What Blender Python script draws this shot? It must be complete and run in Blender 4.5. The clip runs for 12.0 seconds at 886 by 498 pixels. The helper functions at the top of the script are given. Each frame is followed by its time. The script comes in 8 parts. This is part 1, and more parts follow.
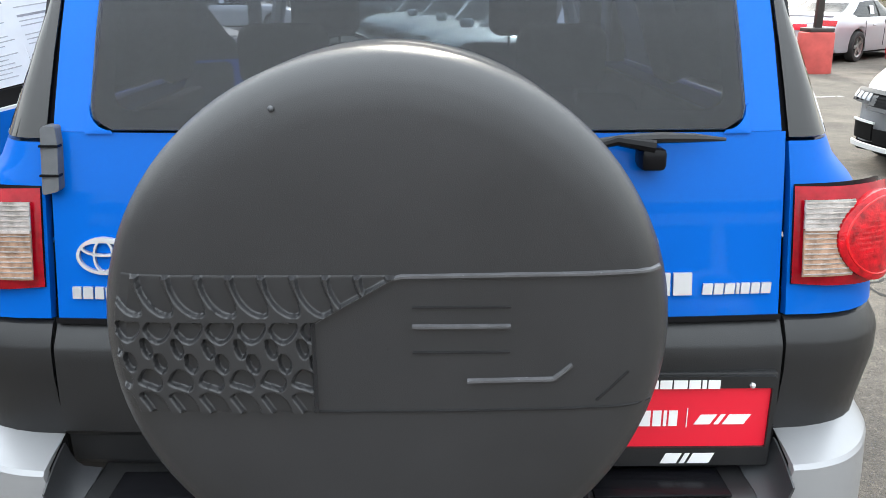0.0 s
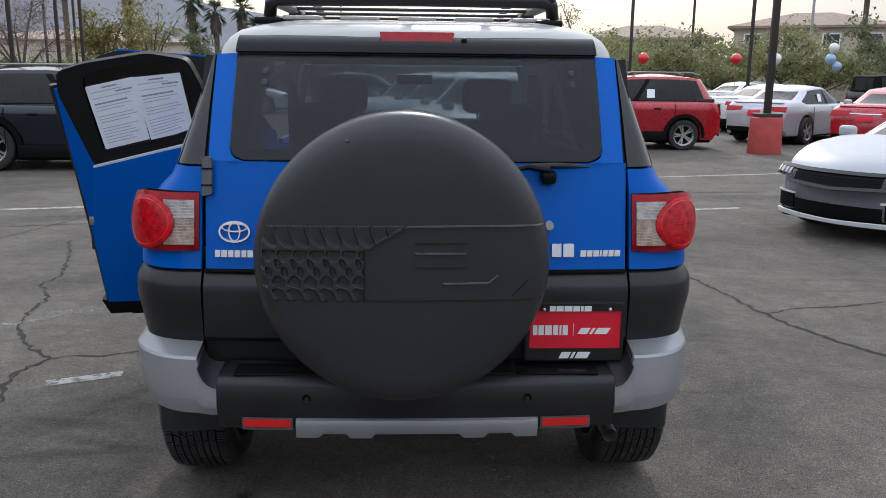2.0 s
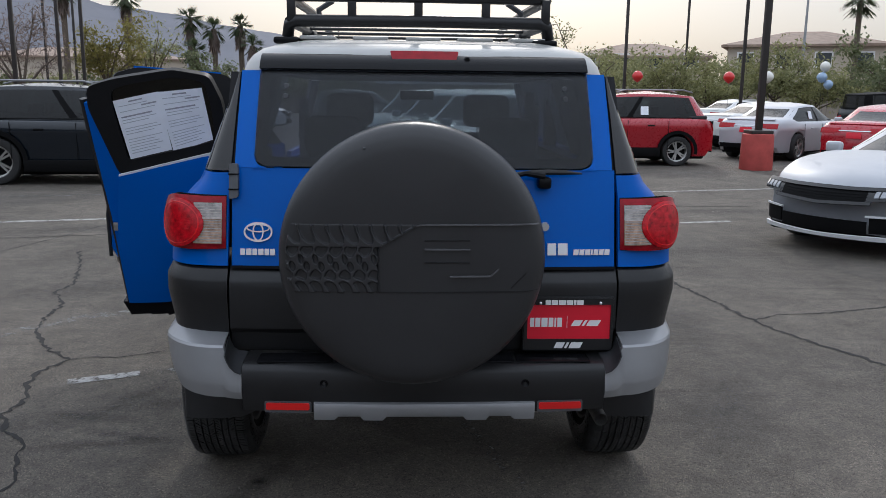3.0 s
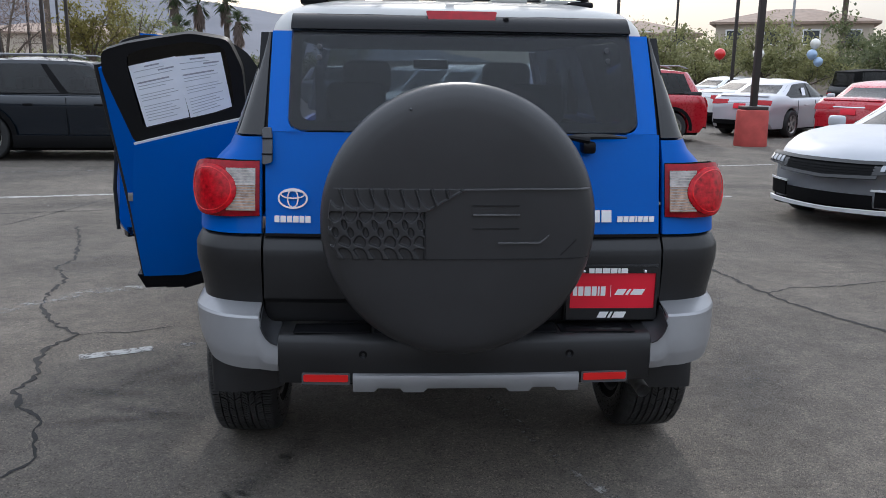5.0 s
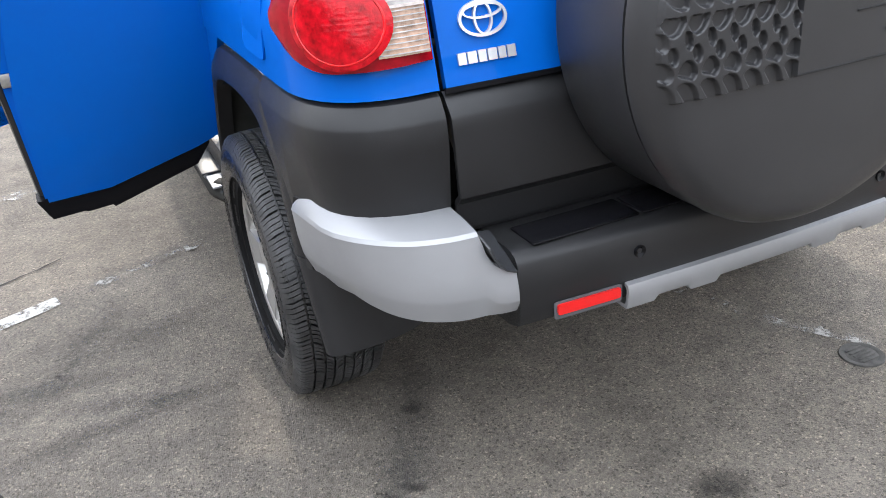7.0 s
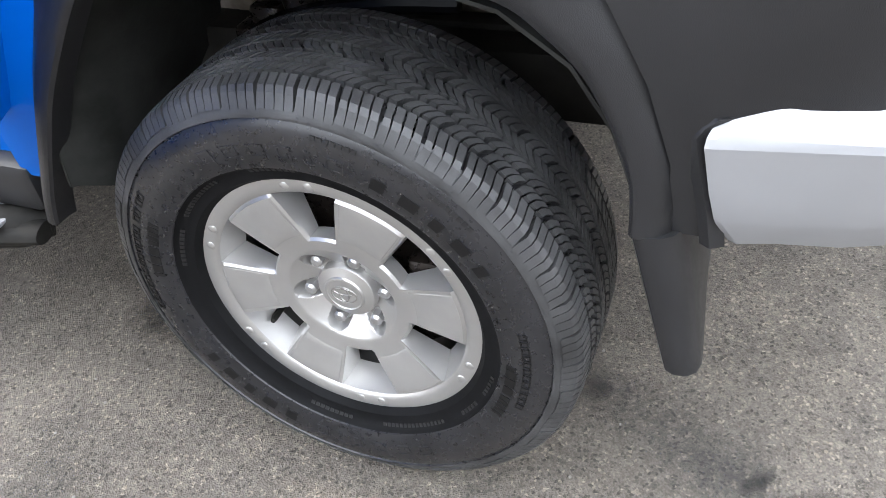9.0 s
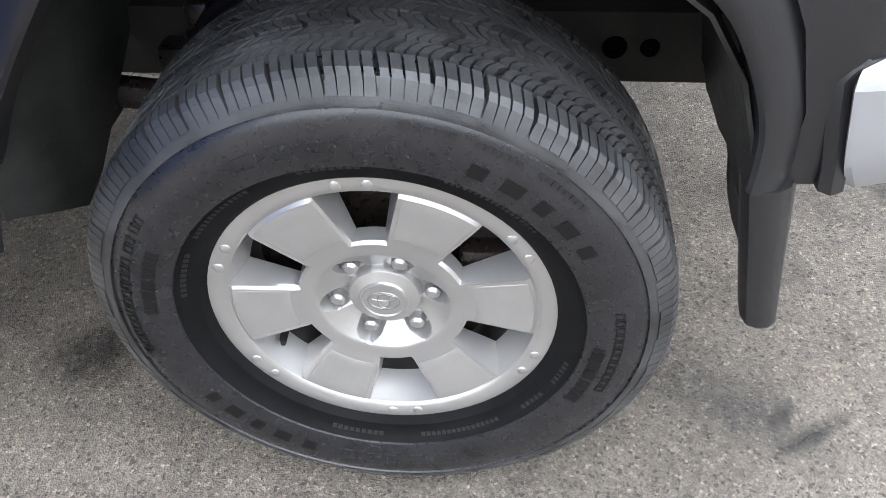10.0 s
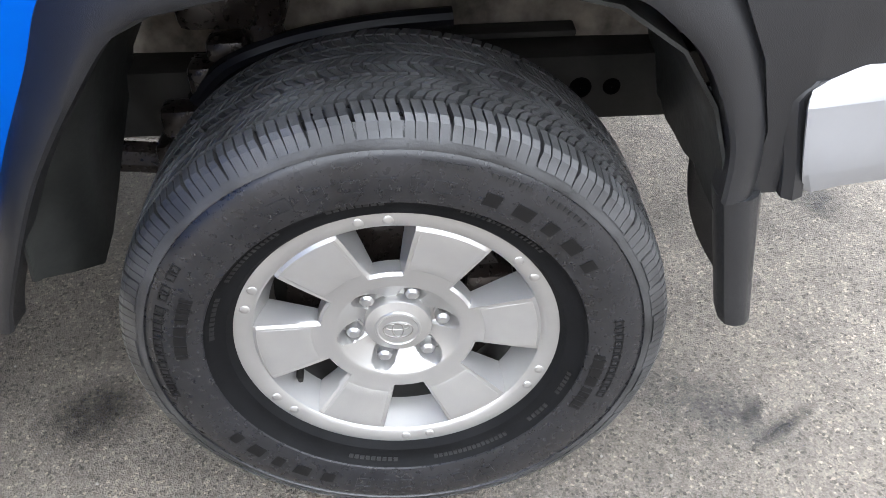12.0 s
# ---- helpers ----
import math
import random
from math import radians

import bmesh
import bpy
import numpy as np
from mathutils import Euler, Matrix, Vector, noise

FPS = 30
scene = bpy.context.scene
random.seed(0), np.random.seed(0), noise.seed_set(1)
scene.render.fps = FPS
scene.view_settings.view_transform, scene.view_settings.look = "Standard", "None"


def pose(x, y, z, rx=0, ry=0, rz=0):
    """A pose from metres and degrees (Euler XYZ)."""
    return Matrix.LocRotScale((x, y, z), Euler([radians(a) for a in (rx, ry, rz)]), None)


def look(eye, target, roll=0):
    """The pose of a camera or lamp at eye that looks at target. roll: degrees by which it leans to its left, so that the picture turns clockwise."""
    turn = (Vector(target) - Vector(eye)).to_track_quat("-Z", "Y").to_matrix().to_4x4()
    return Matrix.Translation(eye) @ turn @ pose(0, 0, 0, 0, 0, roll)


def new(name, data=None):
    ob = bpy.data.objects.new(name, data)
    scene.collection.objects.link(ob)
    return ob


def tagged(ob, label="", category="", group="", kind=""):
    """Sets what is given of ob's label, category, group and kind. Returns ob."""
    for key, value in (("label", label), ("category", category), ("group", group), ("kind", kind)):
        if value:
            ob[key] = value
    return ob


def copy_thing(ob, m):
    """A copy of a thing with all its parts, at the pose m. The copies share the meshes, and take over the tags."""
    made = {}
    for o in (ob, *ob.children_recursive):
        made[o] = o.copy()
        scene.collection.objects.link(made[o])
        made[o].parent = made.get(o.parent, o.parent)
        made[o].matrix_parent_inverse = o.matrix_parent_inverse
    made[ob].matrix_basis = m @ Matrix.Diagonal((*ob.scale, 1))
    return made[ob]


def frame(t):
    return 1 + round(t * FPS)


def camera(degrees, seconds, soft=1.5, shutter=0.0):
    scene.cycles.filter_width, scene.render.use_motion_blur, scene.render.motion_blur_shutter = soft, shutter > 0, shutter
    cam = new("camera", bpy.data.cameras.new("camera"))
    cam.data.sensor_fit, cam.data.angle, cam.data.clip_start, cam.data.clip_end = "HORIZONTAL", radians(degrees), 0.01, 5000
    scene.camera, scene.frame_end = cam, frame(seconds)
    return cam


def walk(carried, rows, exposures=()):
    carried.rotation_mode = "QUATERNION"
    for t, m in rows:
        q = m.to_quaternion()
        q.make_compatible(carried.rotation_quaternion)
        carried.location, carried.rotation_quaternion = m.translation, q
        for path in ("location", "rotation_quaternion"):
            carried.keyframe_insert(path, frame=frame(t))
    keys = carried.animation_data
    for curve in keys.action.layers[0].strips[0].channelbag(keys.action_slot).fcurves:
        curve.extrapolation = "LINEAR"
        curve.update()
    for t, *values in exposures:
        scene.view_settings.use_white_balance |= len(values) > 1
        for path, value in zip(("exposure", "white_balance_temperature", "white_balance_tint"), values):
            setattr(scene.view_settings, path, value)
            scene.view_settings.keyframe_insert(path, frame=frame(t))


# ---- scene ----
cam = camera(56.7, 12.0, soft=0.85)

PATH = [
    (0, (0.014, -2.16, 1.575), (0.049, -0.254, 0.97), 0.1),
    (0.5, (-0.024, -2.45, 1.567), (0.013, -0.539, 0.982), -0.3),
    (1, (-0.079, -2.756, 1.566), (-0.018, -0.839, 1.003), -0.3),
    (1.5, (-0.05, -3.054, 1.577), (0.027, -1.114, 1.097), 0.2),
    (2, (-0.022, -3.271, 1.601), (0.057, -1.316, 1.185), 0.6),
    (2.5, (-0.046, -3.446, 1.595), (0.038, -1.486, 1.204), 0.7),
    (4.5, (-0.117, -3.582, 1.59), (-0.015, -1.616, 1.236), 0.7),
    (5, (-0.241, -3.439, 1.536), (-0.118, -1.489, 1.11), 0.8),
    (5.2, (-0.329, -3.327, 1.504), (-0.173, -1.394, 1.014), 0.6),
    (5.5, (-0.468, -3.18, 1.505), (-0.252, -1.281, 0.918), -0.1),
    (6, (-0.746, -2.892, 1.458), (-0.412, -1.057, 0.735), -1.1),
    (6.5, (-1.03, -2.555, 1.44), (-0.556, -0.787, 0.633), -3.2),
    (7, (-1.256, -2.146, 1.405), (-0.579, -0.479, 0.532), -5.9),
    (7.5, (-1.491, -1.702, 1.35), (-0.558, -0.237, 0.359), -4.5),
    (7.7, (-1.579, -1.598, 1.316), (-0.613, -0.159, 0.319), -4.3),
    (9.3, (-1.675, -0.361, 1.214), (-0.262, 0.109, -0.122), -6.2),
    (9.5, (-1.666, -0.281, 1.2), (-0.235, 0.089, -0.147), -4.9),
    (10, (-1.649, -0.157, 1.195), (-0.211, -0.011, -0.186), -2.1),
    (10.5, (-1.699, -0.093, 1.225), (-0.231, -0.067, -0.133), -1.8),
    (11, (-1.742, -0.05, 1.233), (-0.243, -0.051, -0.091), -2.4),
    (11.5, (-1.749, -0.045, 1.238), (-0.229, -0.065, -0.062), -2.1),
    (12, (-1.746, -0.048, 1.237), (-0.216, -0.085, -0.05), -1.7),
]
walk(cam, [(t, look(eye, target, roll)) for t, eye, target, roll in PATH],
     [(0.0, 1.38, 6600, 5), (0.5, 1.22, 6600, 5), (1.0, 0.84, 6500, 8), (1.5, 0.38, 6300, 10), (2.0, -0.02, 6150, 10), (2.5, -0.27, 6100, 10), (4.5, -0.32, 6050, 10), (5.0, 0.03, 6050, 10), (5.5, 0.83, 6300, 10), (6.0, 1.48, 6450, 10), (6.5, 1.60, 6500, 10), (7.0, 1.58, 6500, 10), (7.7, 1.75, 6500, 10), (9.3, 2.36, 6500, 10), (10.0, 2.43, 6500, 10), (12.0, 2.62, 6500, 10)])

# ---- sky, sun ----
SUN_TO = Vector((0.07, 1.0, 0.565)).normalized()  # towards the hazy sun, ahead of the vehicle
world = bpy.data.worlds.new("sky")
scene.world = world
world.use_nodes = True
_n, _l = world.node_tree.nodes, world.node_tree.links
_sky = _n.new("ShaderNodeTexSky")
_sky.sky_type, _sky.sun_disc = "NISHITA", False
_sky.sun_elevation = math.asin(SUN_TO.z)
_sky.sun_rotation = math.atan2(SUN_TO.x, SUN_TO.y)
_sky.air_density, _sky.dust_density, _sky.ozone_density = 1.0, 4.0, 1.0
_haze = _n.new("ShaderNodeMix")
_haze.data_type = "RGBA"
_haze.inputs[0].default_value = 0.72
_tc, _sep, _veil = _n.new("ShaderNodeTexCoord"), _n.new("ShaderNodeSeparateXYZ"), _n.new("ShaderNodeValToRGB")
_l.new(_tc.outputs["Generated"], _sep.inputs[0])
_l.new(_sep.outputs["Z"], _veil.inputs[0])
_veil.color_ramp.elements[0].position, _veil.color_ramp.elements[0].color = 0.0, (5.5, 5.4, 5.25, 1)
_veil.color_ramp.elements[1].position, _veil.color_ramp.elements[1].color = 0.75, (16.7, 17.8, 19.6, 1)
_l.new(_veil.outputs[0], _haze.inputs[7])
_l.new(_sky.outputs[0], _haze.inputs[6])
_l.new(_haze.outputs[2], _n["Background"].inputs[0])
_n["Background"].inputs[1].default_value = 0.119
_sun = bpy.data.lights.new("sun", "SUN")
_sun.energy, _sun.angle, _sun.color = 1.10, radians(1.6), (1.0, 0.93, 0.83)
_so = new("sun", _sun)
_so.matrix_world = look(SUN_TO * 50, (0, 0, 0))



# ---- materials ----
def nodes_of(name):
    m = bpy.data.materials.new(name)
    m.use_nodes = True
    nt = m.node_tree
    return m, nt, nt.nodes["Principled BSDF"]


def noise_tex(nt, scale, detail=4.0, rough=0.55, coord="Object"):
    tc = nt.nodes.new("ShaderNodeTexCoord")
    n = nt.nodes.new("ShaderNodeTexNoise")
    n.inputs["Scale"].default_value, n.inputs["Detail"].default_value, n.inputs["Roughness"].default_value = scale, detail, rough
    nt.links.new(tc.outputs[coord], n.inputs["Vector"])
    return n


def ramp(nt, src, a, b, c0, c1):
    r = nt.nodes.new("ShaderNodeValToRGB")
    r.color_ramp.elements[0].position, r.color_ramp.elements[1].position = a, b
    r.color_ramp.elements[0].color, r.color_ramp.elements[1].color = (*c0, 1), (*c1, 1)
    nt.links.new(src, r.inputs[0])
    return r


def mixc(nt, fac, a, b, mode="MIX"):
    m = nt.nodes.new("ShaderNodeMix")
    m.data_type, m.blend_type = "RGBA", mode
    for sock, v in ((0, fac), (6, a), (7, b)):
        if isinstance(v, (int, float)):
            m.inputs[sock].default_value = v
        elif isinstance(v, tuple):
            m.inputs[sock].default_value = (*v, 1)
        else:
            nt.links.new(v, m.inputs[sock])
    return m.outputs[2]


def bump(nt, bsdf, height, strength, dist=0.002, prev=None):
    b = nt.nodes.new("ShaderNodeBump")
    b.inputs["Strength"].default_value, b.inputs["Distance"].default_value = strength, dist
    nt.links.new(height, b.inputs["Height"])
    if prev:
        nt.links.new(prev.outputs[0], b.inputs["Normal"])
    nt.links.new(b.outputs[0], bsdf.inputs["Normal"])
    return b


def plain(name, col, rough=0.5, metal=0.0, coat=0.0, grain=0.0, grain_scale=400, vary=0.12, vary_scale=3.0, spec=0.5):
    """A surface with grain and slow variation in colour and gloss."""
    m, nt, b = nodes_of(name)
    n1 = noise_tex(nt, vary_scale, 5)
    dark = tuple(c * (1 - vary) for c in col)
    light = tuple(min(1, c * (1 + vary)) for c in col)
    r = ramp(nt, n1.outputs["Fac"], 0.3, 0.7, dark, light)
    nt.links.new(r.outputs[0], b.inputs["Base Color"])
    b.inputs["Metallic"].default_value = metal
    b.inputs["Coat Weight"].default_value, b.inputs["Coat Roughness"].default_value = coat, 0.03
    b.inputs["Specular IOR Level"].default_value = spec
    n2 = noise_tex(nt, vary_scale * 7, 4)
    mr = nt.nodes.new("ShaderNodeMapRange")
    mr.inputs[3].default_value, mr.inputs[4].default_value = max(0.02, rough * 0.85), min(1, rough * 1.15)
    nt.links.new(n2.outputs["Fac"], mr.inputs[0])
    nt.links.new(mr.outputs[0], b.inputs["Roughness"])
    if grain:
        n3 = noise_tex(nt, grain_scale, 3)
        bump(nt, b, n3.outputs["Fac"], grain, 0.001)
    return m


def glass(name, tint, gloss_rough=0.0, ior=1.5):
    """A thin pane: tinted see-through with a Fresnel sheen."""
    m, nt, b = nodes_of(name)
    nt.nodes.remove(b)
    out = nt.nodes["Material Output"]
    tr, gl, mx, fr = (nt.nodes.new("ShaderNode" + k) for k in ("BsdfTransparent", "BsdfGlossy", "MixShader", "Fresnel"))
    tr.inputs[0].default_value = (*tint, 1)
    gl.inputs[0].default_value = (1, 1, 1, 1)
    gl.inputs["Roughness"].default_value = gloss_rough
    fr.inputs[0].default_value = ior
    nt.links.new(fr.outputs[0], mx.inputs[0])
    nt.links.new(tr.outputs[0], mx.inputs[1])
    nt.links.new(gl.outputs[0], mx.inputs[2])
    nt.links.new(mx.outputs[0], out.inputs[0])
    return m


def make_asphalt():
    m, nt, b = nodes_of("asphalt")
    big = noise_tex(nt, 0.35, 6, 0.6)
    mid = noise_tex(nt, 1.7, 6, 0.65)
    fine = noise_tex(nt, 60, 4, 0.7)
    stone = nt.nodes.new("ShaderNodeTexVoronoi")
    stone.inputs["Scale"].default_value = 330
    tc = nt.nodes.new("ShaderNodeTexCoord")
    nt.links.new(tc.outputs["Object"], stone.inputs["Vector"])
    base = ramp(nt, mid.outputs["Fac"], 0.32, 0.72, (0.107, 0.095, 0.082), (0.176, 0.157, 0.137))
    bigr = ramp(nt, big.outputs["Fac"], 0.35, 0.65, (0.80, 0.80, 0.80), (1.12, 1.11, 1.09))
    c = mixc(nt, 1.0, base.outputs[0], bigr.outputs[0], "MULTIPLY")
    agg = ramp(nt, stone.outputs["Color"], 0.0, 1.0, (0.61, 0.61, 0.61), (1.39, 1.37, 1.34))
    c = mixc(nt, 1.0, c, agg.outputs[0], "MULTIPLY")
    # scattered pale stones, dark pits and hand-sized blotches
    pale = nt.nodes.new("ShaderNodeTexVoronoi")
    pale.inputs["Scale"].default_value = 190
    nt.links.new(tc.outputs["Object"], pale.inputs["Vector"])
    sx3 = nt.nodes.new("ShaderNodeSeparateColor")
    nt.links.new(pale.outputs["Color"], sx3.inputs[0])
    pr = ramp(nt, sx3.outputs[0], 0.90, 0.96, (1, 1, 1), (1.7, 1.66, 1.6))
    c = mixc(nt, 1.0, c, pr.outputs[0], "MULTIPLY")
    pd = ramp(nt, sx3.outputs[1], 0.86, 0.93, (1, 1, 1), (0.52, 0.52, 0.52))
    c = mixc(nt, 1.0, c, pd.outputs[0], "MULTIPLY")
    hand = noise_tex(nt, 9, 5, 0.7)
    hr = ramp(nt, hand.outputs["Fac"], 0.32, 0.68, (0.80, 0.80, 0.81), (1.17, 1.16, 1.14))
    c = mixc(nt, 1.0, c, hr.outputs[0], "MULTIPLY")
    spk = ramp(nt, fine.outputs["Fac"], 0.35, 0.7, (0.70, 0.70, 0.70), (1.28, 1.28, 1.26))
    c = mixc(nt, 0.75, c, spk.outputs[0], "MULTIPLY")
    st = noise_tex(nt, 0.9, 7, 0.7)
    sr = ramp(nt, st.outputs["Fac"], 0.60, 0.74, (1, 1, 1), (0.62, 0.61, 0.60))
    c = mixc(nt, 0.8, c, sr.outputs[0], "MULTIPLY")
    # dark tyre scuffs dragged along one way
    mp = nt.nodes.new("ShaderNodeMapping")
    mp.inputs["Rotation"].default_value = (0, 0, radians(-14))
    mp.inputs["Scale"].default_value = (0.5, 4.5, 1)
    nt.links.new(tc.outputs["Object"], mp.inputs[0])
    sc = nt.nodes.new("ShaderNodeTexNoise")
    sc.inputs["Scale"].default_value, sc.inputs["Detail"].default_value = 1.1, 5
    nt.links.new(mp.outputs[0], sc.inputs["Vector"])
    scr = ramp(nt, sc.outputs["Fac"], 0.58, 0.70, (1, 1, 1), (0.66, 0.65, 0.64))
    c = mixc(nt, 0.7, c, scr.outputs[0], "MULTIPLY")
    nt.links.new(c, b.inputs["Base Color"])
    b.inputs["Roughness"].default_value = 0.86
    b.inputs["Specular IOR Level"].default_value = 0.35
    b1 = bump(nt, b, stone.outputs["Distance"], 0.8, 0.005)
    bump(nt, b, fine.outputs["Fac"], 0.4, 0.004, b1)
    return m


def make_worn_paint(name, col, keep):
    """Road paint with flaked gaps."""
    m, nt, b = nodes_of(name)
    n1 = noise_tex(nt, 14, 8, 0.75)
    n2 = noise_tex(nt, 90, 3)
    r = ramp(nt, n1.outputs["Fac"], keep - 0.06, keep + 0.06, (1, 1, 1), (0, 0, 0))
    cr = ramp(nt, n2.outputs["Fac"], 0.3, 0.7, tuple(c * 0.75 for c in col), col)
    nt.links.new(cr.outputs[0], b.inputs["Base Color"])
    b.inputs["Roughness"].default_value = 0.8
    nt.links.new(r.outputs[0], b.inputs["Alpha"])
    return m


def make_stain(name, col, strength):
    """A soft round stain that fades out at its rim."""
    m, nt, b = nodes_of(name)
    tc = nt.nodes.new("ShaderNodeTexCoord")
    mp = nt.nodes.new("ShaderNodeMapping")
    mp.inputs["Location"].default_value, mp.inputs["Scale"].default_value = (-1.0, -1.0, 0), (2.0, 2.0, 0)
    nt.links.new(tc.outputs["Generated"], mp.inputs[0])
    gr = nt.nodes.new("ShaderNodeTexGradient")
    gr.gradient_type = "SPHERICAL"
    nt.links.new(mp.outputs[0], gr.inputs[0])
    n1 = noise_tex(nt, 25, 5)
    mul = nt.nodes.new("ShaderNodeMath")
    mul.operation = "MULTIPLY"
    nt.links.new(gr.outputs["Fac"], mul.inputs[0])
    nt.links.new(n1.outputs["Fac"], mul.inputs[1])
    r = ramp(nt, mul.outputs[0], 0.05, 0.45, (0, 0, 0), (strength, strength, strength))
    nt.links.new(r.outputs[0], b.inputs["Alpha"])
    b.inputs["Base Color"].default_value = (*col, 1)
    b.inputs["Roughness"].default_value = 0.7
    return m


def make_foliage(name, c0, c1):
    m, nt, b = nodes_of(name)
    g = nt.nodes.new("ShaderNodeNewGeometry")
    r = ramp(nt, g.outputs["Random Per Island"], 0.0, 1.0, c0, c1)
    nt.links.new(r.outputs[0], b.inputs["Base Color"])
    b.inputs["Roughness"].default_value = 0.6
    tl, mx = nt.nodes.new("ShaderNodeBsdfTranslucent"), nt.nodes.new("ShaderNodeMixShader")
    nt.links.new(r.outputs[0], tl.inputs[0])
    mx.inputs[0].default_value = 0.5
    nt.links.new(b.outputs[0], mx.inputs[1])
    nt.links.new(tl.outputs[0], mx.inputs[2])
    nt.links.new(mx.outputs[0], nt.nodes["Material Output"].inputs[0])
    return m


ASPHALT = make_asphalt()
BLUE = plain("blue_paint", (0.0001, 0.096, 0.450), 0.42, 0.0, 0.20, vary=0.03, vary_scale=1.5, spec=0.05)
ROOF_WHITE = plain("white_paint", (0.37, 0.367, 0.352), 0.4, 0.0, 0.4, vary=0.06, vary_scale=5)
CLAD = plain("black_grained_plastic", (0.0150, 0.0150, 0.0160), 0.37, grain=0.45, grain_scale=700, vary=0.2, vary_scale=5, spec=0.36)
CLAD_GLOSS = plain("black_smooth_plastic", (0.006, 0.006, 0.0072), 0.25, vary=0.1, spec=0.13)
COVER = plain("dark_grey_moulded_plastic", (0.0245, 0.0245, 0.0262), 0.36, grain=0.3, grain_scale=900, vary=0.12, vary_scale=6, spec=0.50)
LINER = plain("smooth_dark_liner", (0.024, 0.0245, 0.0228), 0.45, grain=0.3, grain_scale=120, vary=0.5, vary_scale=9, spec=0.14)
WHEELHOUSE = plain("dirty_wheelhouse", (0.14, 0.12, 0.098), 0.75, grain=0.8, grain_scale=70, vary=0.7, vary_scale=16, spec=0.1)
GREYPLASTIC_DARK = plain("dark_grey_filler_plastic", (0.030, 0.031, 0.034), 0.42, grain=0.2, grain_scale=600, vary=0.15, vary_scale=10)
COVER_SHADE = plain("shade_line_plastic", (0.0145, 0.0145, 0.0157), 0.45, grain=0.3, grain_scale=700, vary=0.2, vary_scale=20, spec=0.3)
STRIP = plain("bright_belt_strip", (0.72, 0.73, 0.74), 0.35, vary=0.05)
LENS_AMBER = plain("amber_tinted_lens", (0.36, 0.22, 0.15), 0.2, 0.1, 0.6, grain=0.5, grain_scale=140, vary=0.5, vary_scale=45)
COVER_GLINT = plain("rubbed_highlight_edges", (0.085, 0.085, 0.090), 0.26, vary=0.2, vary_scale=30)
GREYPLASTIC = plain("grey_weathered_plastic", (0.075, 0.078, 0.085), 0.55, grain=0.3, vary=0.15, vary_scale=20)
SILVER = plain("silver_paint", (0.27, 0.272, 0.281), 0.42, 0.4, 0.2, grain=0.06, grain_scale=1200, vary=0.05, vary_scale=6)
CHROME = plain("chrome", (0.66, 0.67, 0.69), 0.22, 0.6, vary=0.03)
NUT = plain("steel_nut", (0.36, 0.355, 0.345), 0.30, 0.7, vary=0.1, vary_scale=40)
ALLOY = plain("machined_alloy", (0.43, 0.422, 0.408), 0.33, 0.75, 0.12, grain=0.1, grain_scale=300, vary=0.06, vary_scale=8)
# barrel darkened in colour for brake dust and the shade behind the spokes
BARREL = plain("dusty_shaded_barrel", (0.085, 0.082, 0.078), 0.5, 0.5, grain=0.3, grain_scale=200, vary=0.3, vary_scale=20)
ALLOY_PAD = plain("brushed_alloy_pad", (0.375, 0.366, 0.350), 0.42, 0.65, 0.1, grain=0.12, grain_scale=500, vary=0.07, vary_scale=10)
STEEL = plain("dull_steel", (0.30, 0.29, 0.27), 0.45, 0.8, vary=0.25, vary_scale=30)
RUBBER = plain("tyre_rubber", (0.033, 0.033, 0.0335), 0.45, grain=0.45, grain_scale=260, vary=0.5, vary_scale=14, spec=0.42)
SIDEWALL = plain("sidewall_rubber", (0.0135, 0.0135, 0.0150), 0.28, grain=0.22, grain_scale=220, vary=0.22, vary_scale=14, spec=0.5)
LETTER = plain("tyre_letter_rubber", (0.0036, 0.0036, 0.0039), 0.45, spec=0.3, vary=0.2, vary_scale=20)
HOLE = plain("deep_hole", (0.001, 0.001, 0.001), 0.9, spec=0.02)
LETTER_GREY = plain("tyre_letter_grey", (0.0045, 0.0045, 0.0048), 0.5, vary=0.2, vary_scale=20)
DARK = plain("dark_liner", (0.021, 0.020, 0.018), 0.6, grain=0.4, grain_scale=90, vary=0.5, vary_scale=6, spec=0.08)
BEAD = plain("dull_bead_rubber", (0.0050, 0.0050, 0.0053), 0.7, grain=0.3, grain_scale=400, vary=0.3, vary_scale=20, spec=0.1)
FRAME_BLACK = plain("matt_black_door_frame", (0.012, 0.012, 0.013), 0.5, grain=0.2, vary=0.15, vary_scale=8, spec=0.15)
RUSTY = plain("rusty_black_steel", (0.018, 0.014, 0.012), 0.28, 0.4, grain=0.5, grain_scale=60, vary=0.6, vary_scale=14)
SEAT = plain("dark_seat_cloth", (0.022, 0.022, 0.024), 0.85, grain=0.3, grain_scale=300, vary=0.2)
TINT = glass("tinted_glass", (0.34, 0.37, 0.42), 0.35, ior=1.36)
TINT_DARK = glass("privacy_glass", (0.05, 0.052, 0.055))
CLEAR = glass("clear_glass", (0.78, 0.84, 0.82))
LENS_RED = plain("red_lens", (0.27, 0.002, 0.009), 0.18, 0.0, 0.2, vary=0.25, vary_scale=40, spec=0.2)
LENS_RED_DEEP = plain("deep_red_lens", (0.39, 0.002, 0.008), 0.15, 0.0, 0.12, grain=0.5, grain_scale=200, vary=0.5, vary_scale=60, spec=0.3)
LENS_RED_CORE = plain("bright_red_reflector", (0.58, 0.005, 0.009), 0.25, 0.0, 0.3, grain=0.35, grain_scale=260, vary=0.4, vary_scale=38, spec=0.3)
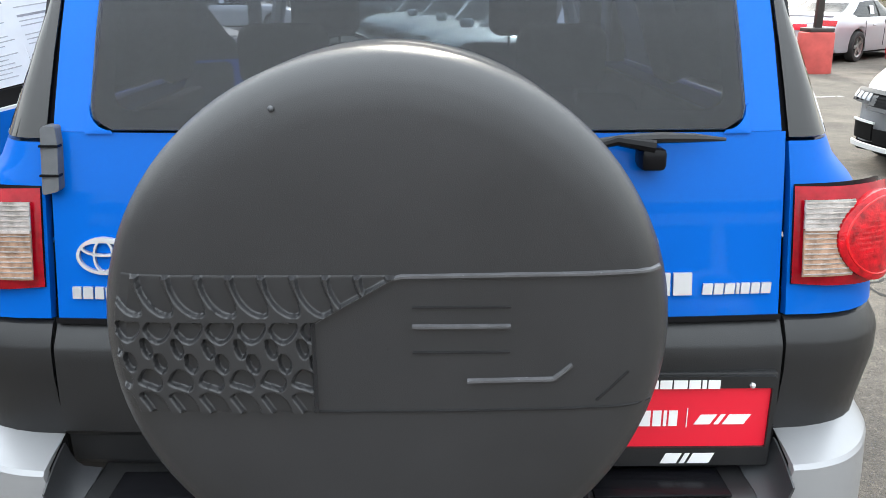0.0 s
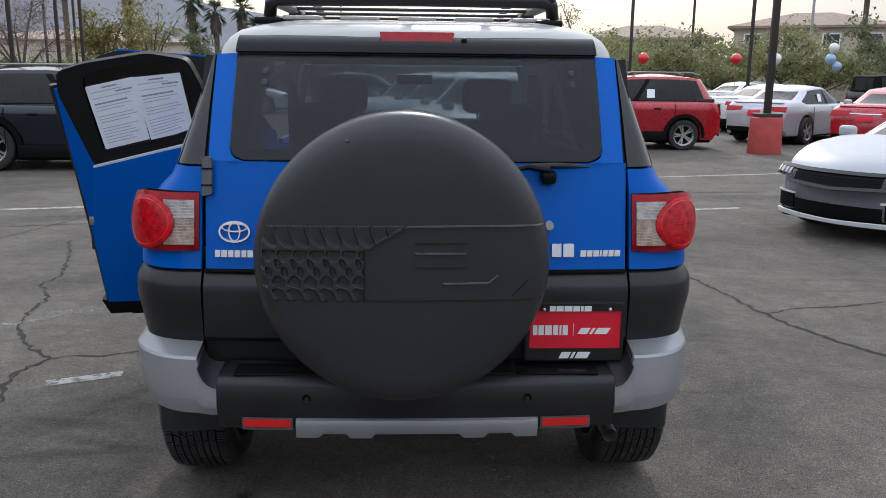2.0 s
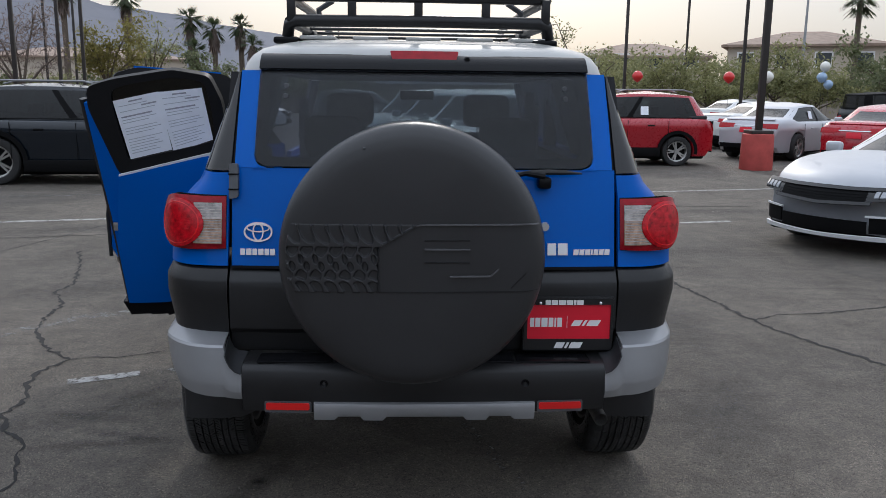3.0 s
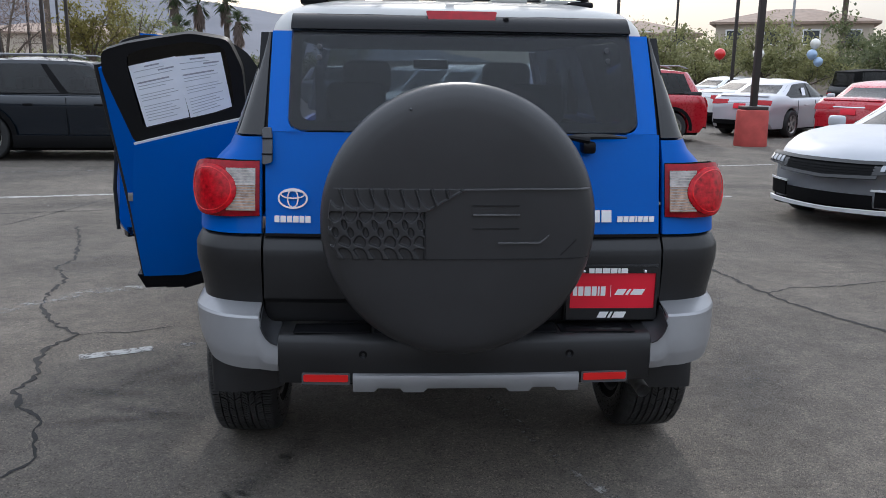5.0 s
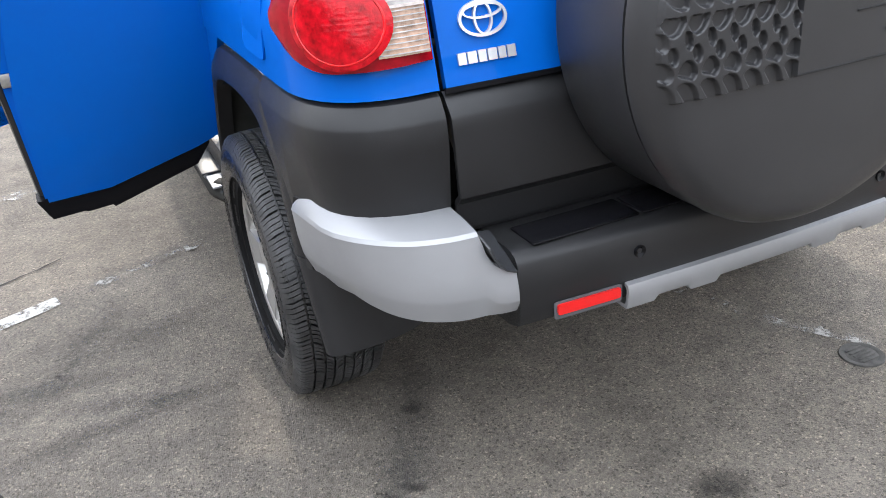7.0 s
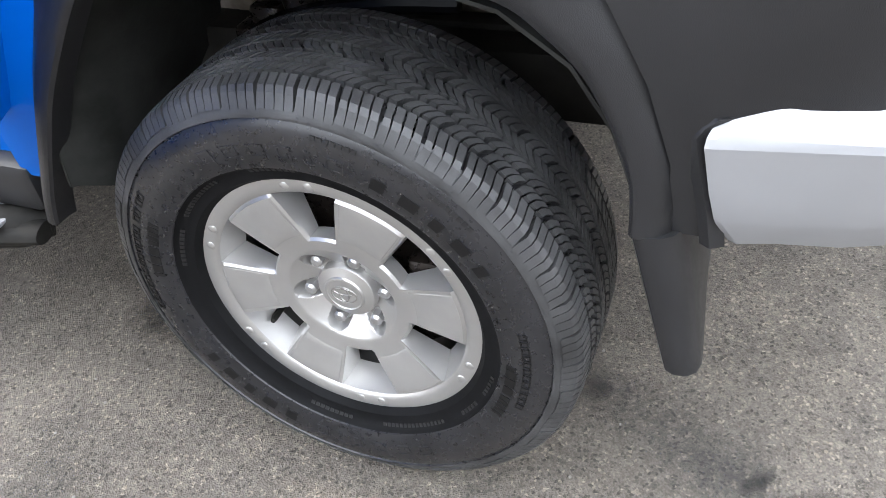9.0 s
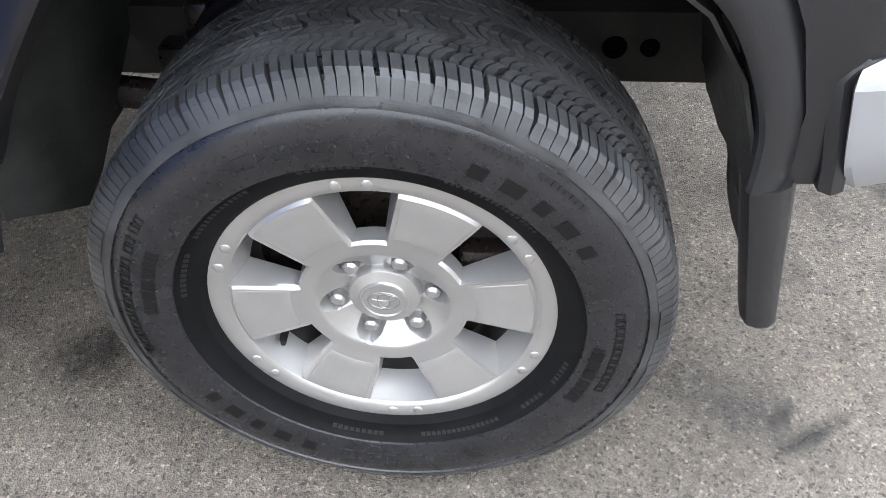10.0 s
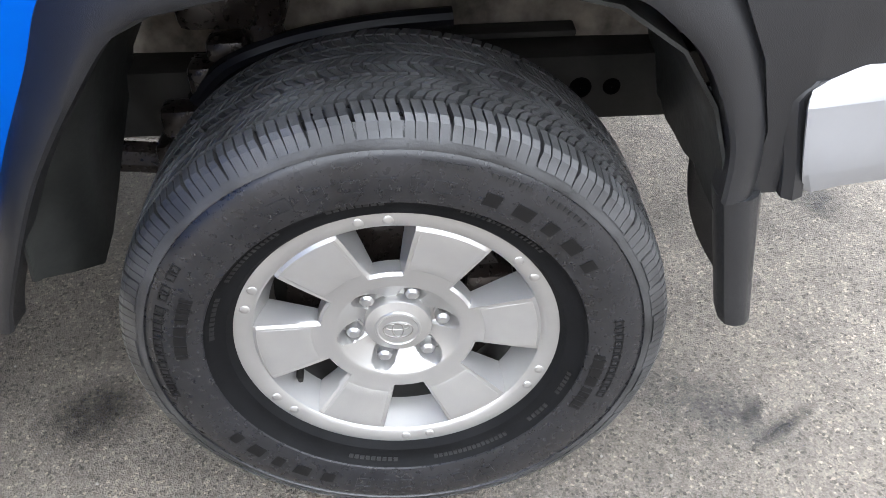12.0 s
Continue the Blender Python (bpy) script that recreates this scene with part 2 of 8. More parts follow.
LENS_RIB = plain("white_lens_rib", (0.44, 0.38, 0.35), 0.2, 0.2, 0.6, vary=0.3, vary_scale=60)
LENS_CLEAR = plain("clear_ribbed_lens", (0.36, 0.335, 0.32), 0.16, 0.3, 0.6, grain=0.6, grain_scale=120, vary=0.45, vary_scale=38)
REFLECTOR = plain("red_reflector", (0.64, 0.008, 0.008), 0.3, 0.0, 0.3, grain=0.4, grain_scale=900, vary=0.08)
PLATE_RED = plain("red_plate", (0.70, 0.010, 0.032), 0.4, vary=0.05)
PAINT_WHITE = plain("white_print", (0.80, 0.80, 0.80), 0.5, vary=0.03)
PAPER = plain("white_paper", (0.88, 0.91, 0.96), 0.8, vary=0.04, vary_scale=12)
INK = plain("grey_print", (0.50, 0.52, 0.56), 0.8, vary=0.2, vary_scale=60)
INK_DARK = plain("dark_print", (0.34, 0.35, 0.39), 0.8, vary=0.2, vary_scale=60)
CONCRETE_RED = plain("red_painted_concrete", (0.42, 0.065, 0.055), 0.75, grain=0.5, grain_scale=80, vary=0.18, vary_scale=4)
POLE = plain("dark_bronze_pole", (0.030, 0.024, 0.022), 0.5, vary=0.15)
CRACK = plain("crack_filler_dark", (0.011, 0.010, 0.0095), 0.9, grain=0.6, grain_scale=80, vary=0.4, vary_scale=12)
LINE_WHITE = make_worn_paint("worn_white_road_paint", (0.42, 0.41, 0.385), 0.545)
LINE_FAINT = make_worn_paint("faded_white_road_paint", (0.30, 0.29, 0.27), 0.45)
OIL = make_stain("oil_stain", (0.014, 0.012, 0.011), 0.60)
SCUFF = make_stain("tyre_scuff", (0.040, 0.038, 0.038), 0.26)


# ---- building tools ----
def part(name, bm, material, parent=None, label="", sharp=35, smooth=True):
    """Link a bmesh as one mesh object under a thing or a part."""
    bmesh.ops.recalc_face_normals(bm, faces=bm.faces)
    me = bpy.data.meshes.new(name)
    bm.to_mesh(me)
    bm.free()
    me.materials.append(material)
    if smooth:
        me.shade_smooth()
        me.set_sharp_from_angle(angle=radians(sharp))
    ob = new(name, me)
    if parent is not None:
        ob.parent = parent
    if label:
        tagged(ob, label)
    return ob


def empty(name, label, category, m=None, group="", kind=""):
    ob = tagged(new(name), label, category, group, kind)
    ob.empty_display_size = 0.2
    if m is not None:
        ob.matrix_basis = m
    return ob


def lerp(table, t):
    """Piecewise linear table of (t, value)."""
    if t <= table[0][0]:
        return table[0][1]
    for (a, va), (b, vb) in zip(table, table[1:]):
        if t <= b:
            f = (t - a) / (b - a)
            return va + (vb - va) * f
    return table[-1][1]


def grid(bm, rows, close_u=False, close_v=False):
    """Faces over a table of points; rows of equal length."""
    vs = [[bm.verts.new(p) for p in r] for r in rows]
    nu, nv = len(vs), len(vs[0])
    for i in range(nu if close_u else nu - 1):
        for j in range(nv if close_v else nv - 1):
            a, b, c, d = vs[i][j], vs[(i + 1) % nu][j], vs[(i + 1) % nu][(j + 1) % nv], vs[i][(j + 1) % nv]
            try:
                bm.faces.new((a, b, c, d))
            except ValueError:
                pass
    return vs


def skin(rows, thick=0.012, close_v=False):
    """A sheet with thickness."""
    bm = bmesh.new()
    grid(bm, rows, close_v=close_v)
    bmesh.ops.recalc_face_normals(bm, faces=bm.faces)
    bmesh.ops.solidify(bm, geom=bm.faces[:], thickness=thick)
    return bm


def box(lo, hi, bevel=0.0, segs=2, m=None, bm=None):
    own = bm is None
    b = bmesh.new()
    bmesh.ops.create_cube(b, size=1)
    for v in b.verts:
        v.co = Vector([lo[i] + (v.co[i] + 0.5) * (hi[i] - lo[i]) for i in range(3)])
    if bevel:
        bmesh.ops.bevel(b, geom=b.edges[:], offset=bevel, segments=segs, affect="EDGES", profile=0.5)
    if m is not None:
        b.transform(m)
    if own:
        return b
    me = bpy.data.meshes.new("tmp")
    b.to_mesh(me)
    b.free()
    bm.from_mesh(me)
    bpy.data.meshes.remove(me)
    return bm


def prism(outline, normal_depth, to_world, bevel=0.0):
    """A plate cut from an outline of (u, v), that deep; to_world(u, v, d) places it."""
    bm = bmesh.new()
    a = [bm.verts.new(to_world(u, v, 0)) for u, v in outline]
    b = [bm.verts.new(to_world(u, v, normal_depth)) for u, v in outline]
    bm.faces.new(a)
    bm.faces.new(b[::-1])
    n = len(a)
    for i in range(n):
        bm.faces.new((a[i], a[(i + 1) % n], b[(i + 1) % n], b[i]))
    if bevel:
        es = [e for e in bm.edges if e.verts[0] in a and e.verts[1] in a]
        bmesh.ops.bevel(bm, geom=es, offset=bevel, segments=2, affect="EDGES")
    return bm


def ring_plate(outer, inner, depth, to_world):
    """A frame between two outlines with as many points each."""
    bm = bmesh.new()
    n = len(outer)
    loops = [[bm.verts.new(to_world(u, v, d)) for u, v in o] for o, d in ((outer, 0), (inner, 0), (inner, depth), (outer, depth))]
    for k in range(4):
        a, b = loops[k], loops[(k + 1) % 4]
        for i in range(n):
            bm.faces.new((a[i], a[(i + 1) % n], b[(i + 1) % n], b[i]))
    return bm


def pipe(points, radius, sides=10, caps=True, squash=None):
    """A round bar along a polyline; radius is a number or one for each point."""
    bm = bmesh.new()
    pts = [Vector(p) for p in points]
    rs = [radius] * len(pts) if isinstance(radius, (int, float)) else list(radius)
    rings, up = [], None
    for i, p in enumerate(pts):
        d = (pts[min(i + 1, len(pts) - 1)] - pts[max(i - 1, 0)]).normalized()
        if up is None:
            up = Vector((0, 0, 1)) if abs(d.z) < 0.9 else Vector((1, 0, 0))
        s = d.cross(up).normalized()
        up = s.cross(d).normalized()
        sq = squash or (1, 1)
        rings.append([p + rs[i] * (math.cos(2 * math.pi * k / sides) * sq[0] * s + math.sin(2 * math.pi * k / sides) * sq[1] * up) for k in range(sides)])
    vs = grid(bm, rings, close_v=True)
    if caps:
        bm.faces.new(vs[0])
        bm.faces.new(vs[-1][::-1])
    return bm


def join(*bms):
    out = bmesh.new()
    for b in bms:
        me = bpy.data.meshes.new("tmp")
        b.to_mesh(me)
        b.free()
        out.from_mesh(me)
        bpy.data.meshes.remove(me)
    return out


def revolve(profile, n=64, axis="x"):
    """A ring from (offset along the axis, radius), closed round."""
    rows = []
    for k in range(n):
        a = 2 * math.pi * k / n
        rows.append([(o, -r * math.cos(a), r * math.sin(a)) if axis == "x" else (r * math.cos(a), o, r * math.sin(a)) for o, r in profile])
    bm = bmesh.new()
    grid(bm, rows, close_u=True)
    return bm


def rounded(pts, r, n=4):
    """Round the corners of an outline of (u, v)."""
    out = []
    m = len(pts)
    for i in range(m):
        p, a, b = Vector(pts[i]), Vector(pts[i - 1]), Vector(pts[(i + 1) % m])
        da, db = (a - p), (b - p)
        ra = min(r, da.length * 0.45)
        rb = min(r, db.length * 0.45)
        p0, p1 = p + da.normalized() * ra, p + db.normalized() * rb
        for k in range(n + 1):
            t = k / n
            q = (1 - t) ** 2 * p0 + 2 * t * (1 - t) * p + t * t * p1
            out.append((q.x, q.y))
    return out


# ---- wheel ----
def polar(o, r, deg):
    """A point of a wheel whose outer side faces -x: offset outwards, radius, degrees (0 to the rear, 90 up)."""
    a = radians(deg)
    return (-o, -r * math.cos(a), r * math.sin(a))


def build_wheel(parent, place):
    R = 0.402
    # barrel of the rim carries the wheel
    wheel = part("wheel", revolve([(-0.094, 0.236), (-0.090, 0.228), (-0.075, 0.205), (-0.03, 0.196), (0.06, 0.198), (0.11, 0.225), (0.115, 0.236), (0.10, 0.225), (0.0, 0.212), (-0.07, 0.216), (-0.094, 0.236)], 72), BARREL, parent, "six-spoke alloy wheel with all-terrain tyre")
    wheel.matrix_basis = place
    # carcass with smooth sidewalls
    def settle(b):
        """Draw the crown in a little, as the loaded tyre stands."""
        for v in b.verts:
            r = math.hypot(v.co.y, v.co.z)
            if r > 0.31:
                k = 1 - 0.0078 * min(1, (r - 0.31) / 0.06) / r
                v.co.y, v.co.z = v.co.y * k, v.co.z * k
        return b

    for sd in (1, -1):
        part("tyre_bead", revolve([(-sd * o, r) for o, r in ((0.090, 0.226), (0.104, 0.2335), (0.110, 0.2385), (0.1105, 0.246), (0.1135, 0.256), (0.1180, 0.2625), (0.1225, 0.2655), (0.1265, 0.2670))], 96), BEAD, wheel, "dull black bead ring beside the rim", sharp=30)
    prof = [(0.1240, 0.2660), (0.1268, 0.2668), (0.1290, 0.272), (0.1330, 0.290), (0.1342, 0.305), (0.1338, 0.320), (0.1308, 0.336), (0.1272, 0.3445), (0.1262, 0.3460), (0.1286, 0.3475), (0.1262, 0.3570), (0.117, 0.3640), (0.104, 0.3740), (0.06, 0.3815), (0.0, 0.3825)]
    full = [(-o, r) for o, r in prof] + [(o, r) for o, r in prof[::-1][1:]]
    part("tyre", settle(revolve(full, 96)), SIDEWALL, wheel, "black rubber sidewall with moulded bars", sharp=25)
    # tread: fins of the shoulders, then slanted ribs of siped blocks
    bm = bmesh.new()
    N = 168
    pitch = 360 / N

    def lump(top, bot):
        """A raised block from its top outline and its foot outline."""
        tv, bv = [bm.verts.new(x) for x in top], [bm.verts.new(x) for x in bot]
        bm.faces.new(tv)
        for i in range(len(tv)):
            j = (i + 1) % len(tv)
            bm.faces.new((tv[i], tv[j], bv[j], bv[i]))

    for side in (1, -1):
        for k in range(N):
            first, last = k % 4 == 0, k % 4 == 3
            long_fin = (k // 4) % 2
            low = 0.3595 if long_fin else 0.3625
            line = [(0.084, 0.3900), (0.1075, 0.3862), (0.1155, 0.3800), (0.1205, 0.3715), (0.1262, low)]
            foot = [(0.084, 0.3790), (0.1010, 0.3760), (0.1060, 0.3700), (0.1120, 0.3640), (0.1205, low - 0.002)]
            gap0 = [(0.15 if first else 0.09), 0.17 if first else 0.10, 0.15 if first else 0.07, 0.10 if first else 0.045, 0.09 if first else 0.04]
            gap1 = [(0.22 if last else 0.09), 0.26 if last else 0.10, 0.20 if last else 0.07, 0.11 if last else 0.045, 0.10 if last else 0.04]
            sk = [lerp([(0.084, 0.62), (0.1075, 0.25), (0.1155, 0.08), (0.128, -0.05)], o) * pitch for o, _ in line]
            rows_ = []
            for pts in (foot, line):
                rows_.append([[polar(side * o, r, (k + (g if e == 0 else 1 - g)) * pitch + s_) for (o, r), g, s_ in zip(pts, gap0 if e == 0 else gap1, sk)] for e in (0, 1)])
            bot, top = rows_
            grid(bm, [bot[0], top[0], top[1], bot[1]])
            for q in (0, -1):
                bm.faces.new([bm.verts.new(p) for p in (bot[0][q], top[0][q], top[1][q], bot[1][q])])
    M = 42
    p = 360 / M
    for k in range(M):
        # (inner edge, outer edge, slant in degrees, share of the pitch, slices, height)
        for o0, o1, slant, fill, cuts, hi in ((0.056, 0.078, 1.1, 0.90, 4, 0.3905), (0.030, 0.049, 1.5, 0.90, 4, 0.3915), (0.003, 0.024, -1.2, 0.92, 4, 0.3918)):
            for side in (1, -1):
                c = (k + 0.25 + (0.5 if side < 0 else 0.0)) * p
                w = p * fill / cuts
                for q in range(cuts):
                    a = c - p * fill / 2 + q * w
                    g = (0.12 if 0 < q < cuts - 1 else 0.09) * w
                    bend = 0.22 * w
                    om = (o0 + o1) / 2
                    ring = [(o0, a + g - slant), (om, a + g + bend), (o1, a + g + slant), (o1, a + w - g + slant), (om, a + w - g + bend), (o0, a + w - g - slant)]
                    lump([polar(side * o, hi, an) for o, an in ring], [polar(side * o, 0.381, an) for o, an in ring])
    part("tread", settle(bm), RUBBER, wheel, "siped all-terrain tread blocks", smooth=False)
    for sd in (1, -1):
        part("shoulder_band", settle(revolve([(-sd * o, r) for o, r in ((0.1262, 0.3468), (0.1287, 0.3476), (0.1280, 0.3540), (0.1235, 0.3625), (0.1150, 0.3670))], 96)), RUBBER, wheel, sharp=30)
    # chevrons on the upper sidewall
    bm = bmesh.new()
    for k in range(21):
        c = k * 360 / 21
        for pts in ([(0.3482, 2.6), (0.3520, 0.4), (0.3562, 4.6), (0.3565, 16.2), (0.3573, 16.4), (0.3571, 4.2), (0.3521, -0.5), (0.3480, 2.2)], [(0.3490, 16.4), (0.3565, 16.0), (0.3566, 16.5), (0.3489, 16.9)]):
            t = [polar(lerp([(0.3475, 0.1294), (0.3570, 0.1270), (0.37, 0.122)], r), r, c + a) for r, a in pts]
            v = [bm.verts.new(x) for x in t]
            bm.faces.new(v)
    bmesh.ops.solidify(bm, geom=bm.faces[:], thickness=0.0015)
    tagged(part("sidewall_chevron", settle(bm), RUBBER, wheel, smooth=False), kind="stuff")

    def sidewall_o(r):
        return lerp([(0.236, 0.112), (0.244, 0.1105), (0.256, 0.1135), (0.263, 0.1185), (0.2665, 0.1265), (0.272, 0.1290), (0.290, 0.1330), (0.305, 0.1342), (0.320, 0.1338), (0.336, 0.1308), (0.345, 0.127)], r)

    def bars(start, step, widths, r0, r1, hollow=False, joined=False):
        """Raised bars where the moulded writing stands, clockwise from start."""
        made, bm, a = [], bmesh.new(), start
        for w in widths:
            bm = bm if joined else bmesh.new()
            if w > 0:
                segs = [(r0, r1, 0.0, w)]
                if hollow:
                    f = (r1 - r0) * 0.16
                    g = w * 0.17
                    segs = [(r0, r0 + f, 0, w), (r1 - f, r1, 0, w), (r0, r1, 0, g), (r0, r1, w - g, w)]
                for b0, b1, w0, w1 in segs:
                    rows = []
                    for q in range(4):
                        an = a - w0 - (w1 - w0) * q / 3
                        rows.append([polar(sidewall_o(b0) - 0.001, b0, an), polar(sidewall_o(b0) + 0.0013, b0, an), polar(sidewall_o(b1) + 0.0013, b1, an), polar(sidewall_o(b1) - 0.001, b1, an)])
                    grid(bm, rows)
                    for rw in (rows[0], rows[-1]):
                        bm.faces.new([bm.verts.new(p) for p in rw])
                if not joined:
                    made.append(bm)
            a -= abs(w) + step
        return bm if joined else made

    def mould(list_of_bars, label="", mt=LETTER):
        for b in list_of_bars:
            part("moulded_bar", b, mt, wheel, label, smooth=False)

    for a0 in (117, 297):
        mould(bars(a0, 3.4, [5.0, 5.2, 5.0, 4.2, 1.9, 5.0], 0.287, 0.308, True), "outlined moulded bar on the sidewall", SIDEWALL)
        mould(bars(a0 - 50.4, 4.0, [4.0, 5.0, 3.4, 4.8, 3.2], 0.287, 0.306), "dark moulded bar on the sidewall")
    mould(bars(190, 0.6, [2.1] * 12 + [-1.0, 2.1, 2.1, -0.6, 2.1, 2.1], 0.317, 0.330, True))
    mould(bars(176, 0.5, [1.2, 3.0, 3.2, 3.2, -0.2, 1.5, 1.5, 1.5, 1.5, 1.0], 0.286, 0.303))
    mould(bars(10.5, 0.5, [2.0] * 12, 0.301, 0.313, True))
    mould(bars(-3, 0.5, [1.2, 3.2, 3.4, 3.4, -0.2, 1.6, 1.6, 1.6, 1.6, 1.0], 0.276, 0.292))
    for bm in (bars(172, 0.6, [1.5] * 9 + [-6] + [1.2] * 14 + [-14] + [1.5] * 8 + [-20] + [1.0] * 18, 0.2535, 0.2595, joined=True), bars(345, 0.6, [1.3] * 6 + [-5] + [1.5] * 5 + [-9] + [1.2] * 16 + [-12] + [1.4] * 9, 0.2535, 0.2590, joined=True), bars(82, 0.5, [1.1] * 7 + [-3] + [1.1] * 6 + [-3] + [1.1] * 8, 0.326, 0.332, joined=True)):
        tagged(part("fine_print", bm, LETTER_GREY, wheel, smooth=False), kind="stuff")
    # the face: dished hub with lug pockets, six broad spokes, windows and flange
    SPOKE, R1, R2 = 5.0, 0.111, 0.2045

    def half(r):
        return lerp([(R1, 18.2), (0.13, 17.4), (0.16, 16.4), (R2, 15.2)], r)

    def face_o(r):
        return lerp([(0.0, 0.052), (0.049, 0.0565), (0.054, 0.0580), (0.062, 0.0625), (0.075, 0.0710), (0.086, 0.0785), (0.0895, 0.0812), (0.092, 0.0822), (R1, 0.0842), (0.120, 0.0858), (0.13, 0.0872), (0.19, 0.0945), (R2 - 0.005, 0.0958), (R2, 0.0925), (0.207, 0.0952), (0.212, 0.0975), (0.222, 0.0990), (0.230, 0.0985), (0.2345, 0.095), (0.237, 0.088)], r)

    def pocket(r, deg):
        """Share of the way down to the floor of the lug pockets, long scallops open towards the middle."""
        deep = 0.0
        for s in range(6):
            d = radians((deg - (SPOKE + 4 + 60 * s) + 180) % 360 - 180)
            u, v = r * math.cos(d) - 0.068, r * math.sin(d)
            if math.cos(d) < 0:
                continue
            dist = math.hypot(u * 0.88, v) if u > 0 else abs(v)
            deep = max(deep, min(1.0, max(0.0, (0.0178 - dist) / 0.0030)))
        return deep

    radii = [0.03, 0.049, 0.052, 0.056, 0.060, 0.064, 0.067, 0.070, 0.073, 0.076, 0.079, 0.0815, 0.0835, 0.0855, 0.0875, 0.0895, 0.092, 0.098, 0.104, R1, 0.116, 0.120, 0.127, 0.135, 0.147, 0.16, 0.18, 0.19, R2 - 0.005, R2, 0.207, 0.212, 0.217, 0.222, 0.230, 0.2345, 0.237]
    bm = bmesh.new()
    ns, nw = 26, 20
    cols = []
    for s in range(6):
        c = SPOKE + 60 * s
        cols += [("s", c, -1 + 2 * k / ns) for k in range(ns)] + [("w", c + 30, -1 + 2 * k / nw) for k in range(nw)]
    verts = []
    for r in radii:
        h = half(r)
        row = []
        for kind, c, t in cols:
            deg = c + t * (h if kind == "s" else 30 - h)
            # rounded shoulders along the spokes
            drop = 0.0035 * max(0.0, (abs(t) - 0.86) / 0.14) ** 2 if kind == "s" and R1 < r < R2 - 0.004 else 0.0
            deep = pocket(r, deg)
            row.append(bm.verts.new(polar(face_o(r) * (1 - deep) + min(0.0525, face_o(r)) * deep - drop, r, deg)))
        verts.append(row)
    n = len(cols)
    i1, i2 = radii.index(R1), radii.index(R2)
    for i in range(len(radii) - 1):
        for j in range(n):
            if i1 <= i < i2 and cols[j][0] == "w":
                continue
            bm.faces.new((verts[i][j], verts[i][(j + 1) % n], verts[i + 1][(j + 1) % n], verts[i + 1][j]))
    # walls of the windows: a chamfer, then the tapering throat
    for f_out, f_in, o_a, o_b, squeeze in ((R2 - 0.0055, R1 + 0.004, 0.080, 0.072, 0.92), (0.188, 0.117, 0.057, 0.044, 0.86)):
        edges = [e for e in bm.edges if e.is_boundary and all(0.108 < math.hypot(v.co.y, v.co.z) < R2 + 0.002 for v in e.verts)]
        ex = bmesh.ops.extrude_edge_only(bm, edges=edges)
        moved = [g for g in ex["geom"] if isinstance(g, bmesh.types.BMVert)]
        rr = [math.hypot(v.co.y, v.co.z) for v in moved]
        ra_, rb_ = min(rr), max(rr)
        for v, r in zip(moved, rr):
            a = math.degrees(math.atan2(v.co.z, -v.co.y))
            c = (round((a - SPOKE - 30) / 60) * 60) + SPOKE + 30
            f = (r - ra_) / (rb_ - ra_)
            v.co = polar(o_a + (o_b - o_a) * f, f_in + (f_out - f_in) * f, c + (a - c) * squeeze)
    part("rim_face", bm, ALLOY, wheel, "cast silver alloy rim face", sharp=24)
    for s in range(6):
        c = SPOKE + 60 * s
        rows_t = []
        for r in (0.1245, 0.1265, 0.14, 0.165, 0.184, 0.196, 0.1985):
            edge = r in (0.1245, 0.1985)
            h = half(r) * 0.88
            rows_t.append([polar(face_o(r) + (0.0002 if edge or abs(t) == 1 else 0.0009), r, c + t * h) for t in (-1, -0.96, -0.4, 0, 0.4, 0.96, 1)])
        bm = bmesh.new()
        grid(bm, rows_t)
        part("spoke_pad", bm, ALLOY_PAD, wheel, sharp=20)
        # lug nut in its pocket
        c += 4
        bm = bmesh.new()
        bmesh.ops.create_cone(bm, cap_ends=True, segments=6, radius1=0.0118, radius2=0.0112, depth=0.020, matrix=Matrix.Translation(polar(0.058, 0.066, c)) @ pose(0, 0, 0, 0, -90, 0))
        bmesh.ops.create_cone(bm, cap_ends=True, segments=14, radius1=0.0105, radius2=0.0065, depth=0.004, matrix=Matrix.Translation(polar(0.070, 0.066, c)) @ pose(0, 0, 0, 0, -90, 0))
        bmesh.ops.create_cone(bm, cap_ends=True, segments=16, radius1=0.0150, radius2=0.0142, depth=0.004, matrix=Matrix.Translation(polar(0.0525, 0.066, c)) @ pose(0, 0, 0, 0, -90, 0))
        part("lug_nut", bm, NUT, wheel, "chrome lug nut", sharp=30)
        for d in (-5, 5):
            bm = bmesh.new()
            bmesh.ops.create_uvsphere(bm, u_segments=12, v_segments=6, radius=0.0080, matrix=Matrix.Translation(polar(0.0978, 0.2185, c + 26 + d)) @ Matrix.Diagonal((0.30, 1, 1, 1)))
            part("rim_stud", bm, ALLOY, wheel)
    cap = part("centre_cap", revolve([(-0.048, 0.0500), (-0.0655, 0.0495), (-0.0690, 0.0475), (-0.0715, 0.040), (-0.0740, 0.034), (-0.0765, 0.0325), (-0.0772, 0.030), (-0.0760, 0.0285), (-0.0755, 0.001)], 40), ALLOY, wheel, "round silver centre cap")
    # interlaced oval emblem pressed into the cap
    hoops = []
    for ru, rv, dv in ((0.0215, 0.0155, 0.0), (0.0080, 0.0140, 0.0), (0.0175, 0.0062, 0.0058)):
        hoops.append(pipe([(-0.0765, -ru * math.cos(2 * math.pi * q / 28), dv + rv * math.sin(2 * math.pi * q / 28)) for q in range(29)], 0.0011, 6, caps=False))
    part("cap_emblem", join(*hoops), STEEL, cap)
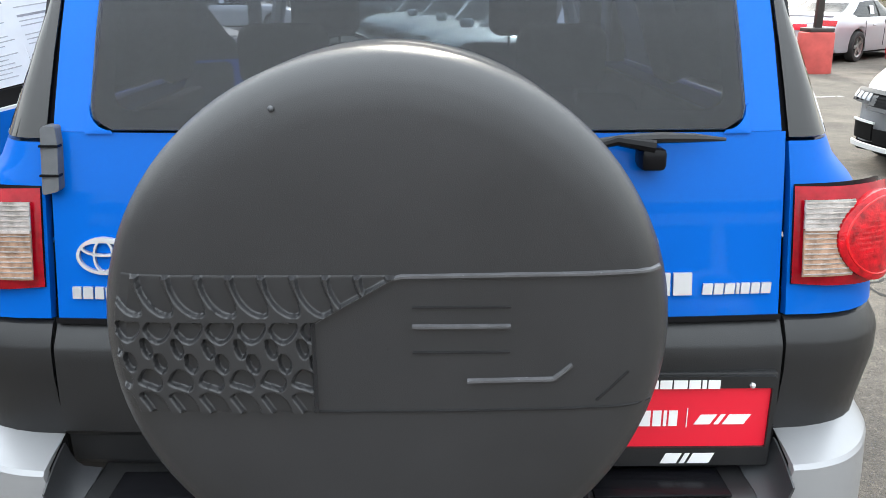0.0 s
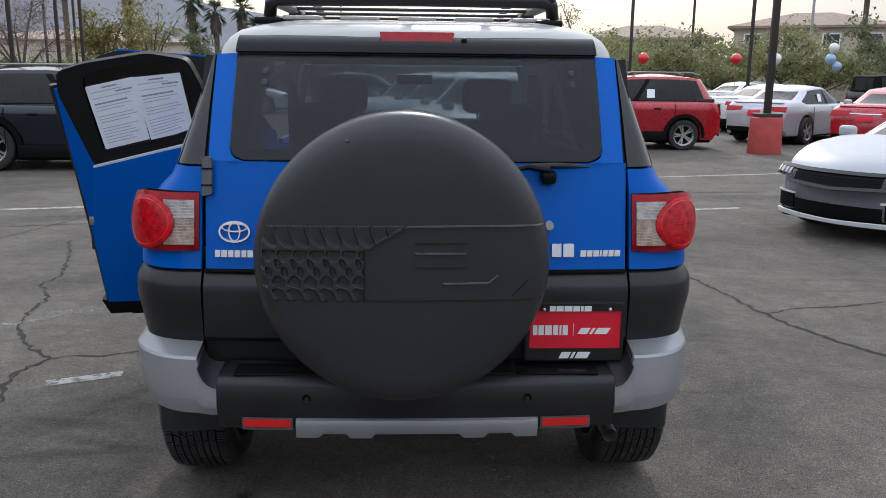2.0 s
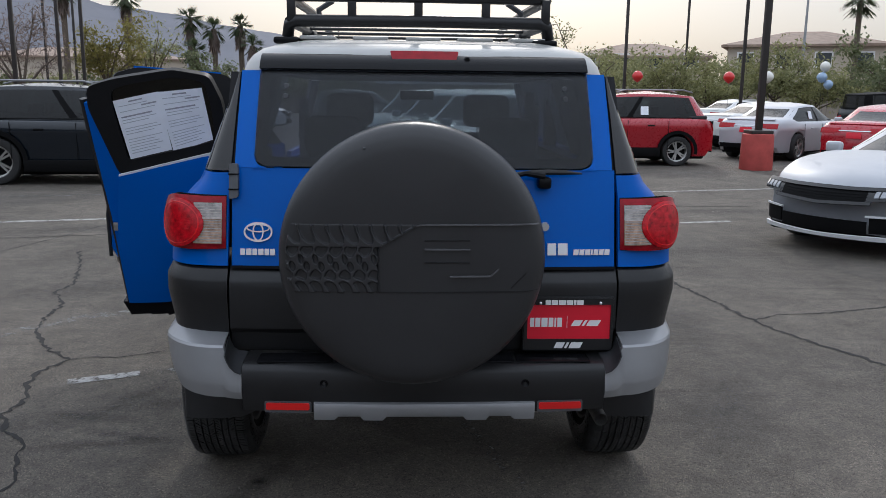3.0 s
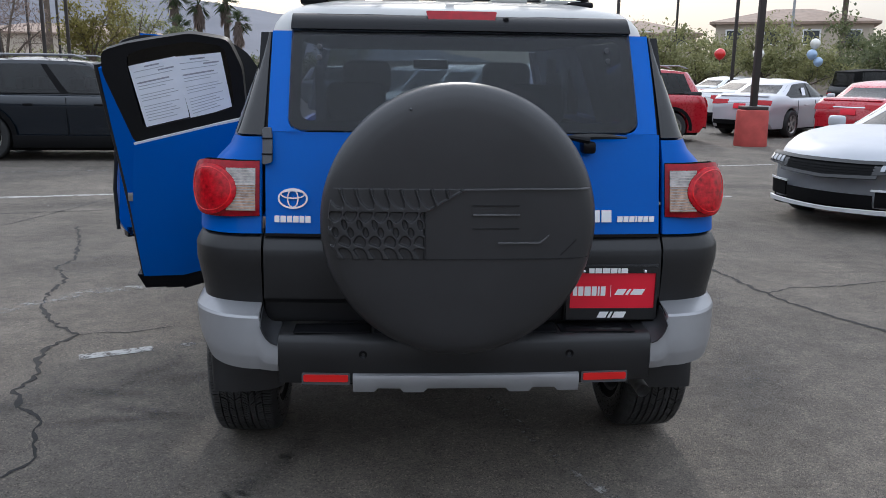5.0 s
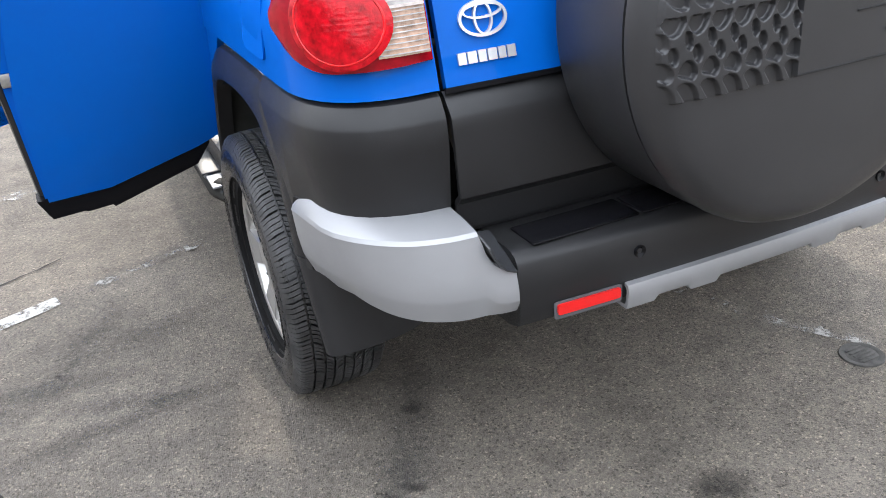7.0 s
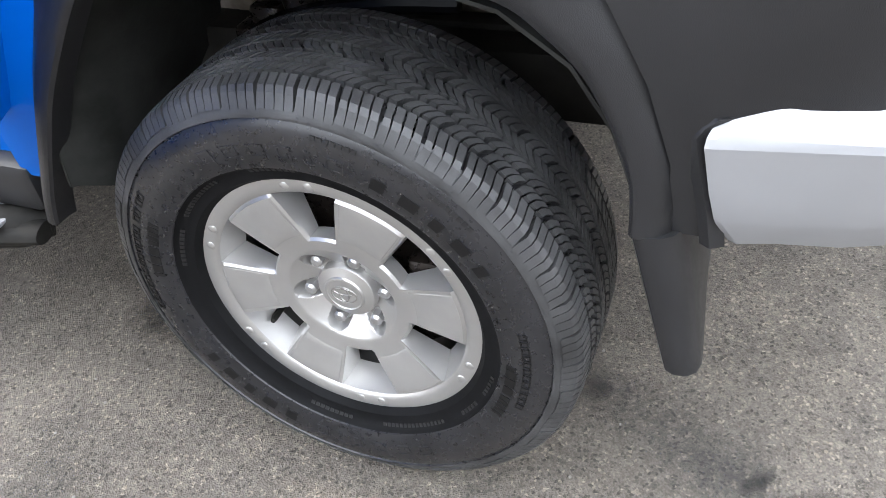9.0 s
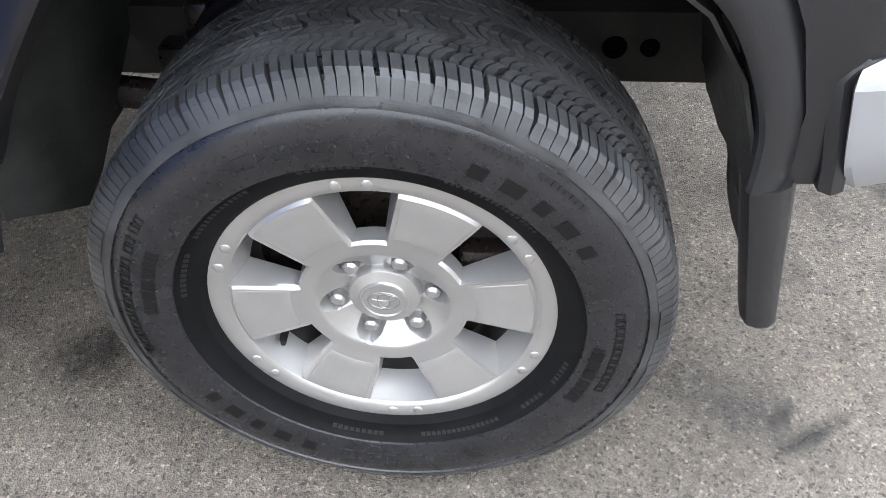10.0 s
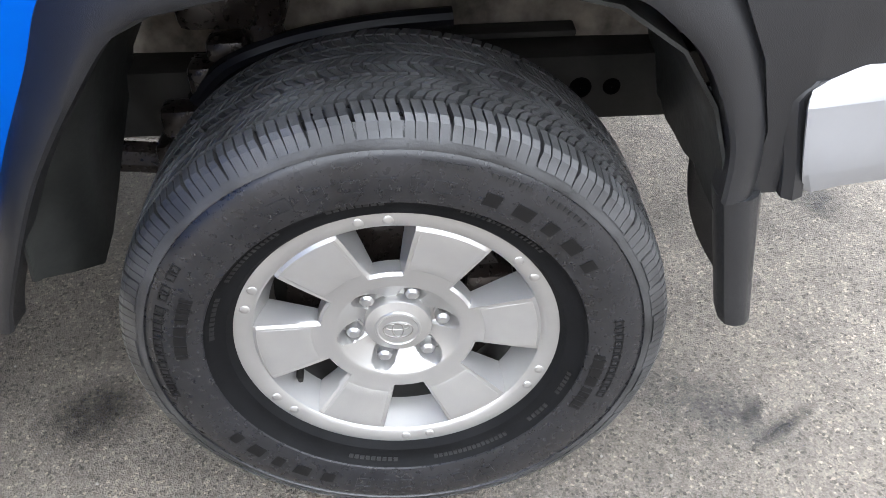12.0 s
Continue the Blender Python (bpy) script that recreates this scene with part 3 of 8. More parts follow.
    valve = pipe([polar(0.030, 0.188, 213), polar(0.066, 0.186, 213), polar(0.076, 0.183, 213)], [0.006, 0.006, 0.004], 10)
    part("valve_stem", valve, DARK, wheel)
    part("brake_disc", revolve([(-0.02, 0.06), (-0.02, 0.165), (0.005, 0.165), (0.005, 0.06)], 48), RUSTY, wheel, "rust-tinged dark brake disc")
    part("brake_backplate", revolve([(0.012, 0.001), (0.012, 0.188), (0.03, 0.190)], 40), DARK, wheel)
    part("brake_hub", revolve([(-0.045, 0.001), (-0.045, 0.07), (0.05, 0.09), (0.1, 0.09)], 32), DARK, wheel)
    part("brake_caliper", box((-0.05, -0.17, -0.06), (0.04, -0.10, 0.07), 0.01), RUSTY, wheel)
    return wheel


# ---- the blue off-road vehicle ----
XS = [(0.50, 0.895), (0.76, 0.912), (1.0, 0.908), (1.12, 0.905), (1.18, 0.890), (1.24, 0.845), (1.28, 0.805), (1.32, 0.785), (1.66, 0.672), (1.70, 0.655)]
YR = [(0.50, -0.775), (0.76, -0.785), (1.0, -0.768), (1.24, -0.722), (1.34, -0.700), (1.50, -0.615), (1.66, -0.515), (1.72, -0.455)]
XG = [(0.76, 0.672), (1.24, 0.668), (1.34, 0.660), (1.66, 0.652)]


def plan(z, sx, end, grow=0.0, b=0.28, n=10, m=8):
    """The body's outline at a height, from the tailgate's gap round the corner and forward to y = end."""
    xg, xs, yr = lerp(XG, z), lerp(XS, z), lerp(YR, z)
    out = []
    e = 0.74
    for k in range(n + 1):
        a = radians(90 - 90 * k / n)
        c, s = math.cos(a), math.sin(a)
        x = xg + (xs + grow - xg) * max(c, 0) ** e
        y = yr - grow + (b + grow) * (1 - max(s, 0) ** e)
        out.append((sx * x, y, z))
    y0 = yr + b
    for k in range(1, m + 1):
        out.append((sx * (xs + grow), y0 + (end - y0) * k / m, z))
    return out


def glide(rows, n):
    """Rows of points, with smooth rows put in between."""
    out = []
    for k in range(len(rows) - 1):
        a, b, c, d = rows[max(k - 1, 0)], rows[k], rows[k + 1], rows[min(k + 2, len(rows) - 1)]
        for q in range(n):
            t = q / n
            out.append([tuple(0.5 * (2 * p1 + (p2 - p0) * t + (2 * p0 - 5 * p1 + 4 * p2 - p3) * t * t + (3 * p1 - p0 - 3 * p2 + p3) * t ** 3) for p0, p1, p2, p3 in zip(*pt)) for pt in zip(a, b, c, d)])
    return out + [rows[-1]]


suv = empty("off_road_vehicle", "bright blue boxy off-roader with white roof, doors open", "car")


def P(name, bm, material, label="", parent=None, **k):
    return part(name, bm, material, parent or suv, label, **k)


ARCH_OUT = [(-0.472, 0.60), (-0.470, 0.70), (-0.435, 0.82), (-0.39, 0.90), (-0.345, 0.975), (-0.20, 0.988), (0.0, 0.988), (0.19, 0.978), (0.305, 0.935), (0.353, 0.893), (0.392, 0.816), (0.465, 0.683), (0.545, 0.50), (0.57, 0.43)]
ARCH_IN = [(-0.424, 0.60), (-0.418, 0.69), (-0.375, 0.79), (-0.325, 0.845), (-0.27, 0.880), (-0.15, 0.900), (0.0, 0.903), (0.13, 0.895), (0.225, 0.880), (0.268, 0.862), (0.315, 0.815), (0.418, 0.672), (0.505, 0.50), (0.53, 0.43)]


def arch_end(z):
    return lerp([(0.58, -0.496), (0.70, -0.494), (0.82, -0.459), (0.90, -0.414), (0.975, -0.368), (1.0, -0.355)], z)


def smooth_path(pts, n=4):
    """Catmull-Rom through points."""
    out = []
    q = [Vector(p) for p in pts]
    for i in range(len(q) - 1):
        p0, p1, p2, p3 = q[max(i - 1, 0)], q[i], q[i + 1], q[min(i + 2, len(q) - 1)]
        for k in range(n):
            t = k / n
            out.append(0.5 * (2 * p1 + (p2 - p0) * t + (2 * p0 - 5 * p1 + 4 * p2 - p3) * t * t + (3 * p1 - p0 - 3 * p2 + p3) * t ** 3))
    out.append(q[-1])
    return out


for sx, where in ((-1, "left"), (1, "right")):
    # blue quarter: belt to the foot of the quarter glass, forward to the door
    zs = [1.004, 1.04, 1.08, 1.12, 1.15, 1.18, 1.21, 1.24, 1.26, 1.28, 1.30, 1.315]
    P("quarter_panel", skin([plan(z, sx, 0.60) for z in zs], 0.02), BLUE, "glossy blue rear quarter panel")
    # dark quarter glass wrapping the corner, and the pillar ahead of it
    zs = [1.322, 1.40, 1.48, 1.56, 1.62, 1.655]
    P("quarter_window", skin([plan(z, sx, 0.36, 0.002) for z in zs], 0.006), TINT_DARK, "smoked wraparound quarter glass")
    P("pillar_seal", skin([[(sx * 0.640, lerp(YR, z) + 0.012, z), (sx * 0.668, lerp(YR, z) + 0.010, z), (sx * 0.69, lerp(YR, z) + 0.020, z)] for z in zs], 0.004), CLAD_GLOSS)
    P("quarter_window_border", skin([plan(z, sx, 0.36, -0.006, m=4)[0:3] for z in zs], 0.004), CLAD_GLOSS)
    P("rear_pillar", skin([[(sx * (lerp(XS, z) - 0.004), y, z) for y in (0.36, 0.45, 0.58)] for z in [1.31, 1.4, 1.5, 1.6, 1.665]], 0.03), CLAD_GLOSS)
    # black cladding corner, proud of the paint with a rolled top
    rows = []
    for z, g in ((0.592, -0.022), (0.598, -0.010), (0.64, -0.004), (0.70, 0.003), (0.76, 0.008), (0.80, 0.012), (0.90, 0.015), (0.950, 0.016), (0.958, 0.0145), (0.984, 0.001), (0.992, -0.004), (0.999, -0.014)):
        zz = max(z, 0.76)
        wide = plan(zz, sx, arch_end(z) + 0.03, g)
        slim = plan(zz, sx, arch_end(z) + 0.03, g - 0.020 * min(1, max(0, (0.845 - z) / 0.05)))
        row = []
        for p_, q_ in zip(wide, slim):
            k_ = min(1, max(0, (-0.50 - p_[1]) / 0.06))
            row.append((p_[0] + (q_[0] - p_[0]) * k_, p_[1] + (q_[1] - p_[1]) * k_, z))
        rows.append(row)
    P("corner_cladding", skin(rows, 0.012), CLAD, "grained black corner cladding", sharp=18)
    # wheel-arch flare, a band with a rolled lip
    out, inn = smooth_path(ARCH_OUT, 8), smooth_path(ARCH_IN, 8)
    rows = []
    for o, i in zip(out, inn):
        mid = o.lerp(i, 0.35)
        m2 = o.lerp(i, 0.75)
        rows.append([(sx * 0.895, o.x, o.y), (sx * 0.908, o.lerp(i, 0.06).x, o.lerp(i, 0.06).y), (sx * 0.922, mid.x, mid.y), (sx * 0.928, m2.x, m2.y), (sx * 0.927, o.lerp(i, 0.9).x, o.lerp(i, 0.9).y), (sx * 0.922, i.x, i.y), (sx * 0.90, i.x, i.y), (sx * 0.88, i.x, i.y - 0.004)])
    P("wheel_arch_flare", skin(rows, 0.006), CLAD, "black wheel-arch flare with rolled lip")
    # liner of the arch, one moulding from the rear foot over the wheel to the front foot
    LP = [(-0.441, 0.560), (-0.440, 0.575), (-0.439, 0.59), (-0.428, 0.66), (-0.400, 0.74), (-0.350, 0.815), (-0.27, 0.872), (-0.15, 0.903), (0.0, 0.912), (0.13, 0.905), (0.24, 0.885), (0.325, 0.845), (0.385, 0.79), (0.430, 0.72), (0.458, 0.64), (0.474, 0.57), (0.482, 0.505)]
    lift = [(0.49, 0.07), (0.56, 0.055), (0.65, 0.048), (0.72, 0.038), (0.79, 0.012), (0.85, 0.002), (0.905, 0.0)]
    foot = [(0.49, 0.11), (0.54, 0.08), (0.62, 0.03), (0.68, -0.01), (0.74, -0.045), (0.80, -0.060), (0.885, -0.01), (0.905, 0.0)]
    rows = []
    for x in (0.905, 0.885, 0.85, 0.80, 0.74, 0.68, 0.62, 0.57, 0.525, 0.49):
        n = len(LP) - 1
        near = 0.050 * min(1, max(0, (0.890 - x) / 0.07))
        rows.append([(sx * x, y - near * min(1, max(0, (q - 10) / 3)) + 0.006 * math.sin(8 * x + 3 * z), z + lerp(lift, x) * max(0, 1 - q / 2) + lerp(foot, x) * max(0, 1 - (n - q) / 3) - (0.010 if 1 < q < n - 1 else 0) * math.sin(24 * (x - 0.57)) ** 2) for q, (y, z) in enumerate(LP)])
    P("arch_liner", skin(rows, 0.005), LINER, "dark dusty wheel-arch liner")
    for y, z in ((-0.435, 0.62), (-0.405, 0.73), (0.462, 0.62), (0.425, 0.73)):
        bm = bmesh.new()
        bmesh.ops.create_uvsphere(bm, u_segments=10, v_segments=6, radius=0.010, matrix=Matrix.Translation((sx * 0.86, y, z)))
        P("liner_clip", bm, CLAD_GLOSS)
    P("outrigger", box((sx * 0.60 - 0.13, 0.515, 0.385), (sx * 0.60 + 0.13, 0.58, 0.435), 0.012), DARK)
    P("outrigger_flange", box((sx * 0.60 - 0.14, 0.495, 0.430), (sx * 0.60 + 0.14, 0.61, 0.442), 0.003), RUSTY)
    P("inner_wall", skin([[(sx * (0.475 + 0.03 * max(0, (z - 0.7) / 0.3) + 0.006 * math.sin(9 * y)), y, z) for y in [-0.62 + 0.08 * q for q in range(15)]] for z in (0.62, 0.66, 0.70, 0.78, 0.86, 0.94, 1.0)], 0.02), WHEELHOUSE)
    P("lower_quarter", skin([[(sx * (lerp(XS, z) - 0.006), lerp([(0.42, 0.56), (0.50, 0.535), (0.683, 0.455), (0.816, 0.385), (0.893, 0.34), (0.94, 0.28), (1.01, 0.2)], z) + (0.60 - lerp([(0.42, 0.56), (0.50, 0.535), (0.683, 0.455), (0.816, 0.385), (0.893, 0.34), (0.94, 0.28), (1.01, 0.2)], z)) * q, z) for q in (0, 0.5, 1)] for z in (0.50, 0.60, 0.683, 0.75, 0.816, 0.86, 0.893, 0.92, 0.95, 0.98, 1.004)], 0.02), BLUE)
    # mud flap below the flare, one moulding round the corner
    rows = []
    for x, y, back, zb in ((0.880, -0.424, 0.22, 0.372), (0.908, -0.422, 0.22, 0.367), (0.922, -0.428, 0.22, 0.364), (0.927, -0.442, 0.215, 0.363), (0.924, -0.460, 0.205, 0.362), (0.914, -0.475, 0.19, 0.362), (0.895, -0.486, 0.165, 0.362), (0.86, -0.492, 0.13, 0.359), (0.80, -0.494, 0.10, 0.357), (0.74, -0.494, 0.08, 0.357), (0.69, -0.494, 0.065, 0.362), (0.65, -0.494, 0.06, 0.376), (0.632, -0.492, 0.05, 0.405), (0.625, -0.488, 0.05, 0.45)):
        rows.append([(sx * (x - 0.07 * (0.602 - z) * min(1, max(0, (x - 0.7) / 0.2))), y - back * (0.602 - z), z) for z in [0.602 + (zb - 0.602) * q / 7 for q in range(8)] + [zb - 0.004]])
    P("mud_flap", skin(rows, 0.010), CLAD, "black moulded mud flap")
    # silver bumper corner
    # (top edge, inner edge of the top, lowest line) from the step round the corner to the front end
    STN = [
        ((0.607, -0.9090, 0.671), (0.607, -0.900, 0.672), (0.608, -0.917, 0.578)),
        ((0.630, -0.9030, 0.678), (0.630, -0.894, 0.679), (0.632, -0.916, 0.579)),
        ((0.648, -0.8970, 0.690), (0.649, -0.888, 0.692), (0.650, -0.914, 0.581)),
        ((0.659, -0.8910, 0.712), (0.661, -0.882, 0.714), (0.661, -0.912, 0.582)),
        ((0.6655, -0.8850, 0.742), (0.668, -0.866, 0.750), (0.667, -0.911, 0.583)),
        ((0.670, -0.8830, 0.755), (0.673, -0.793, 0.769), (0.672, -0.910, 0.583)),
        ((0.720, -0.8740, 0.7535), (0.716, -0.790, 0.770), (0.724, -0.902, 0.584)),
        ((0.780, -0.8480, 0.7515), (0.775, -0.772, 0.773), (0.782, -0.874, 0.587)),
        ((0.830, -0.8060, 0.7500), (0.822, -0.738, 0.776), (0.828, -0.829, 0.592)),
        ((0.868, -0.7560, 0.7490), (0.856, -0.692, 0.779), (0.860, -0.772, 0.598)),
        ((0.892, -0.7100, 0.7485), (0.876, -0.645, 0.780), (0.880, -0.714, 0.604)),
        ((0.905, -0.6650, 0.7465), (0.888, -0.610, 0.781), (0.898, -0.664, 0.604)),
        ((0.923, -0.5700, 0.7445), (0.899, -0.560, 0.781), (0.914, -0.590, 0.603)),
        ((0.931, -0.5050, 0.7430), (0.904, -0.530, 0.777), (0.921, -0.535, 0.602)),
        ((0.930, -0.4960, 0.7420), (0.908, -0.508, 0.766), (0.919, -0.527, 0.603)),
    ]
    rows = []
    wide = 0.010 if sx < 0 else -0.003
    for T, I, B in STN:
        T, I, B = Vector(T), Vector(I), Vector(B)
        T.x += wide * lerp([(-0.88, 0.0), (-0.80, 0.4), (-0.72, 1.0), (-0.66, 0.8), (-0.56, 0.0)], T.y)
        flat = Vector((I.x - T.x, I.y - T.y, 0))
        inw = flat.normalized() if flat.length > 0.02 else Vector((0, 1, 0))
        lead = (I - T)
        face = (B - T)
        rows.append([tuple(Vector((sx * q.x, q.y, q.z))) for q in (I + lead * 0.25, I, T + lead * 0.55 + Vector((0, 0, 0.0015)), T + lead.normalized() * 0.007, T + face * 0.035, T + face * 0.08, T + face * 0.45 - inw * 0.004, T + face * 0.70 - inw * 0.003, T + face * 0.76 - inw * 0.001, B + inw * 0.014, B + inw * 0.030 - Vector((0, 0, 0.004)), B + inw * 0.055)])
    rows = rows[:5] + glide(rows[5:11], 4) + rows[11:]
    P("bumper_corner", skin(rows, 0.006), SILVER, "silver painted bumper corner", sharp=17)
    bm = bmesh.new()
    bm.faces.new([bm.verts.new(p) for p in rows[-1]])
    P("bumper_corner_end", bm, SILVER)
    P("bumper_corner_seal", skin([[(sx * x, y, z) for x, y in ((0.880, y0 + 0.018), (0.914, y0 + 0.016), (0.922, y0 + 0.004), (0.914, y0 - 0.012))] for z, y0 in ((0.598, -0.520), (0.64, -0.514), (0.70, -0.500), (0.742, -0.492), (0.756, -0.500), (0.768, -0.512))], 0.006), CLAD)
    # concave black filler between bumper corner and step
    back = [(0.671, 0.762), (0.664, 0.740), (0.656, 0.722), (0.640, 0.710), (0.604, 0.706)]
    front = [(0.663, 0.730), (0.656, 0.709), (0.646, 0.691), (0.630, 0.675), (0.610, 0.667)]
    rows = []
    for k in range(8):
        q = k / 7
        rows.append([(sx * (a[0] + (b[0] - a[0]) * q), -0.792 - 0.119 * q - (0.004 * j / 4 if k == 7 else 0), a[1] + (b[1] - a[1]) * q ** 1.5) for j, (a, b) in enumerate(zip(back, front))])
    P("bumper_filler", skin(rows, 0.004), GREYPLASTIC_DARK)
    # tail lamp, wrapped round the corner
    def lamp_pt(u, v, off, sx=sx):
        z = 1.150 + 0.090 * v
        xg, xs, yr = lerp(XG, z), lerp(XS, 1.13), lerp(YR, z)
        a = radians(92 - 92 * u)
        e = 0.74
        c, s = max(math.cos(a), 0) ** e, max(math.sin(a), 0) ** e
        nx, ny = math.cos(a), -math.sin(a)
        return (sx * (xg + 0.006 + (xs - xg) * c + nx * off), yr + 0.27 * (1 - s) + ny * off, z)

    def lamp_grid(u0, u1, hv, off, nu=14, nv=8, vmid=0.0):
        return [[lamp_pt(u0 + (u1 - u0) * i / nu, vmid + hv(i / nu) * (-1 + 2 * j / nv), off(i / nu, -1 + 2 * j / nv)) for j in range(nv + 1)] for i in range(nu + 1)]

    round_end = lambda t: 1.0 - 0.10 * max(0, 0.35 - t) if t < 0.55 else max(0.25, math.sqrt(max(0, 1 - ((t - 0.55) / 0.46) ** 2)))
    lamp = P("tail_lamp", skin(lamp_grid(0.0, 0.80, round_end, lambda t, v: 0.004 + 0.022 * min(1, 5 * t + 0.2) * (1 - 0.35 * v ** 4)), 0.02), LENS_RED, "red and clear wraparound tail lamp")
    P("clear_lens", skin(lamp_grid(0.030, 0.215, lambda t: 0.28, lambda t, v: 0.029, 8, 6, 0.47), 0.004), LENS_CLEAR, "clear ribbed reversing lens", lamp)
    P("amber_lens", skin(lamp_grid(0.030, 0.215, lambda t: 0.465, lambda t, v: 0.029, 8, 6, -0.29), 0.004), LENS_AMBER, "clear turn lens with amber glow of the bulb", lamp)
    for q in range(15):
        vz = -0.70 + q * 0.100
        P("lens_rib", skin(lamp_grid(0.032, 0.213, lambda t: 0.012, lambda t, v: 0.0310, 8, 2, vz), 0.002), LENS_RIB if vz > 0.2 else LENS_CLEAR, "", lamp)
    P("lens_divider", skin(lamp_grid(0.030, 0.215, lambda t: 0.022, lambda t, v: 0.033, 8, 2, 0.18), 0.003), LENS_RIB, "", lamp)
    uc, ur = 0.378, 0.245
    bm = bmesh.new()
    cen = bm.verts.new(lamp_pt(uc, -0.02, 0.0415))
    prev = None
    for rr, off in ((0.35, 0.0409), (0.7, 0.0392), (0.93, 0.0366), (1.0, 0.0342), (1.005, 0.015)):
        ring = [bm.verts.new(lamp_pt(uc + ur * rr * math.cos(2 * math.pi * k / 40), -0.02 + 0.90 * rr * math.sin(2 * math.pi * k / 40), off)) for k in range(40)]
        for k in range(40):
            if prev is None:
                bm.faces.new((cen, ring[k], ring[(k + 1) % 40]))
            else:
                bm.faces.new((prev[k], ring[k], ring[(k + 1) % 40], prev[(k + 1) % 40]))
        prev = ring
    P("round_lens", bm, LENS_RED_DEEP, "deep red round lens", lamp)
    # ribbed reflector rows within the round lens
    for q in range(9):
        vz = -0.56 + q * 0.105
        hw = 0.60 * ur * math.sqrt(max(0.05, 1 - ((vz + 0.14) / 0.56) ** 2))
        P("reflector_rib", skin(lamp_grid(uc - hw - 0.02, uc + hw - 0.02, lambda t: 0.036, lambda t, v: 0.0412 - 0.0024 * (2 * t - 1) ** 2 - 0.0026 * (vz / 0.62) ** 2 + 0.0004 * (1 - v * v), 8, 2, vz), 0.002), LENS_RED_DEEP, "", lamp)
    bm = bmesh.new()
    prev = None
    for rr, off in ((0.83, 0.0368), (0.848, 0.0388), (0.872, 0.0384), (0.89, 0.0362)):
        ring = [bm.verts.new(lamp_pt(uc + ur * rr * math.cos(2 * math.pi * k / 40), -0.02 + 0.90 * rr * math.sin(2 * math.pi * k / 40), off)) for k in range(40)]
        if prev:
            for k in range(40):
                bm.faces.new((prev[k], ring[k], ring[(k + 1) % 40], prev[(k + 1) % 40]))
        prev = ring
    P("lens_ring", bm, LENS_RED_CORE, "", lamp)
    P("lamp_gasket", skin(lamp_grid(-0.012, 0.805, lambda t: 1.03 * round_end(t), lambda t, v: 0.001), 0.003), CLAD_GLOSS, "", lamp)

# fuel flap outline and belt seal on the near side
P("fuel_flap", prism(rounded([(-0.42, 1.04), (-0.22, 1.04), (-0.22, 1.20), (-0.42, 1.20)], 0.03), 0.004, lambda u, v, d: (-lerp(XS, v) - d - 0.001, u, v)), BLUE)

# tailgate
def gate(x, z, off=0.0):
    return (x, lerp(YR, z) + 0.022 * (x / 0.66) ** 2 - 0.022 - off, z)


def gate_sheet(x0, x1, z0, z1, off, nx=14, nz=8):
    return [[gate(x0 + (x1 - x0) * i / nx, z0 + (z1 - z0) * j / nz, off) for i in range(nx + 1)] for j in range(nz + 1)]


tailgate = P("tailgate", skin(gate_sheet(-0.656, 0.656, 1.004, 1.332, 0.0), 0.02), BLUE, "glossy blue side-hinged tailgate")
for sx in (-1, 1):
    P("tailgate_pillar", skin(gate_sheet(min(sx * 0.578, sx * 0.648), max(sx * 0.578, sx * 0.648), 1.333, 1.66, 0.0, 4, 8), 0.02), BLUE, "", tailgate)
gl = rounded([(-0.578, 1.338), (0.578, 1.338), (0.578, 1.664), (-0.578, 1.664)], 0.045, 6)
gl_in = rounded([(-0.545, 1.368), (0.545, 1.368), (0.545, 1.645), (-0.545, 1.645)], 0.04, 6)


def gate_glass_outline(n=18):
    rows = []
    for j in range(n + 1):
        z = 1.338 + 0.326 * j / n
        r, inset = 0.04, 0.0
        if z < 1.338 + r:
            inset = r - math.sqrt(max(0, r * r - (1.338 + r - z) ** 2))
        rows.append([gate((-0.582 + inset) + (1.164 - 2 * inset) * i / 16, z, 0.006) for i in range(17)])
    return rows


for sx in (-1, 1):
    arc = [(sx * (0.544 + 0.040 * math.sin(a)), 1.376 - 0.040 * math.cos(a)) for a in [radians(q) for q in range(0, 91, 10)]]
    P("window_corner", prism([(sx * 0.590, 1.330), (sx * 0.540, 1.330)] + arc + [(sx * 0.590, 1.380)], 0.004, lambda u, v, d: gate(u, v, 0.001 + d), 0.0), BLUE, "", tailgate, smooth=False)
P("rear_window", skin(gate_glass_outline(), 0.005), TINT, "large smoked rear window", tailgate)
bm = ring_plate(gl, gl_in, 0.003, lambda u, v, d: gate(u, v, -0.004 + d))
P("window_border", bm, CLAD_GLOSS, "", tailgate)
for x in (-0.487, 0.497):
    for z in (1.607, 1.572):
        bm = bmesh.new()
        bmesh.ops.create_cone(bm, cap_ends=True, segments=14, radius1=0.010, radius2=0.008, depth=0.008, matrix=Matrix.Translation(gate(x, z, 0.008)) @ pose(0, 0, 0, 90, 0, 0))
        P("window_bolt", bm, GREYPLASTIC, "", tailgate)
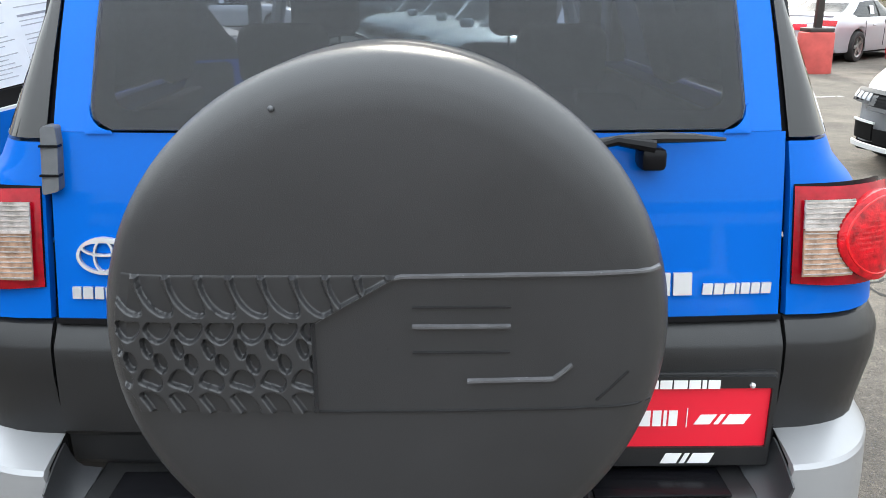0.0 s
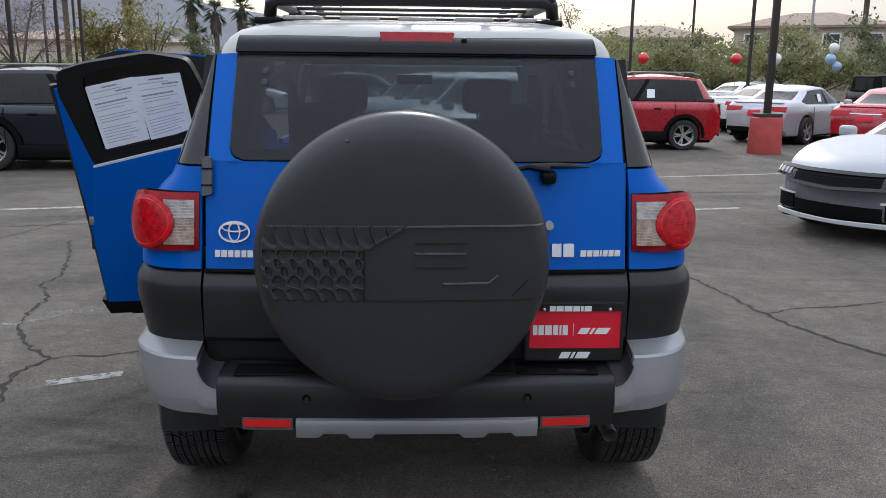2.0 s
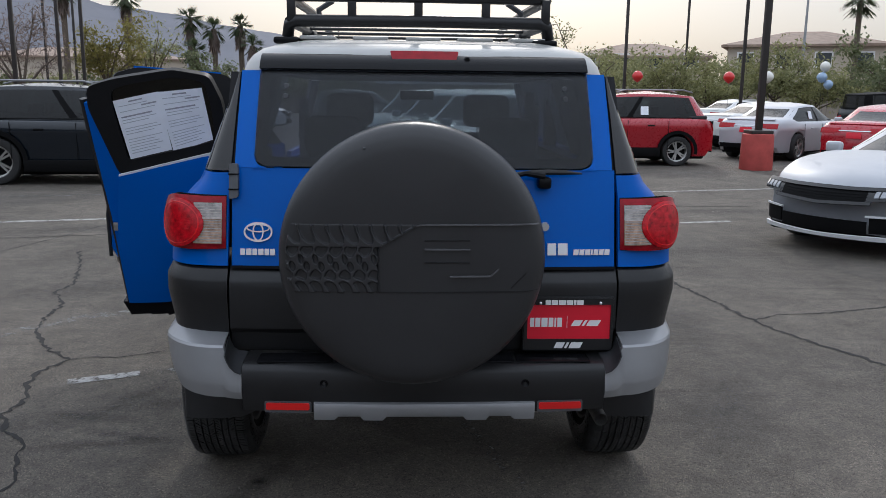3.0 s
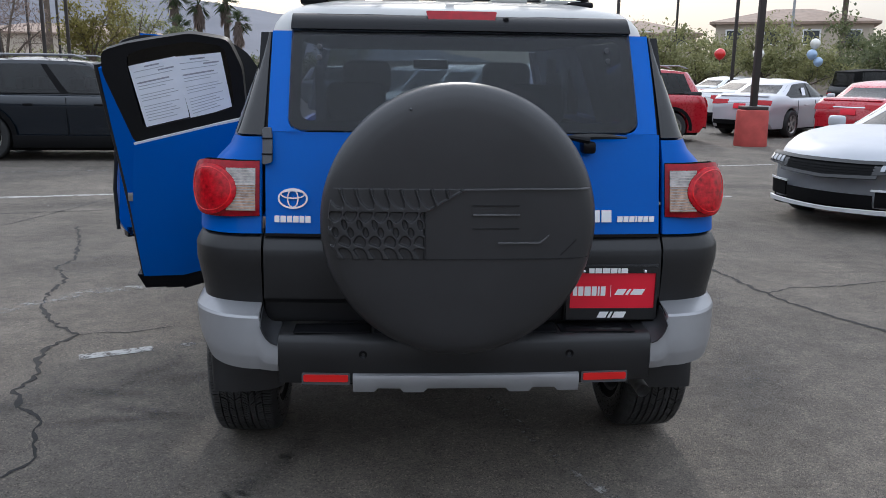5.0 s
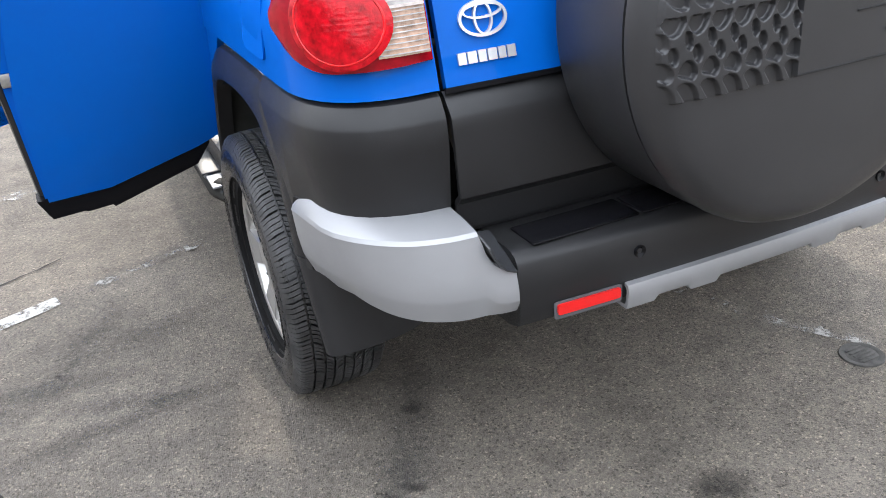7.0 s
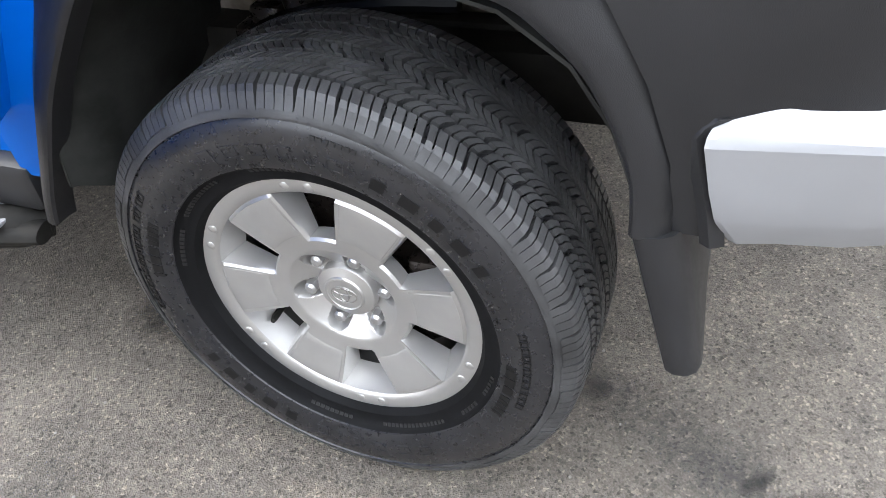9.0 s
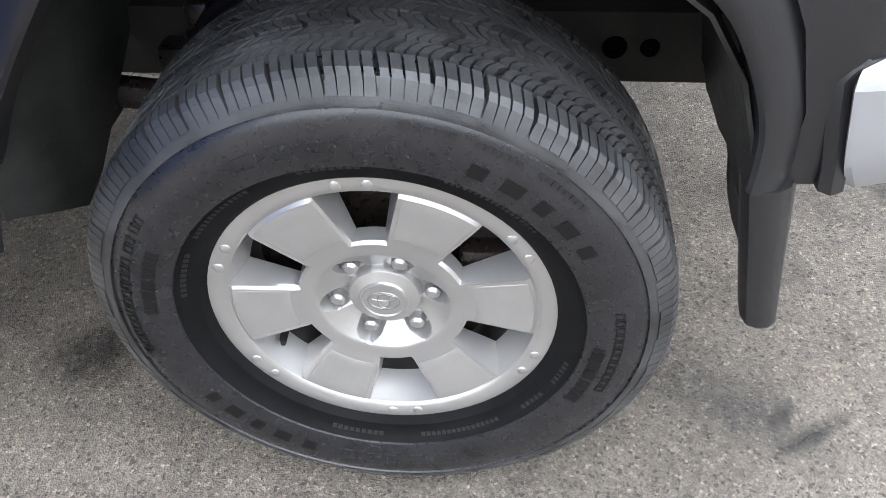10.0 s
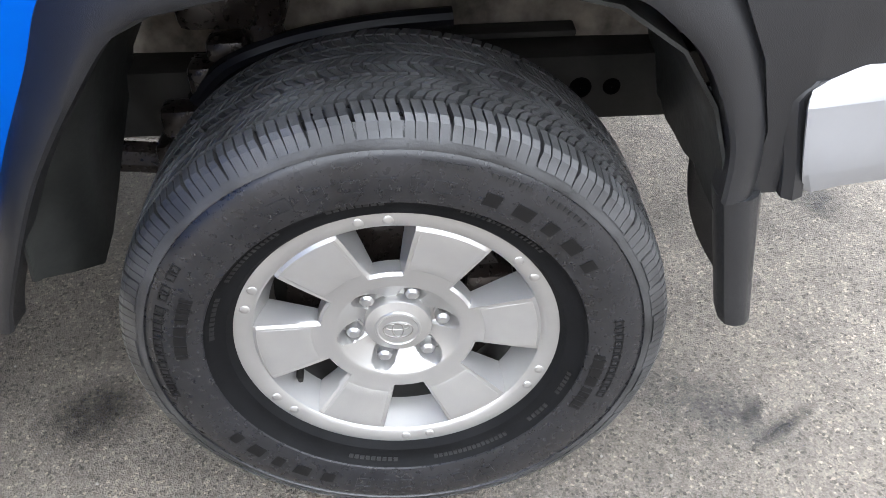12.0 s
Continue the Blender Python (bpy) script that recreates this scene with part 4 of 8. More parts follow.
# black lower skin of the tailgate: rolled top, recess below
zy = [(0.998, -0.762), (0.990, -0.772), (0.958, -0.796), (0.950, -0.799), (0.93, -0.801), (0.90, -0.803), (0.80, -0.807), (0.793, -0.806), (0.786, -0.800), (0.774, -0.786), (0.715, -0.776), (0.705, -0.77)]
rows = [[(x, y + 0.018 * (x / 0.66) ** 2 - 0.012, z) for x in [-0.662 + 1.324 * i / 16 for i in range(17)]] for z, y in zy]
P("tailgate_cladding", skin(rows, 0.012), CLAD, "grained black lower tailgate panel", tailgate, sharp=18)
P("belt_seal", skin([[gate(-0.66 + 1.32 * i / 14, z, 0.004) for i in range(15)] for z in (0.996, 1.006)], 0.006), CLAD_GLOSS, "", tailgate)
hinge = P("hinge", prism(rounded([(-0.662, 1.345), (-0.636, 1.345), (-0.632, 1.318), (-0.632, 1.235), (-0.662, 1.228)], 0.006), 0.034, lambda u, v, d: gate(u, v, d - 0.01)), GREYPLASTIC, "weathered grey hinge cover", tailgate)
for z in (1.312, 1.262):
    P("hinge_joint", box((-0.664, gate(-0.64, z)[1] - 0.027, z - 0.002), (-0.630, gate(-0.64, z)[1] - 0.01, z + 0.002)), CLAD_GLOSS, "", tailgate)
# wiper
wb = gate(0.405, 1.305, 0.02)
wiper = P("rear_wiper", join(box((0.382, wb[1] - 0.03, 1.272), (0.428, wb[1] + 0.03, 1.312), 0.01), pipe([gate(0.405, 1.315, 0.045), gate(0.34, 1.325, 0.04), gate(0.30, 1.315, 0.04)], [0.012, 0.009, 0.006], 8)), CLAD_GLOSS, "black rear wiper", tailgate)
P("wiper_blade", pipe([gate(x, 1.322 + 0.006 * math.sin((x - 0.3) * 12), 0.03) for x in (0.30, 0.36, 0.42, 0.48, 0.535)], [0.005, 0.009, 0.010, 0.008, 0.003], 8), CLAD, "", wiper)
bm = revolve([(0.0, 0.016), (-0.012, 0.014), (-0.012, 0.001)], 18, "y")
bm.transform(Matrix.Translation(gate(0.411, 1.142, 0.0)))
P("key_lock", bm, CHROME, "round chrome key lock", tailgate)
# chrome oval emblem and letter-size chrome bars (plain shapes)
def oval(cx, cz, rx, rz, w, n=36):
    return ring_plate([(cx + rx * math.cos(2 * math.pi * k / n), cz + rz * math.sin(2 * math.pi * k / n)) for k in range(n)], [(cx + (rx - w) * math.cos(2 * math.pi * k / n), cz + (rz - w) * math.sin(2 * math.pi * k / n)) for k in range(n)], 0.007, lambda u, v, d: gate(u, v, d + 0.001))


emblem = P("emblem", oval(-0.566, 1.119, 0.049, 0.033, 0.0055), CHROME, "chrome oval emblem", tailgate)
P("emblem_bar", oval(-0.566, 1.119, 0.019, 0.030, 0.004), CHROME, "", emblem)
P("emblem_bar", oval(-0.566, 1.132, 0.040, 0.014, 0.004), CHROME, "", emblem)


def letter_bars(x0, z0, widths, h, gap, place, depth, material, parent, lean=0.0, cut=0.45, name="letter_bar"):
    """Plain letter-size bars in a row."""
    x = x0
    for k, w in enumerate(widths):
        if w > 0:
            o = [(x, z0), (x + w, z0), (x + w + lean, z0 + h), (x + lean, z0 + h)]
            P(name, prism(o, depth, place), material, "", parent, smooth=False)
        x += abs(w) + gap


on_gate = lambda u, v, d: gate(u, v, d + 0.001)
letter_bars(-0.626, 1.042, [0.016, 0.018, 0.016, 0.018, 0.015, 0.017], 0.021, 0.0035, on_gate, 0.005, CHROME, tailgate)
letter_bars(0.420, 1.046, [0.030, 0.034], 0.040, 0.006, on_gate, 0.006, CHROME, tailgate)
letter_bars(0.510, 1.046, [0.018, 0.017, 0.018, 0.006, 0.016, 0.016, 0.018], 0.019, 0.003, on_gate, 0.005, CHROME, tailgate, 0.002)

# dealer plate: black frame, red plate, white bars for its lettering
on_plate = lambda u, v, d: (u, -0.812 - d, v)
frame_ = P("plate_frame", ring_plate(rounded([(0.340, 0.722), (0.648, 0.722), (0.648, 0.905), (0.340, 0.905)], 0.008), rounded([(0.352, 0.760), (0.640, 0.760), (0.640, 0.882), (0.352, 0.882)], 0.004), 0.010, on_plate), CLAD, "black licence plate frame", tailgate)
P("plate", prism([(0.344, 0.745), (0.644, 0.745), (0.644, 0.895), (0.344, 0.895)], 0.004, on_plate), PLATE_RED, "red dealer plate with white bars", frame_)
P("plate_back", box((0.335, -0.812, 0.715), (0.652, -0.795, 0.908), 0.003), CLAD, "", frame_)
on_frame = lambda u, v, d: (u, -0.8225 - d, v)
letter_bars(0.412, 0.882, [0.018, 0.022, 0.025, 0.021, 0.008, 0.022], 0.017, 0.003, on_frame, 0.001, PAINT_WHITE, frame_)
on_red = lambda u, v, d: (u, -0.8165 - d, v)
letter_bars(0.362, 0.803, [0.014, 0.017, 0.021, 0.016, 0.006, 0.016], 0.032, 0.004, on_red, 0.001, PAINT_WHITE, frame_)
letter_bars(0.489, 0.800, [0.0015], 0.040, 0.003, on_red, 0.001, PAINT_WHITE, frame_)
letter_bars(0.503, 0.806, [0.030, 0.009, 0.040], 0.020, 0.007, on_red, 0.001, PAINT_WHITE, frame_, 0.012)
letter_bars(0.445, 0.728, [0.030, 0.009, 0.040], 0.021, 0.006, on_frame, 0.001, PAINT_WHITE, frame_, 0.010)
for x in (0.395, 0.602):
    bm = bmesh.new()
    bmesh.ops.create_uvsphere(bm, u_segments=10, v_segments=6, radius=0.006, matrix=Matrix.Translation((x, -0.823, 0.888)))
    P("plate_screw", bm, CHROME, "", frame_)

# rear bumper: black centre with step, silver skid plate, reflectors
def bump_y(x):
    return -0.935 + 0.022 * (x / 0.6) ** 2


xs_ = [-0.606 + 1.212 * i / 20 for i in range(21)]
rows = []
for dy, z in ((0.16, 0.702), (0.05, 0.702), (0.028, 0.700), (0.010, 0.692), (0.0, 0.676), (0.0, 0.62), (0.004, 0.56), (0.012, 0.538), (0.05, 0.526), (0.12, 0.522)):
    rows.append([(x, bump_y(x) + dy, z) for x in xs_])
bumper = P("rear_bumper", skin(rows, 0.012), CLAD, "black rear bumper with step")
for sx in (-1, 1):
    end = [(r[0] if sx < 0 else r[-1]) for r in rows]
    bm = bmesh.new()
    bm.faces.new([bm.verts.new((x + sx * 0.001, y, z)) for x, y, z in end])
    P("bumper_end", bm, CLAD, "", bumper)
for x0, x1 in ((-0.56, -0.31), (-0.30, 0.0), (0.01, 0.30), (0.31, 0.56)):
    P("step_pad", box((x0, -0.895, 0.7005), (x1, -0.80, 0.7065), 0.004), CLAD_GLOSS, "", bumper)
sk = [(-0.368, 0.574), (0.368, 0.574), (0.360, 0.516), (0.30, 0.516), (0.288, 0.525), (0.215, 0.525), (0.205, 0.513), (0.140, 0.513), (0.128, 0.525), (0.0, 0.525), (-0.128, 0.525), (-0.140, 0.513), (-0.205, 0.513), (-0.215, 0.525), (-0.288, 0.525), (-0.300, 0.516), (-0.360, 0.516)]
bm = bmesh.new()
top = [(-0.368 + 0.736 * i / 24) for i in range(25)]
low = lambda x: lerp([(0, 0.527), (0.128, 0.527), (0.14, 0.514), (0.205, 0.514), (0.215, 0.527), (0.288, 0.527), (0.30, 0.515), (0.368, 0.515)], abs(x))
xk = sorted(set(top + [s * v for v in (0.128, 0.14, 0.205, 0.215, 0.288, 0.30) for s in (1, -1)]))
rows = [[(x, bump_y(x) + dy, z if z else low(x)) for x in xk] for dy, z in ((0.004, 0.576), (-0.008, 0.572), (-0.012, 0.560), (-0.010, 0.535), (-0.004, 0), (0.03, 0))]
P("skid_plate", skin(rows, 0.008), SILVER, "notched silver skid plate", bumper)
for sx in (-1, 1):
    a, b = sorted((sx * 0.383, sx * 0.527))
    y = bump_y(sx * 0.455)
    P("reflector", prism(rounded([(a, 0.549), (b, 0.549), (b, 0.572), (a, 0.572)], 0.005, 2), 0.008, lambda u, v, d: (u, bump_y(u) - d + 0.001, v), 0.002), REFLECTOR, "red bumper reflector", bumper)
    P("reflector_rim", ring_plate(rounded([(a - 0.006, 0.538), (b + 0.006, 0.538), (b + 0.006, 0.577), (a - 0.006, 0.577)], 0.006, 2), rounded([(a, 0.549), (b, 0.549), (b, 0.572), (a, 0.572)], 0.005, 2), 0.003, lambda u, v, d: (u, bump_y(u) - d + 0.001, v)), GREYPLASTIC, "", bumper)
    bm = revolve([(0.004, 0.014), (-0.004, 0.013), (-0.002, 0.010), (0.002, 0.001)], 18, "y")
    bm.transform(Matrix.Translation((sx * 0.335, bump_y(0.335), 0.640)))
    P("parking_sensor", bm, CLAD_GLOSS, "", bumper)

# spare wheel under its moulded cover
SC = Vector((-0.044, 0.0, 1.092))
cover_prof = [(-0.800, 0.36), (-0.805, 0.395), (-0.83, 0.408), (-0.99, 0.410), (-1.030, 0.409), (-1.031, 0.403), (-1.037, 0.403), (-1.038, 0.4105), (-1.048, 0.4095), (-1.066, 0.401), (-1.082, 0.386), (-1.091, 0.366), (-1.096, 0.33), (-1.100, 0.25), (-1.101, 0.15), (-1.102, 0.001)]
bm = revolve(cover_prof, 96, "y")
bm.transform(Matrix.Translation(SC))
cover = P("spare_wheel_cover", bm, COVER, "dark grey moulded spare wheel cover", sharp=50)
P("spare_bracket", box((-0.2, -0.81, 0.98), (0.12, -0.77, 1.2), 0.01), CLAD)


def cover_y(u, v):
    return lerp([(0.0, -1.102), (0.15, -1.101), (0.25, -1.100), (0.33, -1.096), (0.366, -1.091), (0.386, -1.082), (0.401, -1.066)], math.hypot(u, v))


def ridge(points, w=0.005, h=0.005, close=False):
    """A raised bead along a line on the cover's face; (u, v) from its middle."""
    bm = bmesh.new()
    pts = [Vector(p) for p in points]
    rows = []
    for i, p in enumerate(pts):
        d = (pts[min(i + 1, len(pts) - 1)] - pts[max(i - 1, 0)]).normalized()
        n = Vector((-d.y, d.x))
        row = []
        for off, hh in ((-w, -0.001), (-w * 0.45, h), (w * 0.45, h), (w, -0.001)):
            q = p + n * off * 1.25
            row.append((SC.x + q.x, cover_y(q.x, q.y) - hh * 1.9, SC.z + q.y))
        rows.append(row)
    grid(bm, rows)
    return bm


TOPV, LOWV = 0.110, -0.098


# flag-like field of tyre tread: a moulded band with five rows of sunken cells
PITCH = 0.0436
CELLS = [
    [(0.000, 0.118), (0.003, 0.126), (0.029, 0.126), (0.032, 0.117), (0.036, 0.095), (0.046, 0.071), (0.047, 0.0555), (0.040, 0.0525), (0.028, 0.0545), (0.014, 0.066), (0.004, 0.083), (0.000, 0.100)],
    [(0.003, 0.032), (0.011, 0.0445), (0.027, 0.0405), (0.041, 0.0440), (0.042, 0.034), (0.033, 0.0185), (0.022, 0.0120), (0.011, 0.0185)],
    [(-0.0025, 0.017), (0.004, 0.020), (0.011, 0.012), (0.0135, -0.004), (0.006, -0.0115), (-0.001, 0.001)],
    [(0.0145, -0.007), (0.022, -0.0015), (0.0305, -0.0140), (0.031, -0.0270), (0.024, -0.0335), (0.0155, -0.024)],
    [(-0.013, -0.048), (-0.004, -0.031), (0.006, -0.0265), (0.019, -0.036), (0.023, -0.050), (0.016, -0.0615), (0.006, -0.0555), (-0.006, -0.0530)],
    [(-0.014, -0.068), (0.000, -0.0625), (0.016, -0.068), (0.026, -0.085), (0.030, -0.112), (0.008, -0.112), (0.005, -0.098), (-0.006, -0.080)],
]


def round_off(pts):
    """Cut the corners of a closed outline twice."""
    for _ in range(2):
        pts = [tuple(p[k] * (1 - f) + q[k] * f for k in (0, 1)) for p, q in zip(pts, pts[1:] + pts[:1]) for f in (0.25, 0.75)]
    return pts


def moulded_field():
    """The sunken cells as one relief over the cover's face."""
    us, vs = np.arange(-0.384, 0.0121, 0.0016), np.arange(LOWV - 0.003, TOPV + 0.0032, 0.0016)
    U, V = np.meshgrid(us, vs, indexing="ij")
    slope = lambda d: np.clip(d / 0.0026, 0, 1)
    diag = (V - (0.040 + (U + 0.100) * 0.585)) * 0.86
    inside = np.minimum(np.minimum(TOPV - V, V - LOWV), np.where(diag > -0.101 - U, diag, -0.101 - U))
    inside = np.minimum(inside, 0.3835 - np.hypot(U, V))
    sunk = np.zeros_like(U)
    for k in range(-1, 10):
        base = -0.166 + PITCH * (k - 5)
        for n, cell in enumerate(CELLS):
            ring = np.array(round_off([(base + a, b) for a, b in cell]))
            lo, hi = ring.min(0) - 0.003, ring.max(0) + 0.003
            pick = (U > lo[0]) & (U < hi[0]) & (V > lo[1]) & (V < hi[1])
            if not pick.any():
                continue
            pu, pv = U[pick], V[pick]
            best, odd = np.full(pu.shape, 1.0), np.zeros(pu.shape, bool)
            for a, b in zip(ring, np.roll(ring, -1, 0)):
                e = b - a
                t = np.clip(((pu - a[0]) * e[0] + (pv - a[1]) * e[1]) / (e @ e), 0, 1)
                best = np.minimum(best, np.hypot(pu - a[0] - t * e[0], pv - a[1] - t * e[1]))
                cross = (a[1] > pv) != (b[1] > pv)
                with np.errstate(divide="ignore", invalid="ignore"):
                    odd ^= cross & (pu < a[0] + (pv - a[1]) / (e[1] if abs(e[1]) > 1e-9 else 1e-9) * e[0])
            depth = np.maximum(np.where(odd, best, -best) + 0.0016, 0)
            depth = np.minimum(depth, np.maximum(0, np.where(diag[pick] > -0.101 - pu, diag[pick], -0.101 - pu) - 0.0030))
            sunk[pick] = np.maximum(sunk[pick], slope(depth))
    lift = 0.0115 * slope(inside) * (1 - 0.93 * sunk)
    face = np.interp(np.hypot(U, V), [0.0, 0.15, 0.25, 0.33, 0.366, 0.386, 0.401], [-1.102, -1.101, -1.100, -1.096, -1.091, -1.082, -1.066])
    pts = np.stack([SC.x + U, face - lift - 0.0003, SC.z + V], -1).reshape(-1, 3)
    nv = len(vs)
    keep = inside > -0.0016
    quads = [(i * nv + j, (i + 1) * nv + j, (i + 1) * nv + j + 1, i * nv + j + 1) for i in range(len(us) - 1) for j in range(nv - 1) if keep[i, j] and keep[i + 1, j] and keep[i, j + 1] and keep[i + 1, j + 1]]
    me = bpy.data.meshes.new("tread_field")
    me.from_pydata(pts.tolist(), [], quads)
    bm = bmesh.new()
    bm.from_mesh(me)
    bpy.data.meshes.remove(me)
    bmesh.ops.delete(bm, geom=[v for v in bm.verts if not v.link_faces], context="VERTS")
    return bm


P("tread_field", moulded_field(), COVER, "moulded field of tyre-tread cells", cover, sharp=60)
light = [[(-0.100, 0.042), (0.006, 0.104), (0.020, 0.108), (0.11, 0.109), (0.20, 0.110), (0.25, 0.110), (0.29, 0.1105), (0.32, 0.111), (0.34, 0.111), (0.355, 0.111), (0.37, 0.111), (0.384, 0.111)], [(0.035, 0.034), (0.172, 0.034)], [(0.112, -0.050), (0.235, -0.048), (0.262, -0.026)]]
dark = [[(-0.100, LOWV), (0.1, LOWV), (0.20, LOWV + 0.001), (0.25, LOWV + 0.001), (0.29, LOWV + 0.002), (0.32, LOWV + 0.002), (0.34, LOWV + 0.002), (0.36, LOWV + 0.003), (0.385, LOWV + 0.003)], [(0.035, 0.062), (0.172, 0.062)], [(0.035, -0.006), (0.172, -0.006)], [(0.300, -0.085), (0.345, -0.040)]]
# paler beads: rubbed edges, with the sky's highlight painted into their colour
for pts in light:
    P("panel_line", ridge(pts, 0.0028, 0.0034), COVER_GLINT, "", cover)
# beads in darker plastic paint the shade under the panel edges
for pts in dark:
    P("panel_line", ridge(pts, 0.0022, 0.0014), COVER_SHADE, "", cover)
bm = bmesh.new()
bmesh.ops.create_uvsphere(bm, u_segments=10, v_segments=6, radius=0.0042, matrix=Matrix.Translation((SC.x - 0.145, -1.094, SC.z + 0.335)))
P("cover_screw", bm, GREYPLASTIC, "", cover)

# roof, spoiler, high brake lamp
rows = []
for z, y0, hx in ((1.662, -0.50, 0.672), (1.69, -0.485, 0.664), (1.72, -0.46, 0.645), (1.745, -0.425, 0.615), (1.765, -0.36, 0.565), (1.785, -0.24, 0.50), (1.796, -0.05, 0.42)):
    front = 1.98 - (z - 1.662) * 2.2
    c = 0.16
    r = []
    for px, py in ((-hx, front), (-hx, 1.2), (-hx, 0.4), (-hx, y0 + c)):
        r.append((px, py, z))
    for q in range(1, 6):
        a = radians(90 * q / 5)
        r.append((-hx + c * (1 - math.cos(a)), y0 + c * (1 - math.sin(a)), z))
    r += [(-hx * 0.3, y0 - 0.02, z), (hx * 0.3, y0 - 0.02, z)]
    for q in range(0, 6):
        a = radians(90 - 90 * q / 5)
        r.append((hx - c * (1 - math.cos(a)), y0 + c * (1 - math.sin(a)), z))
    for px, py in ((hx, 0.4), (hx, 1.2), (hx, front)):
        r.append((px, py, z))
    rows.append(r)
bm = bmesh.new()
vs = grid(bm, rows)
bm.faces.new(vs[-1])
roof = P("roof", bm, ROOF_WHITE, "white painted roof with raised ribs", sharp=50)
P("headliner", box((-0.64, -0.40, 1.655), (0.64, 1.80, 1.668)), SEAT)
for x in (-0.42, -0.21, 0.0, 0.21, 0.42):
    P("roof_rib", box((x - 0.07, -0.16, 1.79), (x + 0.07, 1.6, 1.806), 0.006), ROOF_WHITE, "", roof)
rows = [[(x, lerp(YR, z) - g + 0.02 * (x / 0.6) ** 2 - 0.02, z) for x in [-0.585 + 1.17 * i / 12 for i in range(13)]] for z, g in ((1.664, 0.004), (1.668, 0.026), (1.690, 0.028), (1.712, 0.022), (1.722, 0.0))]
spoiler = P("spoiler", skin(rows, 0.02), CLAD_GLOSS, "gloss black rear spoiler strip")
P("high_brake_lamp", prism(rounded([(-0.110, 1.684), (0.106, 1.684), (0.122, 1.736), (-0.126, 1.736)], 0.006, 2), 0.012, lambda u, v, d: (u, -0.512 + (v - 1.69) * 0.75 - d, v)), LENS_RED, "red high brake lamp", spoiler)
bm = revolve([(0.0, 0.012), (-0.014, 0.011), (-0.02, 0.007), (-0.02, 0.001)], 14, "y")
bm.transform(Matrix.Translation((0.152, -0.495, 1.708)))
P("washer_nozzle", bm, CLAD_GLOSS, "", spoiler)

# roof rack
rack = P("roof_rack", pipe([(-0.545, -0.10, 1.79), (-0.53, -0.14, 1.85), (-0.50, -0.15, 1.862), (0.0, -0.155, 1.866), (0.46, -0.15, 1.864), (0.495, -0.14, 1.852), (0.51, -0.10, 1.79)], 0.024, 12), CLAD, "black tubular roof rack")
P("rack_bar", pipe([(-0.53, 0.1, 1.965), (-0.525, -0.08, 1.965), (-0.50, -0.15, 1.957), (0.0, -0.16, 1.958), (0.46, -0.15, 1.957), (0.49, -0.08, 1.965), (0.495, 0.1, 1.965)], 0.022, 12), CLAD, "", rack)
for x in (-0.52, -0.282, -0.02, 0.248, 0.487):
    P("rack_post", box((x - 0.017, -0.165, 1.86), (x + 0.017, -0.14, 1.955), 0.005), CLAD, "", rack)
for sx, xx in ((-1, -0.53), (1, 0.495)):
    P("rack_rail", pipe([(xx, -0.12, 1.955), (xx, 0.6, 1.965), (xx, 1.4, 1.96), (xx * 0.97, 1.55, 1.90)], 0.02, 10), CLAD, "", rack)
    P("rack_rail", pipe([(xx, -0.14, 1.86), (xx, 0.6, 1.87), (xx, 1.5, 1.865)], 0.02, 10), CLAD, "", rack)
    P("rack_foot", box((xx - 0.06, -0.18, 1.772), (xx + 0.04, 0.0, 1.80), 0.01), CLAD_GLOSS, "", rack)
    for y in (0.55, 1.3):
        P("rack_foot", box((xx - 0.03, y - 0.06, 1.785), (xx + 0.03, y + 0.06, 1.87), 0.01), CLAD, "", rack)
for y in (0.12, 0.42, 0.72, 1.02, 1.32):
    P("rack_slat", pipe([(-0.53, y, 1.872), (0.495, y, 1.872)], 0.013, 8, squash=(1, 0.6)), CLAD, "", rack)
for sx, xx in ((-1, -0.43), (1, 0.41)):
    P("rack_lamp_arm", pipe([(xx, 0.05, 1.87), (xx, 0.02, 1.92), (xx - sx * 0.06, 0.0, 1.955)], 0.012, 8), GREYPLASTIC, "", rack)

